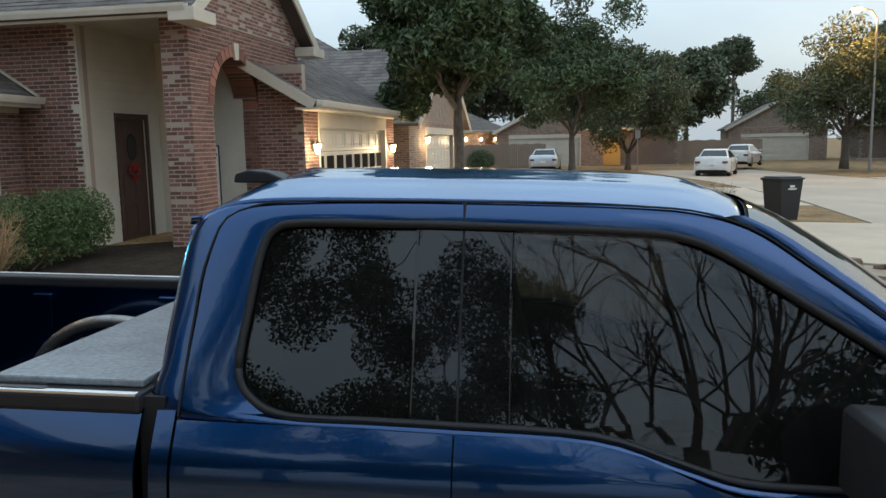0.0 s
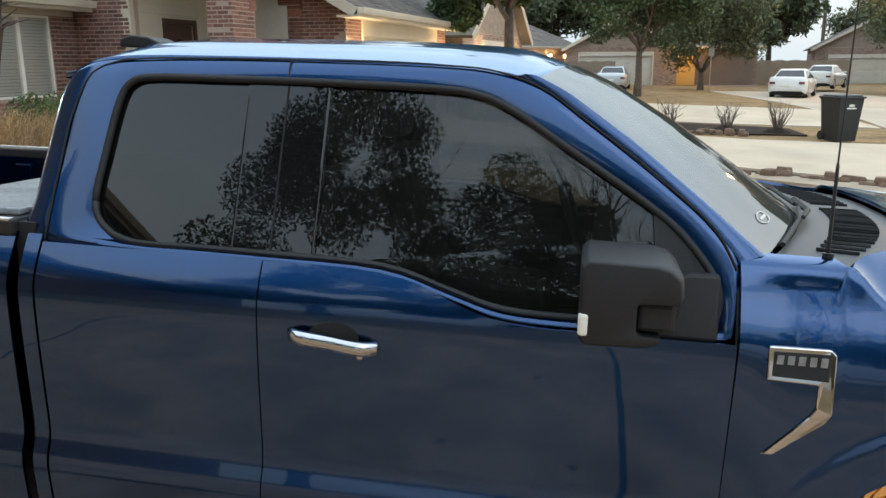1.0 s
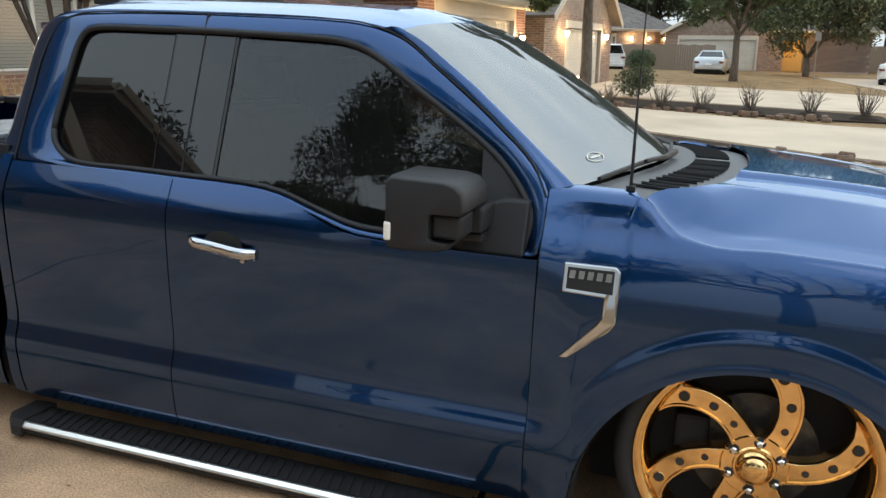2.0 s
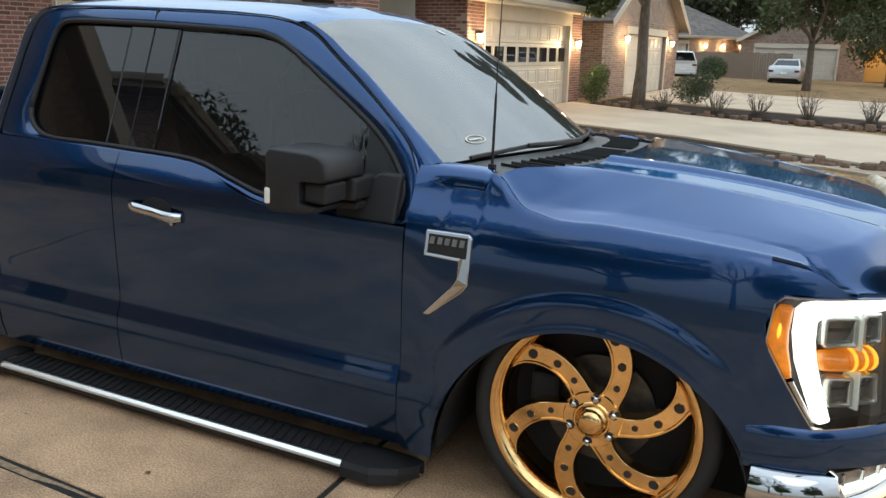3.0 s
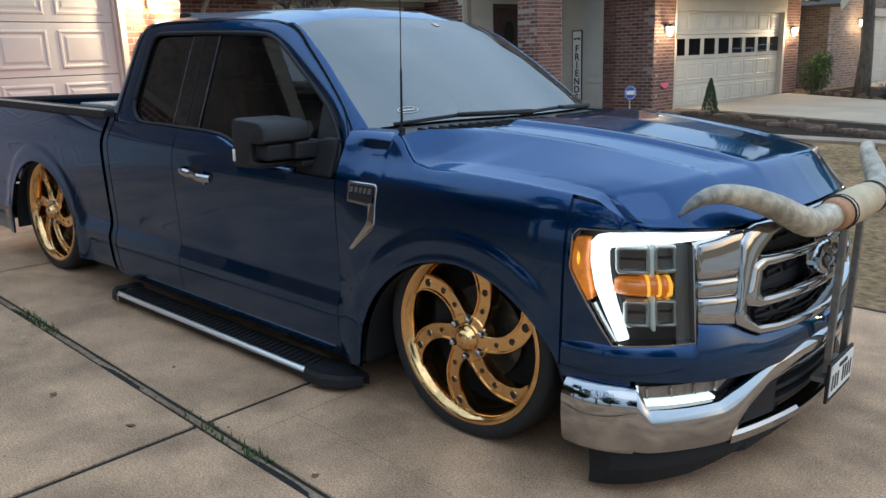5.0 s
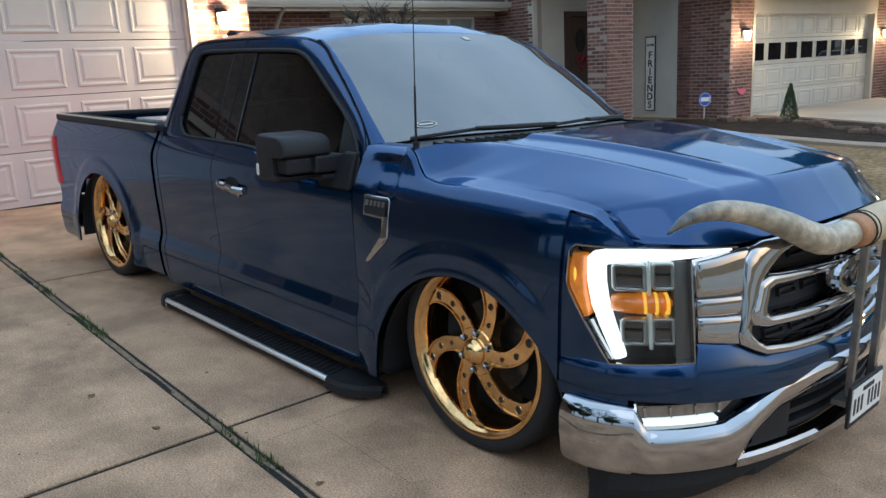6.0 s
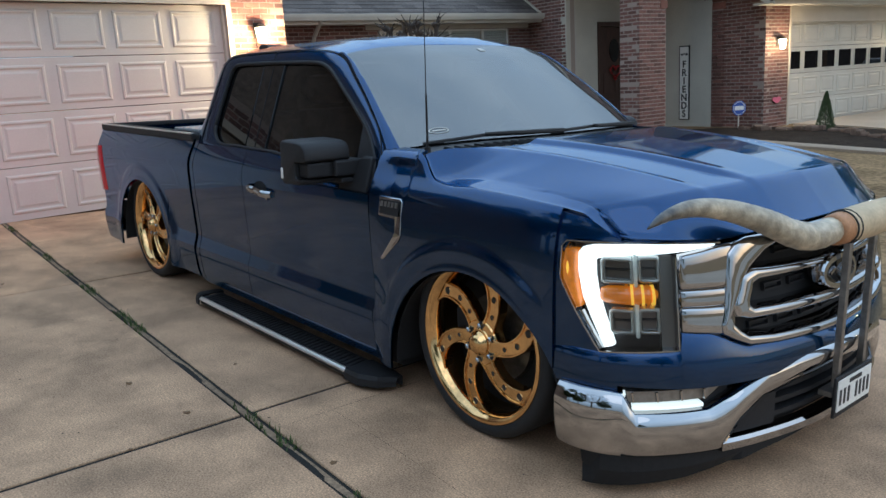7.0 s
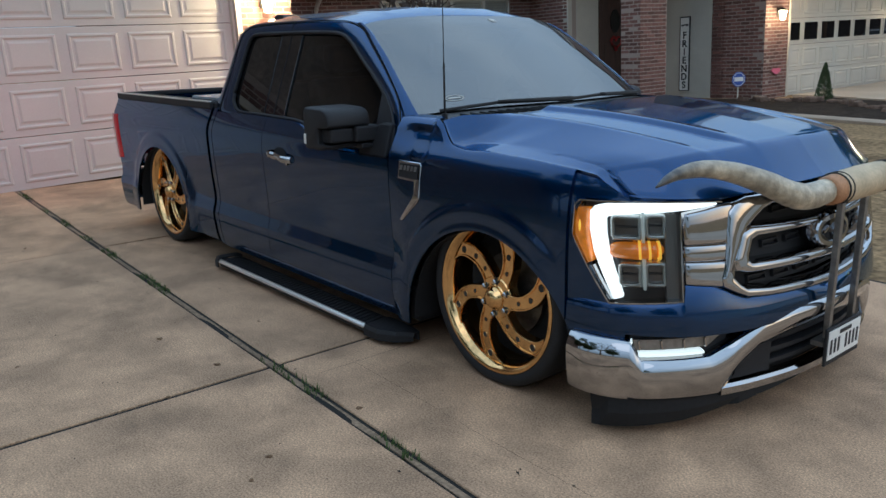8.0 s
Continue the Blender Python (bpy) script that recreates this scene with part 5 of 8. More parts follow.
# wheels
def wheel(x, s, turn, spin):
    hub = sub("wheel", truck, "gold six-spoke wheel with a low-profile tyre")
    hub.matrix_local = pose(x, s * 0.82, HUB_Z, 0, 0, turn) @ (pose(0, 0, 0) if s < 0 else pose(0, 0, 0, 0, 0, 180)) @ pose(0, 0, 0, 0, spin, 0)
    # outward is -y here
    R = WHEEL_R
    tyre = [(0.338, -0.115), (0.350, -0.128), (0.372, -0.134), (0.392, -0.126), (R - 0.002, -0.108), (R, -0.06), (R, 0.06), (R - 0.004, 0.11), (0.37, 0.13), (0.335, 0.11)]
    part("tyre", lathe(tyre, 64), TYRE, hub, "black low-profile tyre", smooth=True)
    lip = [(0.296, -0.055), (0.300, -0.085), (0.305, -0.100), (0.318, -0.118), (0.330, -0.130), (0.341, -0.132), (0.347, -0.126), (0.345, -0.10)]
    rim = part("rim", lathe(lip, 72), GOLD, hub, "polished gold alloy rim", smooth=True)
    part("barrel", lathe([(0.298, 0.11), (0.298, -0.06)], 48), BARREL, hub, "wheel barrel with shade put into its gold colour", smooth=True)
    for k in range(6):
        a0 = k * math.tau / 6
        edges = []
        for r in np.linspace(0.066, 0.314, 22):
            a = a0 + float(np.interp(r, (0.066, 0.10, 0.138, 0.175, 0.21, 0.245, 0.275, 0.30, 0.314), (-0.10, -0.05, 0.0, 0.065, 0.145, 0.235, 0.33, 0.42, 0.475)))
            w = float(np.interp(r, (0.066, 0.085, 0.11, 0.16, 0.22, 0.27, 0.295, 0.314), (0.040, 0.038, 0.034, 0.034, 0.036, 0.038, 0.041, 0.056)))
            c = Vector((r * math.cos(a), -0.116 + 0.010 * (r / 0.3) ** 2, r * math.sin(a)))
            lean = 0.25 * smooth_step(0.12, 0.26, r)
            side = Vector((-math.sin(a + lean), 0, math.cos(a + lean)))
            edges.append((c - side * w, c + side * w))
        section = ((0.0, 0.050), (0.0, 0.008), (0.035, 0.001), (0.06, 0.0), (0.125, 0.0), (0.155, 0.007), (0.845, 0.007), (0.875, 0.0), (0.94, 0.0), (0.965, 0.001), (1.0, 0.008), (1.0, 0.050))
        part("spoke", norm(grid([[p.lerp(q, f) + Vector((0, d, 0)) for f, d in section] for p, q in edges])), GOLD, hub)
        for i, rad in ((6, 0.0095), (12, 0.012), (18, 0.0150)):
            p, q = edges[i]
            m = (p + q) / 2
            part("spoke_hole", tube([m + Vector((0, 0.012, 0)), m + Vector((0, 0.0058, 0))], rad, 14), INK, hub)
            part("hole_edge", lathe([(rad * 0.97, 0.0), (rad * 1.06, -0.0022), (rad * 1.18, 0.0)], 16), GOLD, hub).matrix_local = Matrix.Translation(m + Vector((0, 0.0066, 0)))
    part("hub_plate", lathe([(0.0, -0.118), (0.058, -0.118), (0.062, -0.114), (0.092, -0.113), (0.097, -0.107), (0.097, -0.06), (0.0, -0.06)], 36), GOLD, hub, smooth=False)
    part("centre_cap", lathe([(0.0, -0.156), (0.016, -0.155), (0.031, -0.150), (0.041, -0.140), (0.045, -0.128), (0.052, -0.125), (0.054, -0.116), (0.0, -0.116)], 36), GOLD, hub, "polished centre cap", smooth=True)
    for k in range(6):
        a = k * math.tau / 6 + 0.42
        p = Vector((0.076 * math.cos(a), -0.113, 0.076 * math.sin(a)))
        part("nut_seat", tube([p + Vector((0, 0.004, 0)), p + Vector((0, -0.0015, 0))], 0.0165, 16), INK, hub)
        part("lug_nut", tube([p, p + Vector((0, -0.014, 0)), p + Vector((0, -0.018, 0))], (0.0118, 0.0118, 0.007), 6), CHROME, hub)
    disc = part("brake_disc", lathe([(0.0, -0.01), (0.185, -0.01), (0.187, 0.012), (0.0, 0.012)], 40), OLDSTEEL, hub, "dull steel brake disc", smooth=False)
    part("brake_caliper", boxes((-0.23, -0.045, -0.06, -0.13, 0.03, 0.10)), DARK, hub, bevel=0.015)
    # added near-black disc stands for the shade behind the spokes
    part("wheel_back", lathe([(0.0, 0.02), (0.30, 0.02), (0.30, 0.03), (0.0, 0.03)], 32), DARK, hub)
    return hub


for x in (0.012, -WHEELBASE + 0.005):
    for s in (-1, 1):
        wheel(x, s, 0, -1 if x > -1 else 21)


# ---- ground, drive, street ----
def smooth01(a, b, v):
    t = min(max((v - a) / (b - a), 0), 1)
    return t * t * (3 - 2 * t)


def drive_z(x, y):
    return -0.0178 - 0.0279 * x - 0.0244 * y


def ground_z(x, y):
    near = drive_z(x, y) - 0.03
    far = min(max(-0.022 * x - 0.05, -0.30), 0.10)
    w = max(smooth01(2.2, 8.0, y), smooth01(-5.0, -9.0, y), smooth01(7.0, 11.0, x))
    return near * (1 - w) + far * w


def spread(a, b, n, power=2.2):
    return [math.copysign(abs(t) ** power, t) * (b if t > 0 else -a) for t in np.linspace(-1, 1, n)]


gx, gy = spread(-600, 600, 121, 3.0), spread(-600, 600, 121, 3.0)
bm = grid([[Vector((x, y, ground_z(x, y))) for y in gy] for x in gx])
ground = part("ground", norm(bm), LAWN, None, "dormant brown lawn ground", smooth=True, kind="structure", category="ground")


def paving(name, poly, mat, lift, label, category):
    """A slab that follows the ground: a clipped grid with a skirt."""
    bm = bmesh.new()
    f = bm.faces.new([bm.verts.new((x, y, 0)) for x, y in poly])
    x0, x1 = min(p[0] for p in poly), max(p[0] for p in poly)
    y0, y1 = min(p[1] for p in poly), max(p[1] for p in poly)
    for k in np.arange(math.ceil(x0), x1, 1.0 if x1 - x0 < 40 else 4.0):
        bmesh.ops.bisect_plane(bm, geom=bm.verts[:] + bm.edges[:] + bm.faces[:], plane_co=(k, 0, 0), plane_no=(1, 0, 0))
    for k in np.arange(math.ceil(y0), y1, 1.0 if y1 - y0 < 40 else 4.0):
        bmesh.ops.bisect_plane(bm, geom=bm.verts[:] + bm.edges[:] + bm.faces[:], plane_co=(0, k, 0), plane_no=(0, 1, 0))
    for v in bm.verts:
        v.co.z = ground_z(v.co.x, v.co.y) + lift
    ex = bmesh.ops.extrude_face_region(bm, geom=bm.faces[:])
    for v in ex["geom"]:
        if isinstance(v, bmesh.types.BMVert):
            v.co.z -= 0.25
    return part(name, norm(bm), mat, None, label, kind="structure", category=category)


paving("road", [(5.4, -60), (5.4, 7), (6.0, 14), (7.2, 24), (7.0, 34), (5.5, 48), (13.0, 50), (15.5, 34), (15.2, 7), (15, -60)], ROAD, 0.03, "pale concrete street", "road")
paving("road_2", [(15.2, 30), (60, 34), (60, 42), (15.4, 38)], ROAD, 0.028, "pale concrete side street", "road")
paving("drive_1", [(-5.75, 13.3), (-5.4, 19.1), (-3.3, 17.9), (2.3, 15.6), (6.3, 15.4), (5.7, 8.2), (1.45, 10.35), (-1.3, 12.05), (-4.7, 13.2)], PALECONCRETE, 0.055, "pale concrete drive of the next house", "driveway")
paving("drive_2", [(-4.8, 23.5), (-4.3, 31.5), (2, 30), (7.0, 29), (6.6, 20.4), (2.2, 20.2), (-2.8, 21.4)], PALECONCRETE, 0.055, "pale concrete drive", "driveway")
paving("pavement", [(5.6, 7.2), (5.6, 8.3), (1.3, 9.95), (-2.4, 9.72), (-5.6, 10.3), (-5.6, 9.9), (-2.3, 9.3), (1.0, 9.45), (4.2, 7.6)], PATHCONCRETE, 0.045, "concrete path", "path")
paving("bed_1", [(-9.2, 10.3), (-6.2, 12.4), (-5.0, 13.25), (-1.3, 12.0), (1.4, 10.3), (4.6, 8.6), (4.5, 8.3), (1.3, 10.05), (-2.3, 9.85), (-6.5, 10.6), (-8.9, 9.7)], MULCH, 0.03, "dark mulch bed", "flower bed")
paving("bed_2", [(-4.9, 19.2), (-4.7, 22.9), (-2.9, 21.2), (2.4, 20.0), (4.0, 19.4), (4.0, 17.4), (2.4, 17.2), (-3.2, 18.4)], MULCH, 0.04, "dark mulch bed", "flower bed")
paving("bed_3", [(-9.9, 3.0), (-6.6, 3.0), (-5.3, 8.6), (-6.4, 10.3), (-9.3, 10.3)], MULCH, 0.05, "dark mulch bed under the windows", "flower bed")

# own drive: separate slabs with dirty joints
drive = part("drive", boxes((-7.3, -4.8, -0.16, 7.6, 1.9, -0.006)), JOINT, None, "dirt-filled concrete drive joints", kind="structure", category="driveway")
drive.matrix_world = DRIVE
across = [-7.28, -3.90, -0.845, 2.35, 5.5, 7.6]
along = [-4.8, -1.585, 1.9]
k = 0
for i in range(5):
    for j in range(2):
        bm = bmesh.new()
        pts = []
        for x, y in ((across[i], along[j]), (across[i + 1], along[j]), (across[i + 1], along[j + 1]), (across[i], along[j + 1])):
            pts.append([x, y])
        for p, (ox, oy) in zip(pts, ((1, 1), (-1, 1), (-1, -1), (1, -1))):
            p[0] += ox * 0.014
            p[1] += oy * (0.030 if (j == 0) == (oy < 0) else 0.0)
            p[1] -= 0.0405 * (p[0] + 0.845)
        ring = pts
        v = [bm.verts.new((x, y, 0.0)) for x, y in ring]
        bm.faces.new(v)
        bmesh.ops.subdivide_edges(bm, edges=bm.edges[:], cuts=6, use_grid_fill=True)
        ex = bmesh.ops.extrude_face_region(bm, geom=bm.faces[:])
        for q in ex["geom"]:
            if isinstance(q, bmesh.types.BMVert):
                q.co.z -= 0.10
        slab = part("slab", norm(bm), CONCRETE, drive, bevel=0.004)
        slab.location.z = 0.0015 * ((i * 2 + j) % 3)
part("old_score_line", boxes((-0.62, -1.50, 0.0, -0.616, -0.5, 0.003)), JOINT, drive)
for ends in (((-0.617, -1.275), (1.30, -1.352)), ((-3.2, -2.35), (-2.5, -2.0))):
    (xa, ya), (xb, yb) = ends
    part("old_score_line", norm(grid([[Vector((x, y - 0.002, 0.001)), Vector((x, y - 0.001, 0.003)), Vector((x, y + 0.001, 0.003)), Vector((x, y + 0.002, 0.001))] for x, y in [(xa + (xb - xa) * t, ya + (yb - ya) * t + 0.004 * math.sin(9 * t)) for t in np.linspace(0, 1, 24)]])), JOINT, drive)
specks, srnd = bmesh.new(), random.Random(12)
for k in range(260):
    x, y, a = srnd.uniform(-6.8, 3.2), srnd.uniform(-4.4, -1.0), srnd.uniform(0, 6.3)
    r = srnd.uniform(0.0015, 0.005) * (2.0 if srnd.random() > 0.93 else 1)
    d, e = Vector((math.cos(a), math.sin(a), 0)) * r * srnd.uniform(1, 3.5), Vector((-math.sin(a), math.cos(a), 0)) * r
    c = Vector((x, y, 0.0045))
    specks.faces.new([specks.verts.new(p) for p in (c - d, c + e + Vector((0, 0, 0.002)), c + d, c - e)])
part("grit", specks, JOINT, drive, "dark grit and bits of twig", kind="stuff")
random.seed(4)
bm = bmesh.new()
for t in np.sort(np.random.RandomState(3).uniform(-7, 3, 900)):
    clump = noise.noise(Vector((t * 2.3, 0.4, 0)))
    if clump < 0.12:
        continue
    y = -1.585 - 0.0405 * (t + 0.845) + random.choice((-0.022, 0.0, 0.022)) + random.uniform(-0.008, 0.008)
    h = random.uniform(0.004, 0.012) + max(0, clump) * 0.03
    for q in range(3):
        a = random.uniform(0, 6.3)
        d = Vector((math.cos(a), math.sin(a), 0)) * random.uniform(0.005, 0.014)
        b = Vector((t, y, -0.008))
        bm.faces.new([bm.verts.new(b - d * 0.4), bm.verts.new(b + d.cross(Vector((0, 0, 1))) * 0.5), bm.verts.new(b + d + Vector((0, 0, 0.018 + h)))])
strip = [[Vector((x, -1.585 - 0.0405 * (x + 0.845) + o, z)) for o, z in ((-0.017 + 0.004 * noise.noise(Vector((x * 3, 0, 0))), -0.05), (-0.016 + 0.004 * noise.noise(Vector((x * 3, 0, 0))), -0.004 + 0.004 * math.sin(x * 5)), (0.014 + 0.005 * noise.noise(Vector((x * 4, 7, 0))), -0.005), (0.014, -0.05))] for x in np.linspace(-7.25, 5.4, 160)]
part("joint_board", norm(grid(strip)), JOINTWOOD, drive, "rotting wood strip in the drive joint")
moss = part("joint_moss", bm, MOSS, drive, "moss and grass in the drive joint", kind="stuff")

# ---- walls of bricks ----
BL, BH, BD, MJ = 0.205, 0.060, 0.03, 0.012
BRICK_MESH = None


def brick_mesh():
    """One brick with eased edges, centred on its back face."""
    bm = boxes((-BL / 2, -0.02, -BH / 2, BL / 2, BD - 0.02, BH / 2))
    bmesh.ops.bevel(bm, geom=bm.edges[:], offset=0.004, segments=1, affect="EDGES")
    me = bpy.data.meshes.new("brick")
    bm.to_mesh(me), bm.free()
    me.materials.append(BRICKPIECE)
    return me


def brick_face(parent, m, width, height, keep=lambda u, v: True, single=None, seed=1, mat=None):
    """Courses of bricks on the plane x-z of m (outward -y). single(u, v): those built as pieces of their own."""
    global BRICK_MESH
    rnd = random.Random(seed)
    verts, faces = [], []
    rows = int(height / (BH + MJ))
    for r in range(rows):
        v = (r + 0.5) * (BH + MJ)
        edges = np.arange(-(BL + MJ) * (0.5 if r % 2 else 0), width, BL + MJ)
        for e in edges:
            a, b = max(e, 0), min(e + BL, width)
            if b - a < 0.04:
                continue
            u = (a + b) / 2
            if not (keep(a + 0.01, v) and keep(b - 0.01, v)):
                if not (keep(u, v) or keep(a + 0.01, v) or keep(b - 0.01, v)):
                    continue
                while a < b - 0.03 and not keep(a + 0.005, v):
                    a += 0.01
                while b > a + 0.03 and not keep(b - 0.005, v):
                    b -= 0.01
                u = (a + b) / 2
                if b - a < 0.035:
                    continue
            out = 0.001 + rnd.uniform(-0.0015, 0.0015)
            if single and single(u, v) and b - a > BL - 0.02:
                if BRICK_MESH is None:
                    BRICK_MESH = brick_mesh()
                ob = new("brick", BRICK_MESH)
                ob.parent = parent
                ob.matrix_local = m @ pose(u, -out + 0.01, v, 0, 0, 180)
                continue
            i = len(verts)
            h, c = BH / 2, 0.004
            for x, z, y in ((a, v - h, 0.01), (b, v - h, 0.01), (b, v + h, 0.01), (a, v + h, 0.01), (a + c, v - h + c, -out), (b - c, v - h + c, -out), (b - c, v + h - c, -out), (a + c, v + h - c, -out)):
                verts.append(m @ Vector((x, y, z)))
            faces += [(i + 4, i + 5, i + 6, i + 7), (i, i + 1, i + 5, i + 4), (i + 1, i + 2, i + 6, i + 5), (i + 2, i + 3, i + 7, i + 6), (i + 3, i, i + 4, i + 7)]
    if verts:
        me = bpy.data.meshes.new("brickwork")
        me.from_pydata(verts, [], faces)
        me.materials.append(mat or BRICK)
        ob = new("brickwork", me)
        ob.parent = parent
        tagged(ob, kind="stuff")


def siding(parent, m, width, height, keep=lambda u, v: True, pitch=0.17, mat=None):
    """Lapped boards on the plane x-z of m (outward -y)."""
    for r in range(int(height / pitch)):
        v0, v1 = r * pitch, (r + 1) * pitch + 0.01
        runs, a = [], None
        for u in np.arange(0, width + 0.02, 0.02):
            ok = keep(min(u, width), (v0 + v1) / 2) and u <= width
            if ok and a is None:
                a = u
            if not ok and a is not None:
                runs.append((a, u - 0.02))
                a = None
        if a is not None:
            runs.append((a, width))
        for a0, a1 in runs:
            bm = bmesh.new()
            q = [Vector((u, y, z)) for u in (a0, a1) for y, z in ((0.0, v0), (-0.018, v0), (-0.006, v1), (0.0, v1))]
            v = [bm.verts.new(m @ p) for p in q]
            for f in ((0, 1, 2, 3), (7, 6, 5, 4), (0, 4, 5, 1), (1, 5, 6, 2), (2, 6, 7, 3)):
                bm.faces.new([v[i] for i in f])
            part("board", norm(bm), mat or SIDING, parent)


def shingle_roof(parent, corners, name="roof", courses=None, thick=0.09):
    """A roof plane: eave left, eave right, top right, top left; courses of shingle tabs over a deck."""
    a, b, c, d = [Vector(p) for p in corners]
    n = (b - a).cross(d - a).normalized()
    if n.z < 0:
        n = -n
    bm = bmesh.new()
    lo, hi = [bm.verts.new(p - n * thick) for p in (a, b, c, d)], [bm.verts.new(p) for p in (a, b, c, d)]
    bm.faces.new(hi), bm.faces.new(lo)
    for i in range(4):
        bm.faces.new((lo[i], lo[(i + 1) % 4], hi[(i + 1) % 4], hi[i]))
    deck = part(name, norm(bm), SHINGLE, parent)
    rise = ((d - a).length + (c - b).length) / 2
    rows = courses or int(rise / 0.145)
    rnd = random.Random(int(rise * 100))
    verts, faces = [], []
    for r in range(rows):
        l0, l1, r0, r1 = a.lerp(d, r / rows), a.lerp(d, min(1, (r + 1.15) / rows)), b.lerp(c, r / rows), b.lerp(c, min(1, (r + 1.15) / rows))
        m = max(1, int((r0 - l0).length / 0.31))
        off = (r % 2) * 0.5 / m
        cuts = sorted({0.0, 1.0} | {min(max(k / m + off + rnd.uniform(-0.15, 0.15) / m, 0), 1) for k in range(m)})
        for t0, t1 in zip(cuts, cuts[1:]):
            i = len(verts)
            up = 0.010 + rnd.uniform(0, 0.005)
            verts += [l0.lerp(r0, t0) + n * up, l0.lerp(r0, t1) + n * up, l1.lerp(r1, t1) + n * 0.002, l1.lerp(r1, t0) + n * 0.002, l0.lerp(r0, t0), l0.lerp(r0, t1)]
            faces += [(i, i + 1, i + 2, i + 3), (i + 4, i + 5, i + 1, i)]
    me = bpy.data.meshes.new("shingles")
    me.from_pydata(verts, [], faces)
    me.materials.append(SHINGLE)
    ob = new("shingles", me)
    ob.parent = parent
    tagged(ob, kind="stuff")
    return deck


def gutter(parent, a, b, out):
    """A trough along an eave with its fascia."""
    a, b, out = Vector(a), Vector(b), Vector(out)
    prof = ((0.0, 0.0), (0.02, -0.09), (0.10, -0.10), (0.12, -0.03), (0.125, 0.01), (0.11, 0.012))
    bm = grid([[p + out * o + Vector((0, 0, z)) for o, z in prof] for p in (a, b)])
    part("gutter", bm, TRIMWHITE, parent, "cream gutter", thick=0.006)
    q = bmesh.new()
    box(q, 0, -0.012, -0.17, (b - a).length, 0.012, 0.02, Matrix.Translation(a) @ (b - a).to_track_quat("X", "Z").to_matrix().to_4x4())
    part("fascia", q, TRIMWHITE, parent)


def garage_door(parent, m, width, rows, cols, mat, windows=None, section=0.535, stile=0.0):
    """A sectional door on the plane x-z of m (outward -y) with raised panels; windows: the row that is glazed."""
    door = sub("garage_door", parent, "sectional garage door with raised panels")
    door.matrix_local = m
    for r in range(rows):
        z0 = r * section
        sec = part("door_section", boxes((0, -0.02, z0 + 0.004, width, 0.03, z0 + section - 0.004)), mat, door, bevel=0.004)
        pitch = (width - 2 * stile) / cols
        for c in range(cols):
            u0, u1 = stile + c * pitch + pitch * 0.085, stile + (c + 1) * pitch - pitch * 0.085
            v0, v1 = (z0 + 0.10, z0 + section - 0.10) if windows == r else (z0 + 0.078, z0 + section - 0.078)
            if windows == r:
                part("window_pane", boxes((u0 + 0.02, -0.026, v0 - 0.01, u1 - 0.02, -0.018, v1 + 0.01)), GLOSSBLACK, door, "dark glass pane")
                bm = boxes((u0 - 0.01, -0.034, v0 - 0.03, u1 + 0.01, -0.02, v0 - 0.008), (u0 - 0.01, -0.034, v1 + 0.008, u1 + 0.01, -0.02, v1 + 0.03), (u0 - 0.01, -0.034, v0 - 0.008, u0 + 0.02, -0.02, v1 + 0.008), (u1 - 0.02, -0.034, v0 - 0.008, u1 + 0.01, -0.02, v1 + 0.008))
                part("pane_surround", bm, mat, door)
                continue
            bm = bmesh.new()
            rings = []
            for inset, y in ((0, -0.020), (0.012, -0.032), (0.03, -0.034), (0.045, -0.022), (0.065, -0.022), (0.09, -0.031)):
                rings.append([bm.verts.new((u, y, v)) for u, v in ((u0 + inset, v0 + inset), (u1 - inset, v0 + inset), (u1 - inset, v1 - inset), (u0 + inset, v1 - inset))])
            for p, q in zip(rings, rings[1:]):
                for i in range(4):
                    bm.faces.new((p[i], p[(i + 1) % 4], q[(i + 1) % 4], q[i]))
            bm.faces.new(rings[-1])
            part("raised_panel", norm(bm), mat, door)
    return door


def wall_lamp(place, yaw, watts, group="wall lamps"):
    """A lit coach lamp on a wall; outward is -y before the yaw."""
    t = thing("wall_lamp", "lit coach lamp with warm glass on a brick wall", "wall lamp", pose(*place, 0, 0, yaw), group)
    part("back_plate", boxes((-0.05, -0.02, -0.10, 0.05, 0.0, 0.10)), LAMPMETAL, t, bevel=0.006)
    part("arm", tube([(0, 0, 0.05), (0, -0.06, 0.09), (0, -0.11, 0.07)], 0.01, 6), LAMPMETAL, t)
    part("lamp_glass", lathe([(0.0, -0.16), (0.045, -0.15), (0.075, 0.03), (0.0, 0.035)], 8, "z"), LAMPGLOW, t, "glowing warm glass").location = (0, -0.11, 0)
    part("lamp_cap", lathe([(0.085, 0.03), (0.06, 0.06), (0.015, 0.09), (0.0, 0.10)], 8, "z"), LAMPMETAL, t).location = (0, -0.11, 0)
    p = pose(*place, 0, 0, yaw) @ Vector((0, -0.20, -0.02))
    lamp("wall_lamp_light", p, watts, (1.0, 0.74, 0.42), 0.06)
    return t


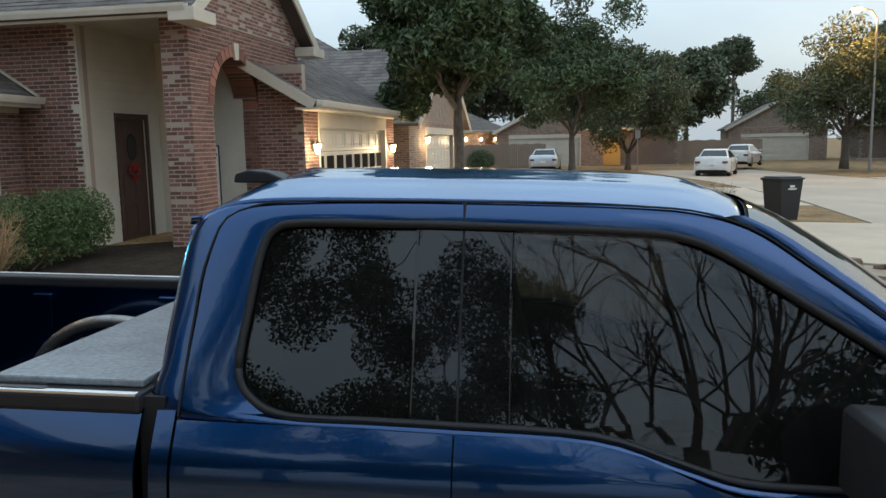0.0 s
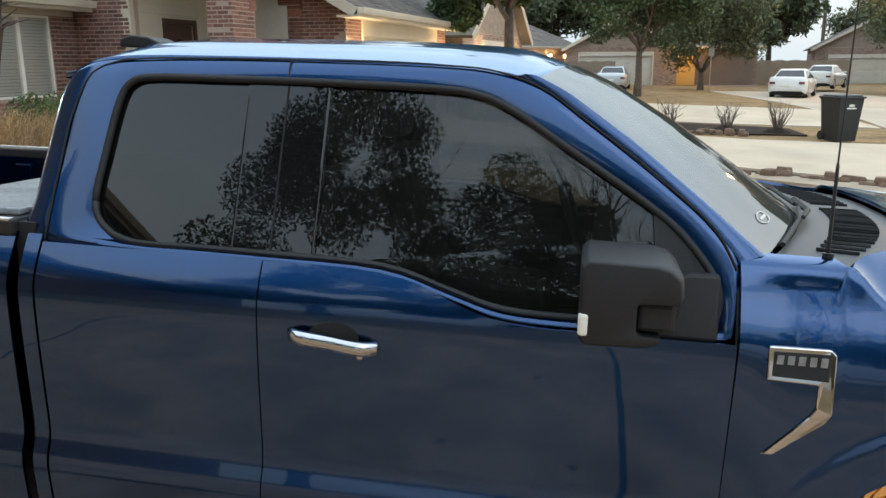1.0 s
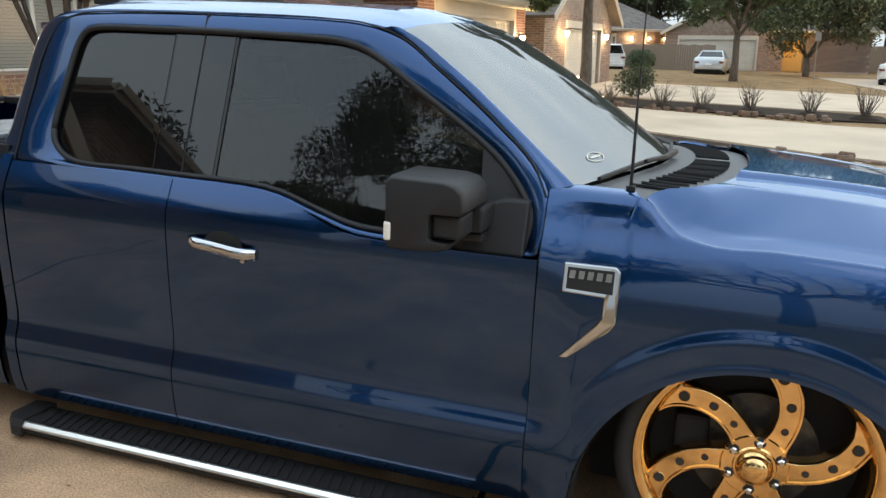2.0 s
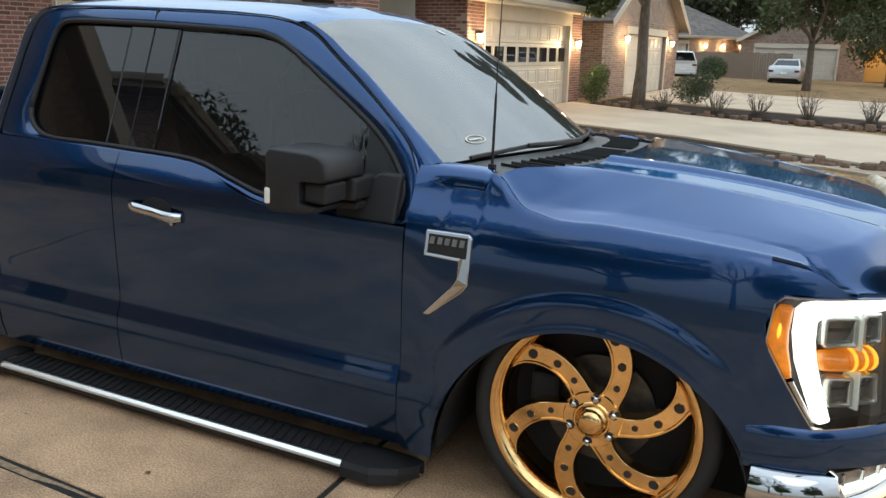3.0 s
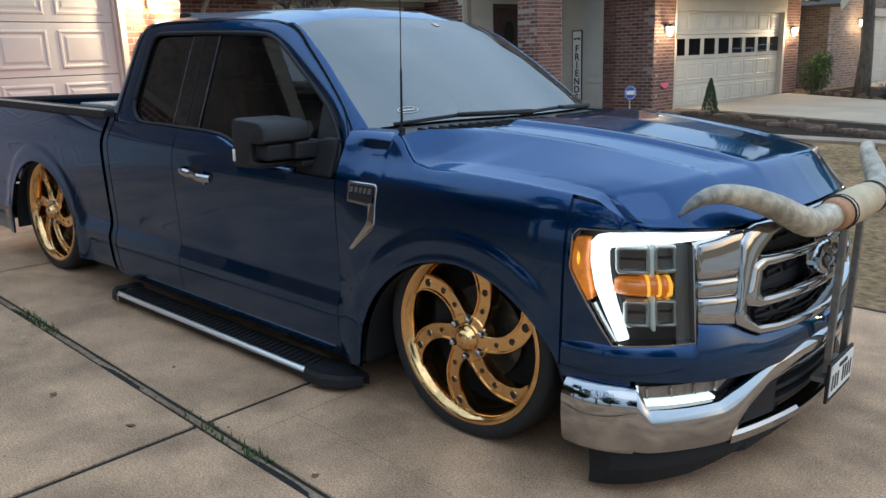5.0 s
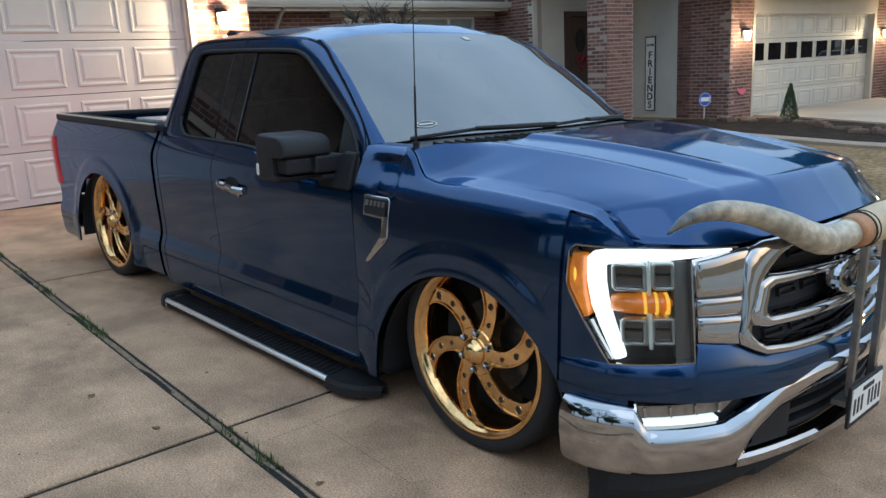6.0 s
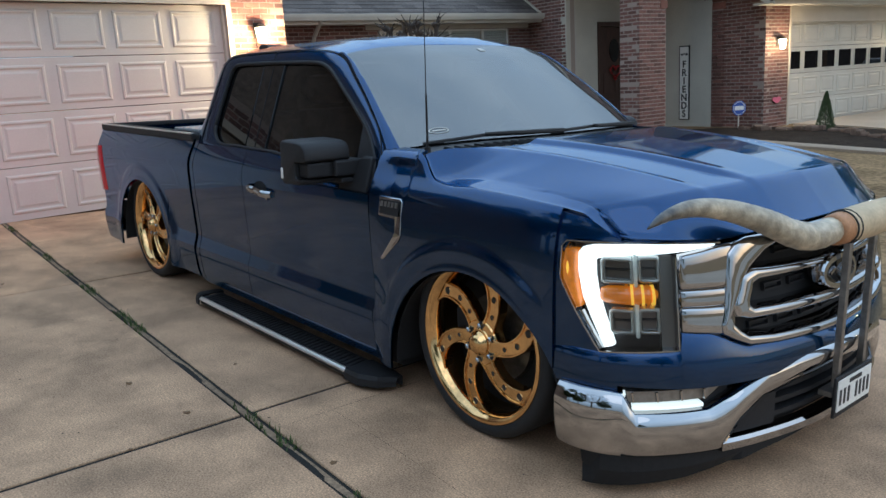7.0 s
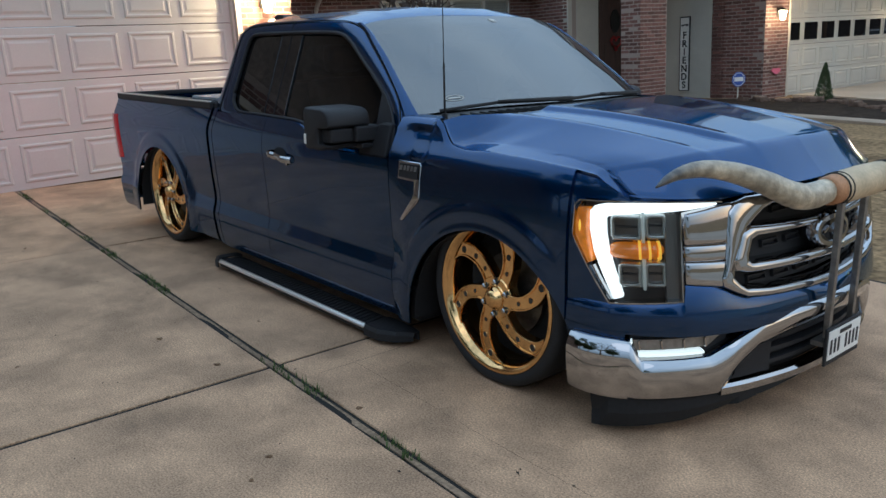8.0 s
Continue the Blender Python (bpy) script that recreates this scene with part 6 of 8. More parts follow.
def open_wall(parent, name, m, width, height, holes=(), depth=0.2, mat=None):
    """A wall slab on the plane x-z of m, inward +y, with rectangular openings (u0, v0, u1, v1)."""
    us = sorted({0, width} | {h[i] for h in holes for i in (0, 2)})
    vs = sorted({0, height} | {h[i] for h in holes for i in (1, 3)})
    bm = bmesh.new()
    for u0, u1 in zip(us, us[1:]):
        for v0, v1 in zip(vs, vs[1:]):
            c, d = (u0 + u1) / 2, (v0 + v1) / 2
            if not any(h[0] < c < h[2] and h[1] < d < h[3] for h in holes):
                box(bm, u0, 0.004, v0, u1, depth, v1, m)
    bmesh.ops.remove_doubles(bm, verts=bm.verts, dist=1e-4)
    return part(name, norm(bm), mat or MORTAR, parent)


# ---- own house: garage front behind the truck ----
OWN = pose(-7.17, -0.6, 0.20, 0, 0, 92.3)        # x along the wall towards +y, outward -y = towards the street
own = thing("own_house", "brick house front with a white double garage door", "house", OWN)
g0, g1 = -3.53, 2.10
open_wall(own, "wall", pose(-4.3, 0.0, 0), 7.25, 2.75, ((4.3 + g0, 0.0, 4.3 + g1, 2.34),), 0.3)
open_wall(own, "side_wall", pose(2.95, 0, 0, 0, 0, 90), 8.0, 3.30)
open_wall(own, "far_wall", pose(-4.3, 8.0, 0, 0, 0, -90), 8.0, 3.30)
GABLE = lambda u: 5.55 - 0.57 * abs(u + 0.7)
part("gable", prism([(-4.3, 2.75), (2.95, 2.75), (2.95, GABLE(2.95)), (-0.7, GABLE(-0.7)), (-4.3, GABLE(-4.3))], 0.004, 0.3, lambda u, v, d: Vector((u, d, v))), MORTARBROWN, own, "plain brown gable")
garage_door(own, pose(g0, 0.10, 0.01), g1 - g0, 4, 8, DOORWHITE, section=0.583, stile=0.06)
part("jamb", boxes((g1, -0.035, 0, g1 + 0.075, 0.12, 2.42), (g0 - 0.075, -0.035, 0, g0, 0.12, 2.42), (g0 - 0.075, -0.037, 2.34, g1 + 0.075, 0.12, 2.44)), TRIMWHITE, own, "cream garage door jamb", bevel=0.004)
for x in (g1 - 0.03, g0):
    part("door_stop", boxes((x, 0.02, 0, x + 0.03, 0.08, 2.34)), TRIMWHITE, own)
brick_face(own, pose(g1 + 0.075, 0, 0.0), 0.775, 2.70, single=lambda u, v: v > 0.6, seed=3)
brick_face(own, pose(-4.3, 0, 0.0), 4.3 + g0 - 0.075, 2.70, seed=4)
brick_face(own, pose(g0 - 0.075, 0, 2.445), g1 - g0 + 0.15, 0.28, seed=5)
brick_face(own, pose(2.95, 0, 0, 0, 0, 90), 8.0, 2.70, seed=6)
for u in (-5.7, 3.6):
    eave = GABLE(u) + 0.10
    shingle_roof(own, ((u, -0.45, eave), (u, 8.5, eave), (-0.7, 8.5, 5.65), (-0.7, -0.45, 5.65)), courses=30)
    run, lift = abs(u + 0.7), 5.65 - eave
    part("rake", boxes((0, -0.03, -0.22, math.hypot(run, lift), 0.0, -0.02)), TRIMWHITE, own, "cream rake board").matrix_local = pose(u, -0.45, eave, 0, -math.degrees(math.atan2(lift, run)), 0) if u < 0 else pose(u, -0.48, eave, 0, -math.degrees(math.atan2(lift, run)), 180)
number = thing("house_number_plaque", "cream stone house number plaque set in brick", "plaque", OWN @ pose(2.50, -0.012, 1.46))
part("plaque", boxes((-0.19, -0.03, -0.125, 0.19, 0.0, 0.125)), WHITE, number, bevel=0.01)
part("plaque_rim", boxes((-0.19, -0.04, 0.105, 0.19, -0.03, 0.125), (-0.19, -0.04, -0.125, 0.19, -0.03, -0.105), (-0.19, -0.04, -0.105, -0.17, -0.03, 0.105), (0.17, -0.04, -0.105, 0.19, -0.03, 0.105)), WHITE, number)
part("number_bars", boxes(*[(-0.13 + 0.056 * k, -0.034, -0.05, -0.13 + 0.056 * k + 0.03, -0.03, 0.045) for k in range(5)]), INK, number)
q = OWN @ Vector((2.52, -0.012, 2.02))
wall_lamp(q, 92.3, 200)

# ---- next house ----
NEXT = pose(-6.03, 12.57, 0.03, 0, 0, 85.1)      # x along the garage front, outward -y towards the street, +y into the house
nxt = thing("next_house", "red brick house with an arched porch and a cream double garage", "house", NEXT)


def arch_open(u, v):
    """Porch front: u from the column's outer edge; the opening has a round head."""
    if 0.78 < u < 2.70:
        return v < 2.54 or math.hypot(u - 1.74, v - 2.54) < 0.96
    return False


GW0, GW1 = 0.86, 6.36
open_wall(nxt, "garage_wall", pose(0, 0, 0), 7.3, 2.62, ((GW0, 0, GW1, 2.22),), 0.25)
garage_door(nxt, pose(GW0, 0.14, 0.02), GW1 - GW0, 4, 8, DOORCREAM, windows=2, section=0.55)
part("jamb", boxes((GW0 - 0.02, -0.02, 0, GW0 + 0.04, 0.16, 2.26), (GW1 - 0.10, -0.02, 0, GW1 + 0.02, 0.16, 2.26), (GW0, -0.022, 2.18, GW1, 0.16, 2.27)), TRIMWHITE, nxt, bevel=0.004)
part("header", boxes((GW0 - 0.02, -0.03, 2.27, GW1 + 0.02, 0.0, 2.62)), TRIMWHITE, nxt)
brick_face(nxt, pose(0, 0, 0), GW0 - 0.02, 2.6, seed=11)
brick_face(nxt, pose(GW1 + 0.02, 0, 0), 0.9, 2.6, seed=12)
open_wall(nxt, "garage_side_wall", pose(0, 2.2, 0, 0, 0, -90), 2.2, 3.4)
brick_face(nxt, pose(0, 1.0, 0, 0, 0, -90), 1.0, 3.3, seed=13)
# porch front with its arch
AP = pose(-2.68, 0.95, 0)
bm = bmesh.new()
cell = 0.06
for iu in range(int(5.0 / cell)):
    for iv in range(int(4.0 / cell)):
        u, v = (iu + 0.5) * cell, (iv + 0.5) * cell
        if not arch_open(u, v):
            box(bm, iu * cell, 0.006, iv * cell, (iu + 1) * cell, 0.50, (iv + 1) * cell, AP)
bmesh.ops.remove_doubles(bm, verts=bm.verts, dist=1e-4)
part("porch_wall", bm, MORTAR, nxt)
brick_face(nxt, AP, 5.0, 4.0, keep=lambda u, v: not arch_open(u, v), seed=14)
brick_face(nxt, pose(-2.68, 1.45, 0, 0, 0, -90), 0.50, 4.0, seed=15)
brick_face(nxt, pose(-0.02, 1.45, 0, 0, 0, -90), 0.49, 2.54, seed=19)
for k in range(19):
    a = math.pi * (k + 0.5) / 19
    c = AP @ Vector((1.74 + 1.03 * math.cos(a), -0.002, 2.54 + 1.03 * math.sin(a)))
    q = bmesh.new()
    box(q, -0.10, -0.01, -0.072, 0.10, 0.495, 0.072, pose(c.x, c.y, c.z, 0, -math.degrees(a), 0))
    part("arch_brick", q, BRICKPIECE, nxt)
part("keystone", prism([(-0.07, 3.42), (0.07, 3.42), (0.10, 3.72), (-0.10, 3.72)], 0.0, 0.04, lambda u, v, d: AP @ Vector((1.74 + u, -d - 0.01, v))), SIDING, nxt, "cream keystone")
# gable over the porch
bm = prism([(-0.3, 3.98), (5.3, 3.98), (2.5, 6.0)], 0.0, 0.2, lambda u, v, d: AP @ Vector((u, d, v)))
part("gable", bm, MORTAR, nxt)
brick_face(nxt, AP @ pose(0, 0, 4.0), 5.0, 1.9, keep=lambda u, v: v < 2.0 - abs(u - 2.5) * 0.72, seed=16)
shingle_roof(nxt, (AP @ Vector((-0.55, -0.35, 3.98)), AP @ Vector((-0.55, 9, 3.98)), AP @ Vector((2.5, 9, 6.12)), AP @ Vector((2.5, -0.35, 6.12))), courses=26)
shingle_roof(nxt, (AP @ Vector((5.55, -0.35, 3.98)), AP @ Vector((5.55, 9, 3.98)), AP @ Vector((2.5, 9, 6.12)), AP @ Vector((2.5, -0.35, 6.12))), courses=26)
gutter(nxt, AP @ Vector((-0.5, 9, 4.05)), AP @ Vector((-0.5, -0.30, 4.05)), (-1, 0, 0))
part("rake", boxes((0, -0.02, -0.2, 3.75, 0.02, 0.0)), TRIMWHITE, nxt, "cream rake board").matrix_local = AP @ pose(-0.55, -0.36, 3.97, 0, -35, 0)
part("rake", boxes((0, -0.02, -0.2, 3.75, 0.02, 0.0)), TRIMWHITE, nxt, "cream rake board").matrix_local = AP @ pose(5.55, -0.36, 3.97, 0, -145, 0) @ pose(0, 0, 0.2)
for lot in ((-0.6, -0.45, 3.80, 0.15, 0.0, 4.0), (4.85, -0.45, 3.80, 5.6, 0.0, 4.0)):
    part("eave_return", boxes(lot), TRIMWHITE, nxt, bevel=0.01).matrix_local = AP
# porch inside: siding, door
DW = pose(-2.5, 3.12, 0)
open_wall(nxt, "entry_wall", DW, 2.5, 4.0, ((1.02, 0.0, 1.94, 2.38),), 0.2, SIDING)
siding(nxt, DW, 2.5, 3.95, keep=lambda u, v: not (0.90 < u < 2.06 and v < 2.49))
siding(nxt, pose(-0.02, 3.12, 0, 0, 0, -90), 1.88, 3.95)
part("porch_ceiling", boxes((-2.7, 1.0, 3.95, 2.3, 3.3, 4.0)), SIDING, nxt)
part("porch_floor", boxes((-2.9, 0.9, -0.1, 0.0, 3.2, 0.03)), PALECONCRETE, nxt)
part("door_trim", boxes((0.92, -0.03, 0.0, 1.02, 0.02, 2.48), (1.94, -0.03, 0.0, 2.04, 0.02, 2.48), (1.02, -0.028, 2.38, 1.94, 0.02, 2.48)), DOORWOOD, nxt, bevel=0.004).matrix_local = DW
fd = part("front_door", boxes((1.025, 0.03, 0.005, 1.935, 0.08, 2.375)), DOORWOOD, nxt, "dark brown wooden front door", bevel=0.004)
fd.matrix_local = DW
for v0, v1 in ((0.2, 0.75), (0.9, 1.35)):
    part("door_panel", boxes((1.12, 0.018, v0, 1.44, 0.032, v1), (1.52, 0.018, v0, 1.84, 0.032, v1)), DOORWOOD, fd, bevel=0.01)
part("door_light", prism([(1.48 + 0.16 * math.cos(a), 1.85 + 0.26 * math.sin(a)) for a in np.linspace(0, math.tau, 25)[:-1]], 0.0, 0.012, lambda u, v, d: Vector((u, 0.032 - d, v))), GLOSSBLACK, fd, "oval door glass")
part("corner_board", boxes((-0.06, -0.03, 0, 0.07, 0.0, 3.98)), SIDING, nxt, bevel=0.004).matrix_local = DW
brick_face(nxt, pose(-2.5, 10.0, 0, 0, 0, -90), 6.9, 4.0, seed=17)
open_wall(nxt, "main_side_wall", pose(-2.5, 10.0, 0, 0, 0, -90), 6.9, 4.0)
wreath = thing("door_wreath", "red heart-shaped wreath on the brown front door", "wreath", NEXT @ DW @ pose(1.48, 0.0, 1.38))
bm = bmesh.new()
rnd = random.Random(8)
for k in range(240):
    t = rnd.uniform(0, math.tau)
    x, z = 0.011 * 16 * math.sin(t) ** 3, 0.011 * (13 * math.cos(t) - 5 * math.cos(2 * t) - 2 * math.cos(3 * t) - math.cos(4 * t))
    c = Vector((x * 0.9 + rnd.gauss(0, 0.012), 0.005 + rnd.uniform(-0.03, 0.0), z * 0.9 + rnd.gauss(0, 0.012)))
    d = Vector((rnd.gauss(0, 1), rnd.gauss(0, 1), rnd.gauss(0, 1))).normalized() * 0.022
    e = d.orthogonal() * 0.6
    bm.faces.new([bm.verts.new(p) for p in (c - d, c + e, c + d, c - e)])
part("wreath_leaves", bm, REDWREATH, wreath)
sign = thing("porch_sign", "tall white porch sign reading FRIENDS in black", "sign", NEXT @ pose(-0.03, 1.95, 0.22, 0, 0, -90))
part("sign_board", boxes((-0.125, -0.03, 0, 0.125, -0.005, 1.62)), WHITE, sign, bevel=0.004)
part("sign_border", boxes((-0.135, -0.034, 0, -0.118, -0.003, 1.63), (0.118, -0.034, 0, 0.135, -0.003, 1.63), (-0.118, -0.034, 1.605, 0.118, -0.003, 1.63), (-0.118, -0.034, 0, 0.118, -0.003, 0.018)), INK, sign)
for k, ch in enumerate("FRIENDS"):
    lettering("letter", ch, 0.215, pose(0, -0.032, 1.22 - k * 0.182, 90, 0, 0), INK, sign)
part("script_bars", boxes((-0.09, -0.033, 1.42, -0.03, -0.03, 1.46), (-0.02, -0.033, 1.44, 0.02, -0.03, 1.47), (0.03, -0.033, 1.42, 0.09, -0.03, 1.47)), INK, sign)
# garage roof
shingle_roof(nxt, ((-0.45, -0.45, 2.64), (7.75, -0.45, 2.64), (7.75, 3.0, 4.65), (-0.45, 3.0, 4.65)))
shingle_roof(nxt, ((-0.45, 6.6, 2.64), (7.75, 6.6, 2.64), (7.75, 3.0, 4.66), (-0.45, 3.0, 4.66)))
part("roof_end", prism([(-0.40, 2.58), (6.5, 2.58), (3.0, 4.60)], 0.0, 0.15, lambda y, z, d: Vector((7.25 - d, y, z))), SIDING, nxt)
part("rake", boxes((0, -0.012, -0.20, 4.1, 0.012, 0.0)), TRIMWHITE, nxt, "cream rake board").matrix_local = pose(-0.47, -0.45, 2.66, 0, 0, 90) @ pose(0, 0, 0, 0, -30.2, 0)
gutter(nxt, (-0.45, -0.45, 2.66), (7.75, -0.45, 2.66), (0, -1, 0))
part("soffit", boxes((-0.45, -0.44, 2.50, 7.75, 0.0, 2.54)), TRIMWHITE, nxt)
for p in ((2.6, 1.4, 3.78), (5.0, 1.9, 4.08)):
    part("roof_vent", boxes((-0.16, -0.13, 0, 0.16, 0.13, 0.11)), TRIMWHITE, nxt, "pale roof vent", bevel=0.02).matrix_local = pose(*p, 28, 0, 0)
# low room with its roof and windows
LW = pose(-9.0, 4.35, 0)
WINS = [(2.55, 1.10, 3.35, 2.44), (3.42, 1.10, 4.22, 2.44), (4.29, 1.10, 5.09, 2.44), (5.16, 1.10, 5.80, 2.44)]
open_wall(nxt, "room_wall", LW, 6.5, 2.7, ((2.5, 1.06, 5.85, 2.46),), 0.2)
brick_face(nxt, LW, 6.5, 2.62, keep=lambda u, v: not (2.46 < u < 5.89 and 1.04 < v < 2.48), seed=18)
for u0, v0, u1, v1 in WINS:
    w = part("window", boxes((u0 - 0.035, -0.02, v0 - 0.04, u0, 0.06, v1 + 0.02), (u1, -0.02, v0 - 0.04, u1 + 0.035, 0.06, v1 + 0.02), (u0, -0.018, v1 - 0.02, u1, 0.06, v1 + 0.02), (u0, -0.018, v0 - 0.04, u1, 0.06, v0)), WHITE, nxt, "white-framed window with blinds")
    w.matrix_local = LW
    part("pane", sheet([Vector(p) for p in ((u0, 0.02, v0), (u1, 0.02, v0), (u1, 0.02, v1), (u0, 0.02, v1))], (0, -1, 0)), HOUSEGLASS, w).visible_shadow = False
    for z in np.arange(v0 + 0.01, v1 - 0.03, 0.055):
        part("blind_slat", boxes((u0, 0.034, z, u1, 0.042, z + 0.051)), BLIND, w)
part("frieze", boxes((2.2, -0.022, 2.47, 6.45, 0.0, 2.60)), TRIMWHITE, nxt, "cream frieze board").matrix_local = LW
# added near-black sheet stands for the unlit room behind the blinds
part("room_dark", boxes((2.5, 0.12, 1.0, 5.9, 0.16, 2.5)), DARK, nxt).matrix_local = LW
shingle_roof(nxt, ((-9.4, 3.92, 2.70), (-2.52, 3.92, 2.70), (-2.52, 8.5, 5.7), (-9.4, 8.5, 5.7)))
part("flashing", boxes((0, -0.14, 0.015, 3.4, 0.02, 0.04)), TRIMWHITE, nxt, "pale metal roof flashing").matrix_local = pose(-2.54, 3.95, 2.74, 0, 0, 90) @ pose(0, 0, 0, 0, -33.2, 0)
gutter(nxt, (-9.4, 3.92, 2.72), (-2.52, 3.92, 2.72), (0, -1, 0))
part("soffit", boxes((-9.4, 3.92, 2.56, -2.55, 4.4, 2.60)), TRIMWHITE, nxt)
part("downspout", tube([(-8.0, 3.86, 2.62), (-8.0, 4.2, 2.35), (-8.0, 4.28, 2.2), (-8.0, 4.28, 0.1)], 0.04, 8), TRIMWHITE, nxt)
wall_lamp(NEXT @ Vector((0.42, -0.012, 1.80)), 85.1, 60)
wall_lamp(NEXT @ Vector((6.72, -0.012, 1.74)), 85.1, 80)
plaque = thing("pink_plaque", "small pink plaque on the brick pillar", "plaque", NEXT @ pose(0.42, -0.02, 0.62))
part("plaque_face", prism([(0.15 * math.cos(a), 0.06 * math.sin(a) * (1 + 0.25 * math.sin(3 * a))) for a in np.linspace(0, math.tau, 25)[:-1]], 0.0, 0.02, lambda u, v, d: Vector((u, -d, v))), PINK, plaque)
yard = thing("yard_sign", "blue octagonal security sign on a thin stake", "yard sign", pose(-6.34, 12.15, 0.0, 0, 0, 60))
part("stake", boxes((-0.012, -0.01, -0.05, 0.012, 0.01, 0.45)), TRIMWHITE, yard)
part("sign_face", prism([(0.16 * math.cos(a + 0.393), 0.53 + 0.16 * math.sin(a + 0.393)) for a in np.arange(8) * math.tau / 8], 0.012, 0.024, lambda u, v, d: Vector((u, -d, v))), BLUESIGN, yard)
part("sign_stripe", boxes((-0.10, -0.028, 0.49, 0.10, -0.024, 0.575)), WHITE, yard)
part("sign_ring", rail(bmesh.new(), [(0.135 * math.cos(a + 0.393), 0.53 + 0.135 * math.sin(a + 0.393)) for a in np.arange(8) * math.tau / 8], 0.012, 0.022, 0.027, surf=lambda u, v, d: Vector((u, -d, v)), closed=True), WHITE, yard)


# ---- further houses ----
def far_house(m, width, depth, eave, rise, door=None, lamps=(), wall=None, garage=DOORCREAM, label="brick house", seed=30, brick=BRICKGREY):
    """A simple house; front on the plane x-z, outward -y; door: (u0, u1) of the garage."""
    h = thing("house", label, "house", m)
    open_wall(h, "wall", pose(0, 0, -0.3), width, eave + 0.3, ((door[0], 0, door[1], 2.45),) if door else (), 0.25, wall or MORTAR)
    open_wall(h, "wall", pose(0, depth, -0.3, 0, 0, -90), depth, eave + 0.3, (), 0.25, wall or MORTAR)
    open_wall(h, "wall", pose(width, 0, -0.3, 0, 0, 90), depth, eave + 0.3, (), 0.25, wall or MORTAR)
    if door:
        garage_door(h, pose(door[0], 0.15, 0.0), door[1] - door[0], 4, 8, garage)
        part("jamb", boxes((door[0] - 0.12, -0.03, 0, door[0], 0.15, 2.27), (door[1], -0.03, 0, door[1] + 0.12, 0.15, 2.27), (door[0] - 0.12, -0.028, 2.15, door[1] + 0.12, 0.15, 2.4)), TRIMWHITE, h)
        brick_face(h, pose(0, 0, 0), width, eave, keep=lambda u, v: not (door[0] - 0.12 < u < door[1] + 0.12 and v < 2.4), seed=seed, mat=brick)
    else:
        brick_face(h, pose(0, 0, 0), width, eave, seed=seed, mat=brick)
    brick_face(h, pose(0, depth, 0, 0, 0, -90), depth, eave, seed=seed + 1, mat=brick)
    return h


def hip(h, width, depth, eave, rise, courses=22):
    o = 0.45
    a, b, c, d = (-o, -o, eave), (width + o, -o, eave), (width + o, depth + o, eave), (-o, depth + o, eave)
    r0, r1 = (min(width, depth) / 2, depth / 2, eave + rise), (width - min(width, depth) / 2, depth / 2, eave + rise)
    shingle_roof(h, (a, b, r1, r0), courses=courses)
    shingle_roof(h, (d, a, r0, r0), courses=courses)
    shingle_roof(h, (b, c, r1, r1), courses=courses)
    gutter(h, a, b, (0, -1, 0))
    gutter(h, d, a, (-1, 0, 0))


def gable_roof(h, width, depth, eave, rise):
    o = 0.4
    shingle_roof(h, ((-o, -o, eave - 0.15), (-o, depth, eave - 0.15), (width / 2, depth, eave + rise), (width / 2, -o, eave + rise)), courses=22)
    shingle_roof(h, ((width + o, -o, eave - 0.15), (width + o, depth, eave - 0.15), (width / 2, depth, eave + rise), (width / 2, -o, eave + rise)), courses=22)
    part("gable", prism([(0, eave), (width, eave), (width / 2, eave + rise - 0.15)], 0.0, 0.2, lambda u, v, d: Vector((u, d, v))), MORTARBROWN, h)
    n = math.degrees(math.atan2(rise + 0.15, width / 2 + o))
    L = math.hypot(rise + 0.15, width / 2 + o)
    part("rake", boxes((0, -0.03, -0.22, L, 0.0, 0.0)), TRIMWHITE, h).matrix_local = pose(-o, -o, eave - 0.13, 0, -n, 0)
    part("rake", boxes((0, 0.0, -0.22, L, 0.03, 0.0)), TRIMWHITE, h).matrix_local = pose(width + o, -o, eave - 0.13, 0, -n, 180)


h2 = far_house(pose(-5.25, 21.9, 0.0, 0, 0, 85.1), 10.2, 9.0, 2.6, 2.6, (2.7, 8.1), label="brown brick house with a lit cream garage", seed=40)
gable_roof(h2, 10.2, 9.0, 2.6, 2.8)
# the taller roof behind, hipped towards the street
BACK = pose(-5.25, 21.9, 0.0, 0, 0, 85.1).inverted()
for corners in (((-16.0, 25.8, 4.1), (-6.5, 25.8, 4.1), (-10.95, 30.2, 6.7), (-16.0, 30.2, 6.7)), ((-6.5, 25.8, 4.1), (-6.5, 34.0, 4.1), (-10.95, 30.2, 6.7), (-10.95, 30.2, 6.7))):
    shingle_roof(h2, [BACK @ Vector(p) for p in corners], courses=20)
wall_lamp((-5.06 + 0.05, 24.0, 2.0), 85.1, 70), wall_lamp((-4.52 + 0.03, 30.6, 1.95), 85.1, 70)
h3 = far_house(pose(-9.5, 50.0, 0.0, 0, 0, 60), 13.0, 9.0, 2.7, 2.8, (0.6, 5.4), label="brown brick house with three lit wall lamps", seed=44)
hip(h3, 13.0, 9.0, 2.7, 2.8)
M3 = pose(-9.5, 50.0, 0.0, 0, 0, 60)
for u in (7.2, 9.3, 11.4):
    wall_lamp(M3 @ Vector((u, -0.012, 2.1)), 60, 80)
h4 = far_house(pose(-3.5, 57.0, -0.1, 0, 0, 4), 8.0, 10.0, 2.75, 2.2, (1.0, 6.2), label="house with a white garage and a gabled roof", garage=DOORWHITE, seed=48)
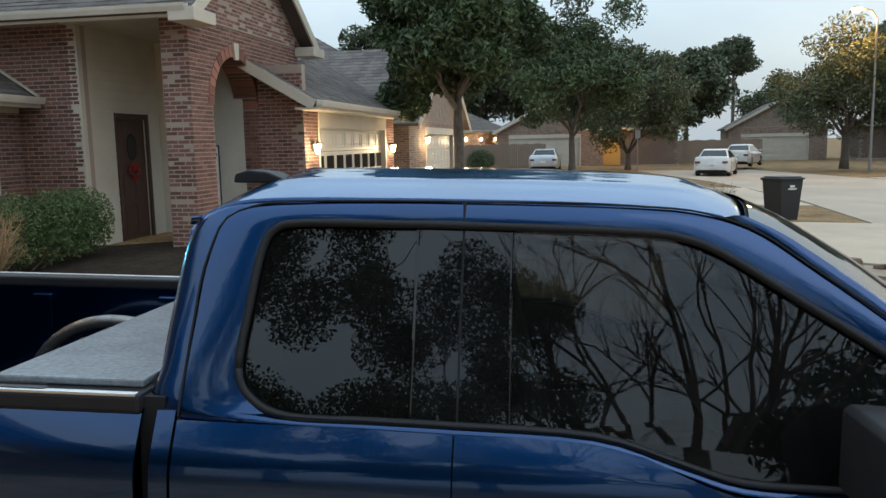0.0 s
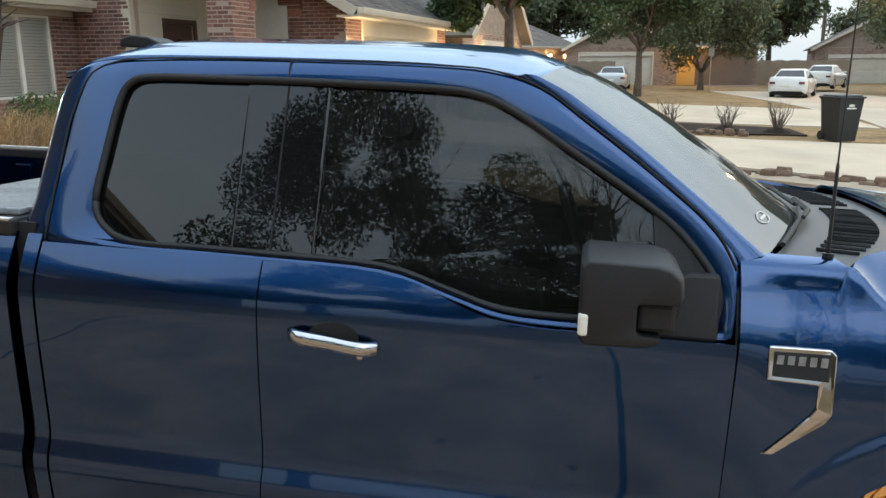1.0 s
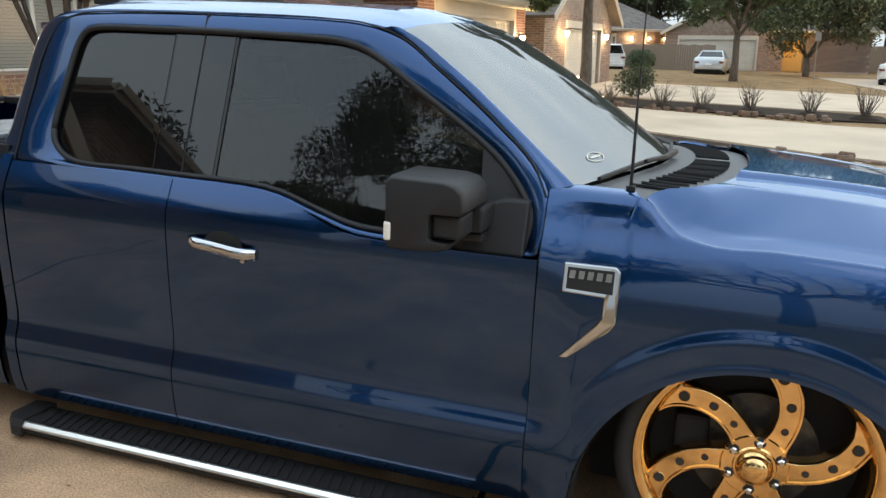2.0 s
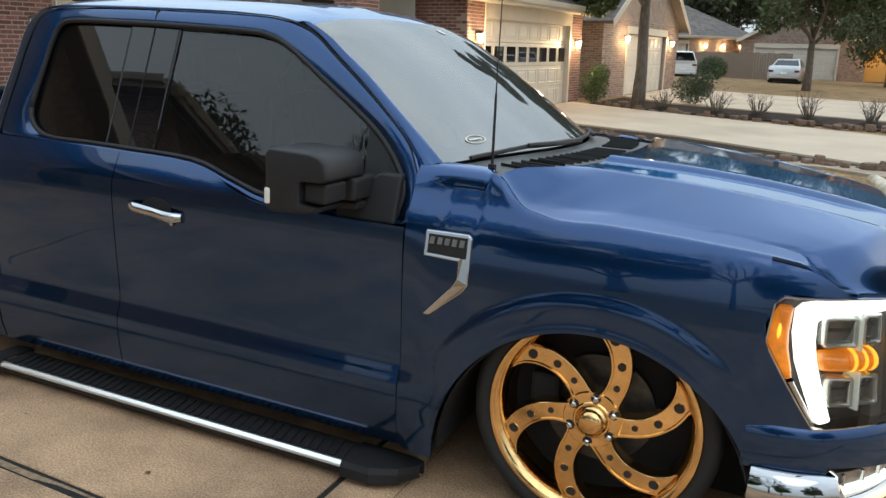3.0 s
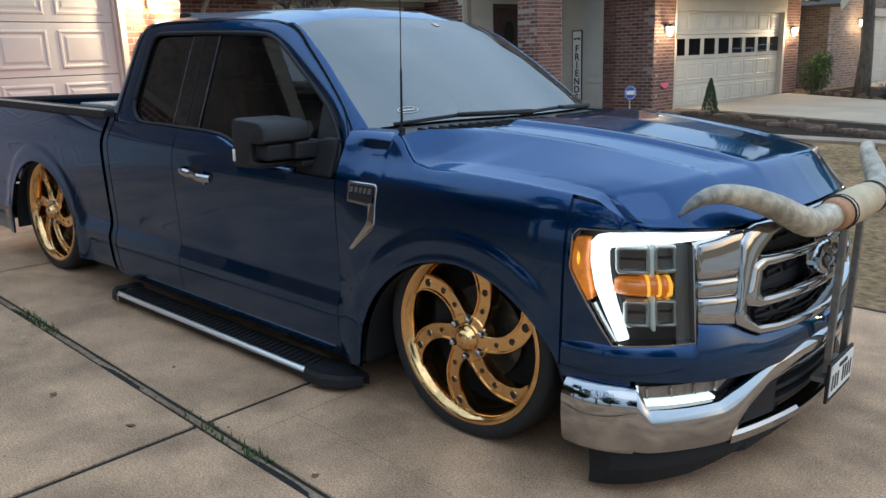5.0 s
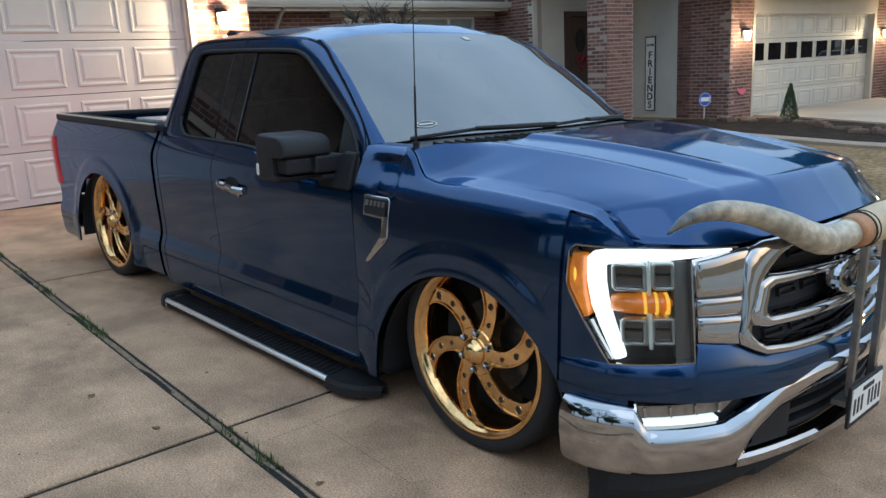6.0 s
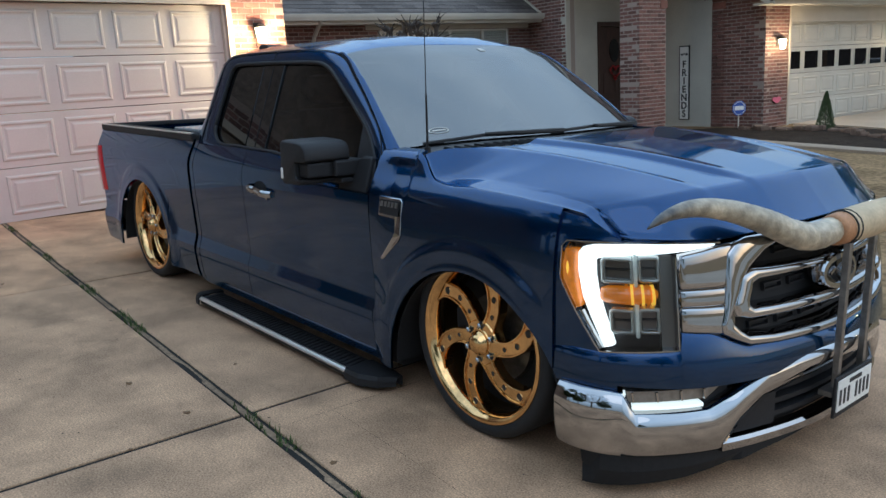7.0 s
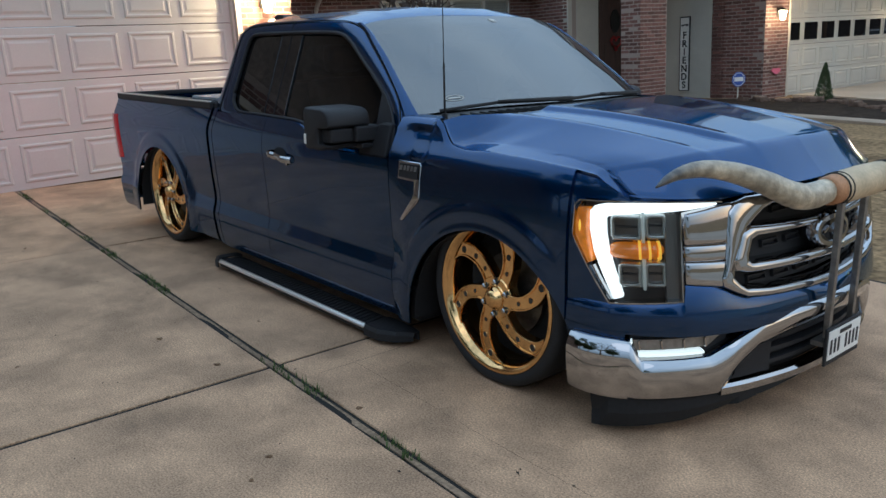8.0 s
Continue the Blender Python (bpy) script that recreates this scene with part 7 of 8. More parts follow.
gable_roof(h4, 8.0, 10.0, 2.75, 2.2)
h5 = far_house(pose(3.5, 58.0, -0.1, 0, 0, 2), 6.6, 8.0, 2.75, 2.6, None, label="brick house with tree shade in its dark brown colour and a lit ochre doorway", seed=52, brick=BRICKDARK)
hip(h5, 6.6, 8.0, 2.75, 2.3)
entry = part("doorway", boxes((0.5, -0.1, 0.0, 2.3, -0.02, 2.5)), YELLOWDOOR, h5, "ochre doorway in lamp light")
lamp("porch_light", pose(3.5, 58.0, -0.1, 0, 0, 2) @ Vector((1.4, -0.9, 2.4)), 90, (1.0, 0.6, 0.15), 0.1)
h6 = far_house(pose(16.9, 70.5, -0.3, 0, 0, -10), 8.2, 10.0, 3.0, 2.3, (1.2, 6.6), label="house with a grey-cream garage and a gabled roof", garage=SIDING, seed=56)
gable_roof(h6, 8.2, 10.0, 3.0, 2.3)
h7 = far_house(pose(26.4, 66.0, -0.1, 0, 0, -16), 14.0, 9.0, 2.8, 2.6, None, label="brick house behind trees with their shade in its dark brown colour", seed=60, brick=BRICKDARK)
hip(h7, 14.0, 9.0, 2.8, 2.6)
# house across the side yard, seen in the truck's glass
h8 = far_house(pose(-8.9, -7.2, 0.1, 0, 0, 180), 11.0, 9.0, 5.95, 1.7, None, label="two-storey brick house beside the drive", seed=64)
hip(h8, 11.0, 9.0, 5.95, 1.7)

fence = thing("wood_fence", "weathered wooden board fence", "fence", pose(10.0, 64, -0.2), kind="structure")
for k in range(60):
    part("fence_board", boxes((k * 0.15 - 1.0, 0, 0, k * 0.15 - 0.86, 0.02, 1.85 + 0.03 * math.sin(k * 7.1))), FENCE, fence)
for k in range(40):
    part("fence_board", boxes((k * 0.15 - 16.0, -12, 0, k * 0.15 - 15.86, -11.98, 1.85 + 0.03 * math.sin(k * 5.1))), FENCE, fence)


# ---- trees and plants ----
def leaf_cloud(bm, blobs, count, size, rnd, flat=0.6):
    """Leaf sprays scattered in the shells of ellipsoid blobs (x, y, z, rx, ry, rz)."""
    total = sum(b[3] * b[4] + b[4] * b[5] for b in blobs)
    for x, y, z, rx, ry, rz in blobs:
        for k in range(int(count * (rx * ry + ry * rz) / total)):
            d = Vector((rnd.gauss(0, 1), rnd.gauss(0, 1), rnd.gauss(0, 1))).normalized()
            r = rnd.random() ** 0.42
            c = Vector((x + d.x * rx * r, y + d.y * ry * r, z + d.z * rz * r))
            n = Vector((rnd.gauss(0, 1), rnd.gauss(0, 1), rnd.gauss(0.3, 1))).normalized()
            e = n.orthogonal().normalized()
            e.rotate(Matrix.Rotation(rnd.uniform(0, 6.3), 3, n))
            f = n.cross(e)
            s = size * rnd.uniform(0.6, 1.4)
            tip = c + e * s
            bm.faces.new([bm.verts.new(p) for p in (c - e * s, c + f * s * flat * 0.5 + n * s * 0.15, tip, c - f * s * flat * 0.5 + n * s * 0.15)])


def limbs(bm, rnd, base, way, length, radius, depth, tips, spread_angle=0.55, curl=0.25):
    """Forking limbs; gathers the tips."""
    p, d = Vector(base), Vector(way).normalized()
    path, rad = [p.copy()], [radius]
    for k in range(4):
        d = (d + Vector((rnd.gauss(0, curl), rnd.gauss(0, curl), rnd.gauss(0.05, curl))) * 0.4).normalized()
        p = p + d * length / 4
        path.append(p.copy()), rad.append(radius * (1 - 0.10 * (k + 1)))
    tube(path, rad, 7 if radius > 0.04 else 4, bm)
    if depth == 0:
        tips.append(p)
        return
    for k in range(3 if depth > 1 else 2 + (rnd.random() > 0.5)):
        n = (d + Vector((rnd.gauss(0, spread_angle), rnd.gauss(0, spread_angle), rnd.gauss(0.1, spread_angle * 0.7)))).normalized()
        limbs(bm, rnd, path[rnd.choice((2, 3, 4))], n, length * rnd.uniform(0.6, 0.85), radius * 0.55, depth - 1, tips, spread_angle, curl)


def tree(place, height, crown_w, trunk_r, leaves, size, label, seed, mat=None, clear=0.28, lean=(0, 0), flat=0.75):
    rnd = random.Random(seed)
    t = thing("tree", label, "tree", pose(*place))
    bm, tips = bmesh.new(), []
    h0 = height * clear
    tube([(0, 0, -0.1), (lean[0] * 0.3 + 0.03, 0.02, h0 * 0.4), (lean[0] * 0.7, lean[1], h0 * 0.8), (lean[0], lean[1], h0 * 1.15)], (trunk_r * 1.35, trunk_r, trunk_r * 0.9, trunk_r * 0.7), 12, bm)
    for k in range(6):
        a = k * 1.05 + rnd.uniform(-0.3, 0.3)
        up = rnd.uniform(0.7, 1.6)
        limbs(bm, rnd, (lean[0], lean[1], h0 * rnd.uniform(0.9, 1.15)), (math.cos(a), math.sin(a), up), min(height * 0.28, crown_w * 0.30), trunk_r * 0.5, 2, tips)
    part("trunk", bm, BARK, t, smooth=True)
    blobs = []
    for p in tips:
        r = crown_w * rnd.uniform(0.10, 0.18)
        reach = min(0.9, crown_w * 0.46 / max(0.1, math.hypot(p.x, p.y)))
        q = Vector((p.x * reach, p.y * reach, min(p.z, height * 0.96)))
        blobs.append((q.x, q.y, q.z, r, r, r * 0.75))
    for k in range(34):
        a, v = rnd.uniform(0, 6.3), rnd.random()
        z = h0 + (height - h0) * (0.08 + 0.84 * v)
        w = crown_w / 2 * (math.sin(math.pi * (0.16 + 0.80 * v)) ** 0.7) * rnd.uniform(0.35, 0.95)
        r = crown_w * rnd.uniform(0.09, 0.17)
        blobs.append((w * math.cos(a), w * math.sin(a), z, r, r, r * 0.8))
    bm = bmesh.new()
    leaf_cloud(bm, blobs, leaves, size, rnd, flat)
    part("crown", bm, mat or LEAF, t)
    return t


tree((-3.42, 18.55, 0.02), 9.2, 4.5, 0.15, 80000, 0.10, "evergreen oak with a dark dense crown in a mulch bed", 1, clear=0.30)
tree((0.86, 37.9, -0.05), 11.0, 7.2, 0.17, 27000, 0.12, "evergreen oak with a wide dark crown", 2, clear=0.20)
tree((5.3, 50.0, -0.1), 8.4, 8.2, 0.17, 24000, 0.13, "evergreen oak with a ragged grey-green crown", 3, LEAFFAR, clear=0.12)
tree((8.6, 66.0, -0.1), 9.6, 8.0, 0.25, 12000, 0.22, "tall ragged tree behind the houses", 4, LEAFFAR)
tree((13.5, 72.0, -0.1), 10.0, 9.0, 0.25, 14000, 0.3, "ragged tree behind a fence", 5, LEAFFAR)
tree((22.8, 92.0, -0.1), 13.2, 6.2, 0.2, 9000, 0.22, "tall pine with an open crown", 6, LEAFFAR, clear=0.68)
tree((17.6, 46.5, -0.1), 8.6, 9.4, 0.22, 34000, 0.12, "oak lit orange by a street lamp", 7, LEAFFAR, clear=0.22)
tree((29.0, 60.0, -0.1), 12.0, 10.0, 0.25, 14000, 0.3, "broad oak beside a dark house", 8, LEAFFAR)
tree((-6.0, 72.0, -0.1), 12.0, 13.0, 0.3, 24000, 0.25, "broad tree behind the houses", 9, LEAFFAR)
tree((1.5, 74.0, -0.1), 12.0, 13.0, 0.3, 24000, 0.25, "broad tree behind the houses", 10, LEAFFAR)
tree((28.0, 92.0, -0.1), 9.0, 10.0, 0.3, 8000, 0.22, "broad tree far down the street", 11, LEAFFAR)
tree((-15.0, 66.0, -0.1), 12.0, 12.0, 0.3, 22000, 0.25, "broad tree behind the houses", 12, LEAFFAR)
# trees on the camera's side, seen in the glass and paint
tree((-6.0, -13.2, 0.1), 12.0, 6.4, 0.22, 120000, 0.046, "tall dark evergreen tree in the side yard", 13, clear=0.2, flat=1.1)
tree((-2.2, -14.2, 0.1), 11.0, 5.6, 0.2, 110000, 0.046, "tall dark evergreen tree in the side yard", 14, clear=0.2, flat=1.1)
tree((-17.5, -15.5, 0.1), 13.0, 9.0, 0.25, 22000, 0.14, "tall dark evergreen tree behind a house", 15, clear=0.2)
tree((7.5, -19.0, -0.2), 11.0, 8.0, 0.25, 20000, 0.14, "dark evergreen tree in the next yard", 16, clear=0.22)
tree((18.0, -14.0, -0.2), 11.0, 8.0, 0.25, 12000, 0.2, "dark evergreen tree across the street", 17, clear=0.22)
rnd = random.Random(21)
bare = thing("bare_tree", "leafless spreading tree in the front yard", "tree", pose(1.9, -15.0, -0.05))
bm, tips = bmesh.new(), []
tube([(0, 0, -0.1), (0.05, 0, 2.2), (0.0, 0.05, 4.4)], (0.36, 0.28, 0.24), 12, bm)
for k in range(8):
    a = k * 0.8 + rnd.uniform(-0.2, 0.2)
    limbs(bm, rnd, (0, 0, 3.9 + 0.07 * k), (math.cos(a), math.sin(a), rnd.uniform(0.4, 1.8)), 3.6, 0.12, 4, tips, 0.5, 0.3)
part("trunk", bm, BARK, bare, smooth=True)


def leafy(name, place, blobs, count, size, mat, label, category, seed, stems=0):
    rnd = random.Random(seed)
    t = thing(name, label, category, pose(*place))
    bm = bmesh.new()
    leaf_cloud(bm, blobs, count, size, rnd)
    part("foliage", bm, mat, t)
    if stems:
        bm = bmesh.new()
        for k in range(stems):
            b = rnd.choice(blobs)
            tube([(b[0] * 0.4, b[1] * 0.4, -0.05), (b[0] * 0.8, b[1] * 0.8, b[2] * 0.5), (b[0], b[1], b[2])], (0.02, 0.015, 0.008), 5, bm)
        part("stem", bm, BARK, t, kind="stuff")
    return t


hb = [(0.55 * k, 0.05 * math.sin(k * 2.0), 0.62 + 0.03 * math.sin(k * 3.1), 0.42, 0.42, 0.55) for k in range(5)]
hedge = leafy("hedge", (-8.6, 6.7, 0.10), hb, 16000, 0.035, HEDGE, "clipped green hedge beside the porch", "hedge", 31, 14)
hedge.matrix_world = pose(-8.75, 6.75, 0.12, 0, 0, 85)
def twiggy(name, place, n, h, w, label, category, mat, seed, thin=0.006):
    rnd = random.Random(seed)
    t = thing(name, label, category, pose(*place))
    bm = bmesh.new()
    for k in range(n):
        a, r = rnd.uniform(0, 6.3), rnd.random() ** 0.5 * w
        p0 = Vector((math.cos(a) * r * 0.25, math.sin(a) * r * 0.25, -0.03))
        p2 = Vector((math.cos(a) * r, math.sin(a) * r, h * rnd.uniform(0.45, 1.0)))
        mid = p0.lerp(p2, 0.5) + Vector((rnd.gauss(0, w * 0.12), rnd.gauss(0, w * 0.12), 0.05))
        tube([p0, mid, p2], (thin * 1.6, thin, thin * 0.4), 4, bm, cap=False)
        for q in range(2):
            b = mid.lerp(p2, rnd.random())
            tube([b, b + Vector((rnd.gauss(0, 0.1), rnd.gauss(0, 0.1), rnd.uniform(0.02, 0.16))) * h], (thin * 0.7, thin * 0.3), 3, bm, cap=False)
    part("twig", bm, mat, t, kind="stuff")
    return t


for k, (x, y) in enumerate(((-8.3, 5.2), (-8.2, 4.3), (-8.35, 5.9))):
    twiggy("dry_grass_clump", (x, y, 0.15), 420, 1.0, 0.65, "dry brown ornamental grass clump", "grass clump", DRYGRASS, 40 + k, 0.005)
rnd = random.Random(50)
myrtle = thing("crepe_myrtle", "pruned leafless crepe myrtle with knobby stems", "tree", pose(-8.5, 5.55, 0.1))
bm = bmesh.new()
for k in range(9):
    a = k * 0.7
    r = rnd.uniform(0.25, 0.6)
    top = Vector((math.cos(a) * r, math.sin(a) * r, rnd.uniform(1.9, 2.3)))
    tube([(0, 0, -0.05), (top.x * 0.2, top.y * 0.2, 0.8), (top.x * 0.7, top.y * 0.7, 1.5), top], (0.042, 0.034, 0.030, 0.036), 7, bm)
    for q in range(4):
        d = Vector((rnd.gauss(0, 0.6), rnd.gauss(0, 0.6), rnd.uniform(-0.2, 0.5))) * 0.10
        tube([top, top + d, top + d * 1.5], (0.034, 0.042, 0.018), 6, bm)
    for q in range(12):
        d = Vector((rnd.gauss(0, 0.5), rnd.gauss(0, 0.5), rnd.uniform(0.1, 0.9))) * 0.28
        tube([top, top + d * 0.5 + Vector((rnd.gauss(0, 0.02), rnd.gauss(0, 0.02), 0)), top + d], (0.014, 0.010, 0.005), 4, bm)
part("stem", bm, DARKBARK, myrtle)
for k, (x, y) in enumerate(((-2.75, 18.6), (-1.35, 18.4), (-0.35, 18.3), (0.85, 18.2), (2.2, 18.0), (3.4, 17.9))):
    twiggy("bare_shrub", (x, y, 0.02), 34, 0.62 + 0.1 * (k % 2), 0.38, "small leafless shrub in a mulch bed", "shrub", BARK, 60 + k, 0.008)
    mound = part("mulch_mound", lathe([(0.0, 0.12), (0.18, 0.09), (0.32, 0.03), (0.42, -0.05)], 16, "z"), MULCH, None, "low mulch mound round a shrub", smooth=True, category="mulch")
    mound.matrix_world = pose(x, y, ground_z(x, y) + 0.04)
leafy("round_bush", (-5.0, 20.2, 0.05), [(0, 0, 0.5, 0.42, 0.42, 0.5), (0.1, 0.1, 0.85, 0.3, 0.3, 0.3)], 2600, 0.045, HEDGE, "green bush against a brick wall", "bush", 71, 6)
leafy("olive_bush", (-2.4, 21.6, 0.05), [(0, 0, 0.45, 0.6, 0.6, 0.45), (0.3, 0.1, 0.6, 0.4, 0.4, 0.4)], 2600, 0.05, LEAFFAR, "olive-brown bush in a bed", "bush", 72, 6)
leafy("dark_bush", (-4.2, 46.0, 0.0), [(0, 0, 0.7, 0.9, 0.9, 0.7)], 2200, 0.09, LEAF, "round dark bush by a parked car", "bush", 73, 6)
conifer = thing("dwarf_conifer", "small dark cone-shaped conifer in mulch", "shrub", pose(-4.83, 12.75, 0.02))
bm, rnd = bmesh.new(), random.Random(74)
for k in range(1500):
    v = rnd.random()
    a = rnd.uniform(0, 6.3)
    r = 0.19 * (1 - v) ** 0.8 * rnd.uniform(0.6, 1.0) * (0.75 + 0.5 * min(v * 5, 0.5))
    c = Vector((r * math.cos(a), r * math.sin(a), 0.04 + 0.72 * v))
    d = Vector((math.cos(a) * 0.5, math.sin(a) * 0.5, 1.0)).normalized() * 0.04
    e = d.orthogonal().normalized() * 0.010
    bm.faces.new([bm.verts.new(p) for p in (c - e, c + e, c + d)])
part("foliage", bm, LEAF, conifer)
part("stem", tube([(0, 0, -0.05), (0, 0, 0.6)], (0.015, 0.005), 5), BARK, conifer)

# flat stones edging the next drive
rnd = random.Random(80)


def stone(bm, c, sx, sy, sz, yaw):
    m = Matrix.Translation(c) @ Euler((rnd.gauss(0, 0.06), rnd.gauss(0, 0.06), yaw)).to_matrix().to_4x4()
    n = rnd.choice((5, 6, 7))
    ring = [(math.cos(k * math.tau / n) * sx * rnd.uniform(0.8, 1.1), math.sin(k * math.tau / n) * sy * rnd.uniform(0.8, 1.1)) for k in range(n)]
    lo, mid, hi = [[bm.verts.new(m @ Vector((x * f, y * f, z))) for x, y in ring] for f, z in ((0.95, -0.03), (1.0, sz * 0.6), (0.85, sz))]
    for a, b in ((lo, mid), (mid, hi)):
        for k in range(n):
            bm.faces.new((a[k], a[(k + 1) % n], b[(k + 1) % n], b[k]))
    bm.faces.new(hi)


edging = thing("stone_edging", "loose brown flagstones edging a mulch bed", "edging stones", kind="structure")
for line, count in ((((-6.0, 11.95), (-4.6, 12.3), (-2.2, 10.75), (0.0, 9.75), (1.6, 9.75), (4.4, 8.45)), 62), (((-4.6, 19.35), (-3.0, 18.0), (-0.6, 17.5), (2.4, 16.9)), 26)):
    d = np.r_[0, np.cumsum([math.dist(a, b) for a, b in zip(line, line[1:])])]
    for t in np.linspace(0, d[-1], count):
        x, y = np.interp(t, d, [p[0] for p in line]), np.interp(t, d, [p[1] for p in line])
        for layer in range(2 if rnd.random() > 0.75 else 1):
            q = bmesh.new()
            stone(q, Vector((x + rnd.gauss(0, 0.06), y + rnd.gauss(0, 0.08), ground_z(x, y) + 0.02 + layer * 0.045)), rnd.uniform(0.08, 0.20), rnd.uniform(0.06, 0.12), rnd.uniform(0.05, 0.11), rnd.uniform(-0.9, 0.4))
            part("stone", q, ROCK, edging)

# wheelie bin
wb = thing("wheeled_bin", "black plastic wheeled refuse bin standing by the street", "bin", pose(4.4, 16.35, ground_z(4.4, 16.35) + 0.03, 0, 0, 22) @ Matrix.Diagonal((1.02, 1.02, 1.0, 1)))
rows = [[Vector((x * f, y * f, z)) for x, y in ((-0.29, -0.33), (0.29, -0.33), (0.29, 0.33), (-0.29, 0.33), (-0.29, -0.33))] for f, z in ((0.80, 0.04), (0.86, 0.3), (1.0, 0.95))]
part("bin_body", grid(rows), BINBLACK, wb, thick=0.012)
lid = part("bin_lid", boxes((-0.32, -0.37, 0.95, 0.32, 0.36, 0.99), (-0.28, -0.30, 0.985, 0.28, 0.30, 1.02)), BINBLACK, wb, bevel=0.012)
part("bin_handle", tube([(-0.26, 0.36, 0.93), (-0.26, 0.43, 0.95), (0.26, 0.43, 0.95), (0.26, 0.36, 0.93)], 0.015, 8), BINBLACK, wb)
for x in (-0.25, 0.25):
    part("bin_wheel", lathe([(0.0, -0.025), (0.10, -0.025), (0.11, 0.0), (0.10, 0.025), (0.0, 0.025)], 18), TYRE, wb).matrix_local = pose(x, 0.27, 0.10, 0, 0, 90)
part("bin_mark", boxes((-0.11, -0.338, 0.72, 0.11, -0.325, 0.75), (-0.06, -0.338, 0.77, 0.06, -0.325, 0.82)), WHITE, wb)
part("bin_base", boxes((-0.23, -0.26, 0.0, 0.23, 0.2, 0.05)), BINBLACK, wb)


# ---- parked cars ----
def parked_car(m, paint, label, suv=False, lit=False):
    """A car, front along +x; body lofted from side outline and width."""
    c = thing("parked_car", label, "car", m)
    H, belt_z = (1.76, 1.08) if suv else (1.45, 0.93)
    back = -2.28 if suv else -2.30
    deck = spline((back, back + 0.10, back + 0.45, -1.2, 1.0, 1.35, 2.0, 2.22, 2.32), (0.58, belt_z - 0.02, belt_z + 0.06, belt_z + 0.03, belt_z, belt_z - 0.03, belt_z - 0.13, belt_z - 0.24, 0.48))
    half_w = spline((back, back + 0.15, -1.3, 1.0, 1.9, 2.32), (0.74, 0.86, 0.90, 0.90, 0.84, 0.62))
    floor_z = lerp((back, back + 0.3, 2.0, 2.32), (0.36, 0.22, 0.22, 0.34))
    rows = []
    for x in np.linspace(back, 2.32, 56):
        w, t, b = half_w(x), deck(x), floor_z(x)
        for cx in (-1.40, 1.42):
            if abs(x - cx) < 0.36:
                b = max(b, 0.32 + math.sqrt(0.36 ** 2 - (x - cx) ** 2) - 0.02)
        half = [(w * 0.93, b), (w * 0.985, b + (t - b) * 0.18), (w, b + (t - b) * 0.45), (w * 0.985, b + (t - b) * 0.72), (w * 0.95, b + (t - b) * 0.92), (w * 0.88, t - 0.005), (w * 0.5, t + 0.012), (0.0, t + 0.016)]
        rows.append([Vector((x, y, z)) for y, z in half] + [Vector((x, -y, z)) for y, z in half[-2::-1]])
    bm = grid(rows)
    bm.faces.new([bm.verts.new(p) for p in rows[0]]), bm.faces.new([bm.verts.new(p) for p in rows[-1]])
    part("body", norm(bm), paint, c, smooth=True)
    # glasshouse: rear foot, roof rear, roof front, screen foot
    xs = (-2.24, -2.06, 0.30, 1.12) if suv else (-1.72, -0.95, 0.10, 1.12)
    wide = lambda z: 0.83 - 0.22 * (z - belt_z) / (H - belt_z)
    outline = [(xs[0], belt_z), (xs[1], H - 0.05), (xs[1] + 0.25, H), (xs[2] - 0.2, H), (xs[2], H - 0.05), (xs[3], belt_z)]
    bm = bmesh.new()
    sides = [[bm.verts.new((x, s * wide(z), z)) for x, z in outline] for s in (-1, 1)]
    for k in range(5):
        bm.faces.new((sides[0][k], sides[0][k + 1], sides[1][k + 1], sides[1][k]))
    bm.faces.new(sides[0]), bm.faces.new(sides[1])
    cabin = part("cabin", norm(bm), paint, c, bevel=0.05)

    def pane_between(name, k, lo, hi, inset):
        (xa, za), (xb, zb) = outline[k], outline[k + 1]
        p = lambda t, s: Vector((xa + (xb - xa) * t + (0.012 if xa > 0 else -0.012), s * (wide(za + (zb - za) * t) - inset), za + (zb - za) * t + 0.012))
        part(name, sheet([p(lo, -1), p(lo, 1), p(hi, 1), p(hi, -1)], (1 if xa > 0 else -1, 0, 0.4)), GLOSSBLACK, cabin, "dark car glass", thick=0.008)
    pane_between("rear_glass", 0, 0.12, 0.93, 0.08)
    pane_between("front_glass", 4, 0.08, 0.92, 0.07)
    lo, hi = belt_z + 0.05, H - 0.10
    at = lambda x0, x1, z: x0 + (x1 - x0) * (z - belt_z) / (H - 0.05 - belt_z)
    for s in (-1, 1):
        mid = -0.35
        for u0, u1 in ((None, mid - 0.04), (mid + 0.04, None)):
            poly = [(u0 if u0 is not None else at(xs[0], xs[1], z) + 0.14, z) for z in (lo, hi)] + [(u1 if u1 is not None else at(xs[3], xs[2], z) - 0.14, z) for z in (hi, lo)]
            part("side_window", prism(poly, -0.004, 0.010, lambda x, z, d: Vector((x, s * (wide(z) + d), z))), GLOSSBLACK, cabin, "dark car glass")
        part("tail_lamp", boxes((back - 0.012, s * 0.56, belt_z - 0.22, back + 0.14, s * 0.83, belt_z - 0.10)), RED if lit else DIMRED, c, "unlit red tail lamp", bevel=0.02)
        part("head_lamp", boxes((2.08, s * 0.42, 0.58, 2.26, s * 0.72, 0.72)), WHITE, c, bevel=0.02)
        part("wing_mirror", boxes((0.72, s * 0.86, belt_z + 0.02, 0.88, s * 1.02, belt_z + 0.14)), paint, c, bevel=0.03)
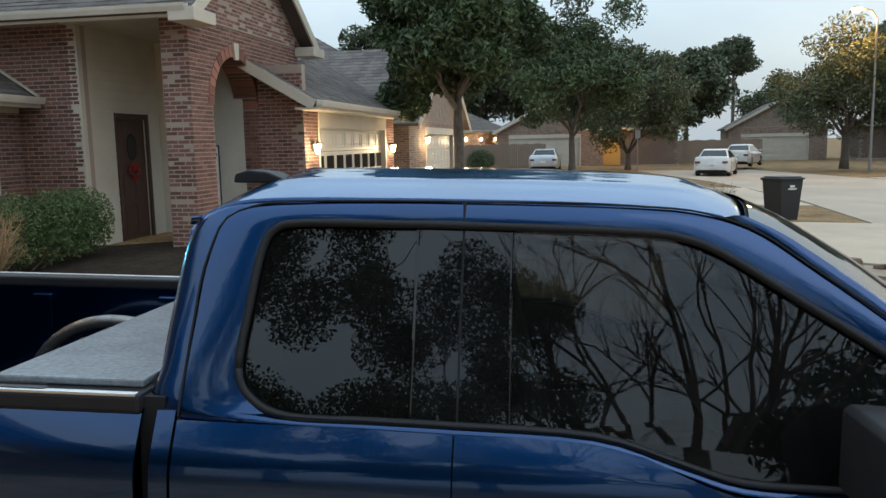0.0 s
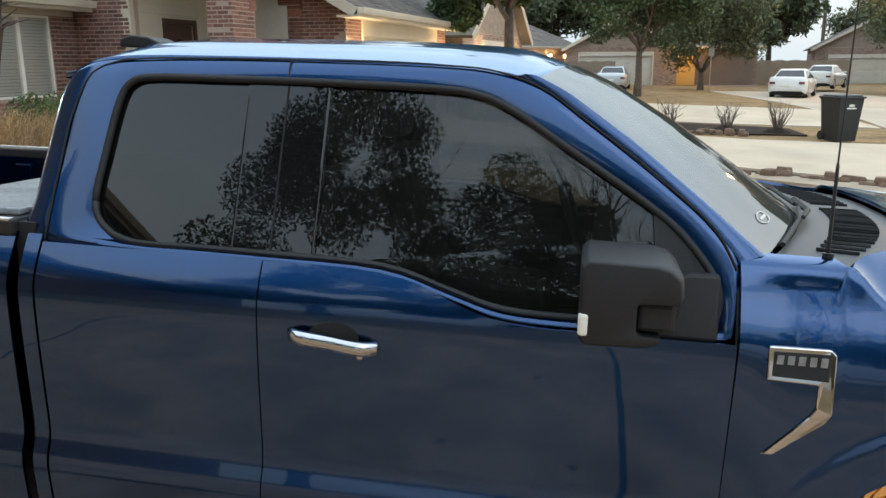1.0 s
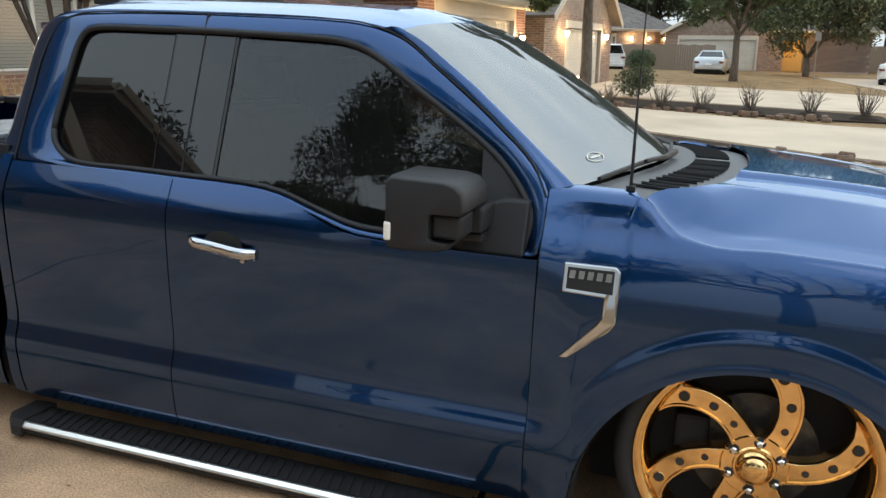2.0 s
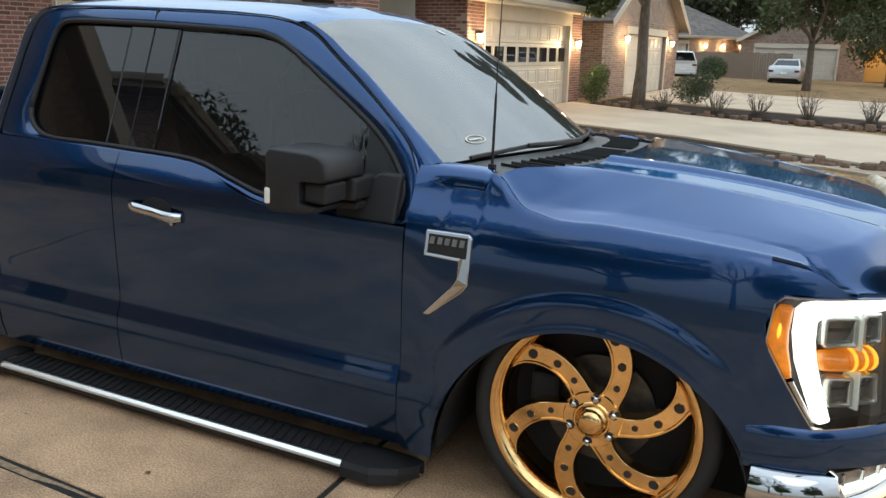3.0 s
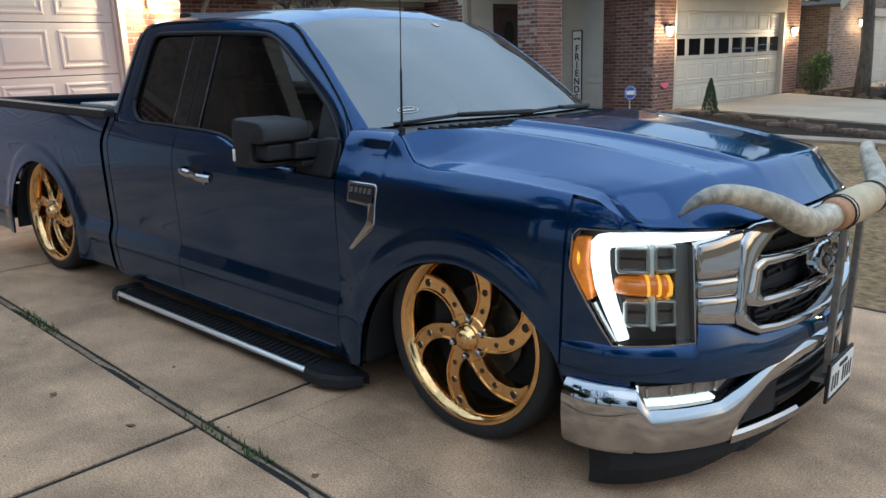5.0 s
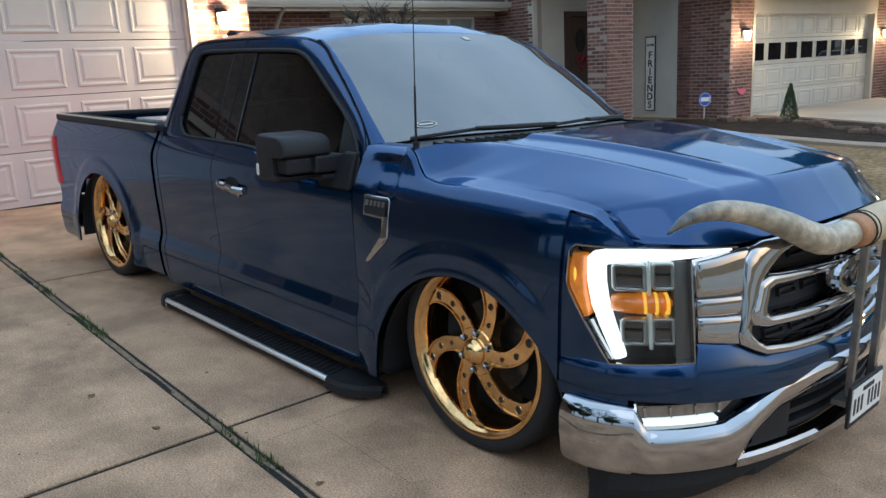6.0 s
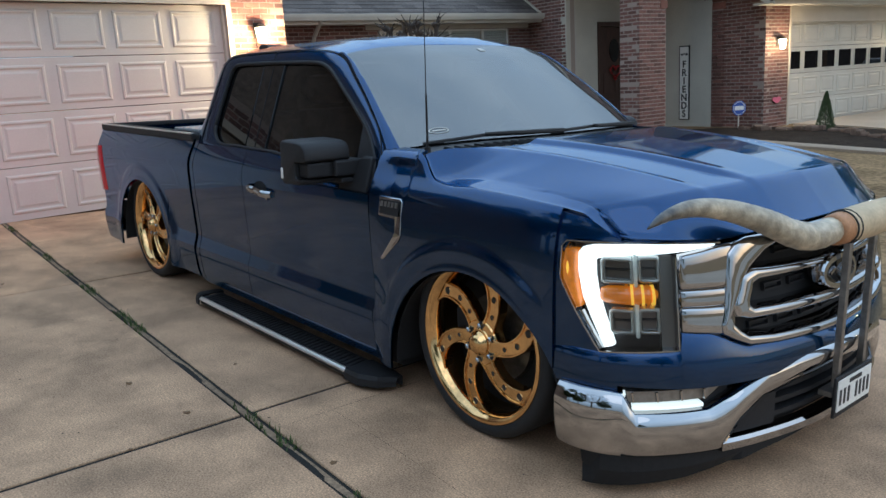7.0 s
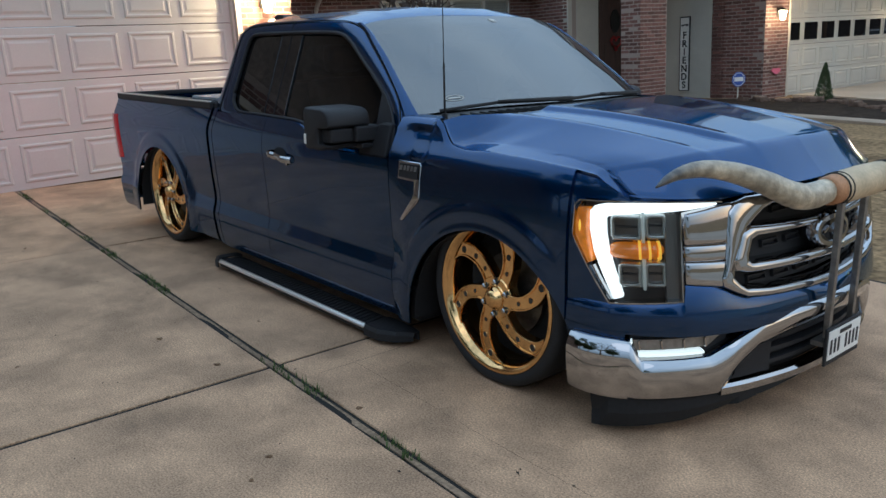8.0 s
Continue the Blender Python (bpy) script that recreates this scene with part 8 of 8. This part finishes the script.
        for x in (-1.40, 1.42):
            w = sub("wheel", c)
            w.location = (x, s * 0.80, 0.32)
            part("tyre", lathe([(0.2, -0.1), (0.31, -0.1), (0.325, -0.05), (0.325, 0.05), (0.31, 0.1), (0.2, 0.1)], 28), TYRE, w, smooth=True)
            part("rim", lathe([(0.0, -0.09), (0.1, -0.085), (0.2, -0.1), (0.21, 0.0), (0.2, 0.1), (0.1, 0.085), (0.0, 0.09)], 20), STEEL, w)
    part("bumper", boxes((back - 0.05, -0.78, 0.36, back + 0.06, 0.78, 0.54)), paint, c, bevel=0.03)
    part("underside", boxes((back + 0.1, -0.78, 0.17, 2.1, 0.78, 0.34)), DARK, c)
    part("plate", boxes((back - 0.03, -0.16, 0.60, back + 0.02, 0.16, 0.70)), WHITE, c)
    return c


parked_car(pose(9.1, 42.0, ground_z(9.1, 42.0) + 0.02, 0, 0, 69), WHITEPAINT, "white saloon parked at the kerb, seen from behind")
parked_car(pose(13.2, 52.0, -0.10, 0, 0, 62), WHITEPAINT, "white saloon parked on a drive")
parked_car(pose(-7.0, 51.0, -0.1, 0, 0, 110), WHITEPAINT, "white off-roader parked in front of a garage", suv=True)
parked_car(pose(-0.1, 49.0, -0.12, 0, 0, 84), SILVERPAINT, "silver saloon parked in the street")

# street lamp and pole
sl = thing("street_lamp", "tall street lamp glowing orange among branches", "street lamp", pose(17.6, 43.0, -0.25))
part("post", tube([(0, 0, 0), (0, 0, 4.5), (0, 0, 8.3), (-0.3, 0.0, 8.75), (-1.0, 0.0, 8.95)], (0.09, 0.07, 0.055, 0.05, 0.04), 8), STEEL, sl)
part("lamp_head", lathe([(0.0, 0.12), (0.15, 0.10), (0.28, 0.0)], 12, "z"), STEEL, sl).location = (-1.1, 0.0, 8.9)
part("lamp_bulb", lathe([(0.28, 0.0), (0.2, -0.14), (0.0, -0.2)], 12, "z"), STREETGLOW, sl, "orange lamp globe").location = (-1.1, 0.0, 8.9)
lamp("street_light", (16.5, 43.0, 8.2), 1500, (1.0, 0.5, 0.12), 0.2)
sp = thing("sign_post", "thin metal sign post at the kerb", "post", pose(5.2, 45.0, -0.2))
part("post", tube([(0, 0, 0), (0, 0, 2.6)], 0.035, 6), STEEL, sp)
part("sign_panel", boxes((-0.15, -0.01, 2.1, 0.15, 0.01, 2.55)), STEEL, sp)
rnd = random.Random(90)
for k in range(44):
    x, y = rnd.uniform(-5.5, 2.5), rnd.uniform(-3.9, -1.15)
    lf = part("fallen_leaf", grid([[Vector((-0.02, -0.012, 0)), Vector((-0.02, 0.012, 0.004))], [Vector((0.0, -0.018, 0.004)), Vector((0.0, 0.018, 0.010))], [Vector((0.028, -0.004, 0.002)), Vector((0.03, 0.006, 0.0))]]), DEADLEAF, None, "small dry brown leaf on the drive", category="leaf")
    lf.matrix_world = DRIVE @ pose(x, y, 0.004, 0, 0, rnd.uniform(0, 360)) @ Matrix.Diagonal((*[rnd.uniform(0.4, 1.0)] * 3, 1))
    tagged(lf, group="leaves on the drive")
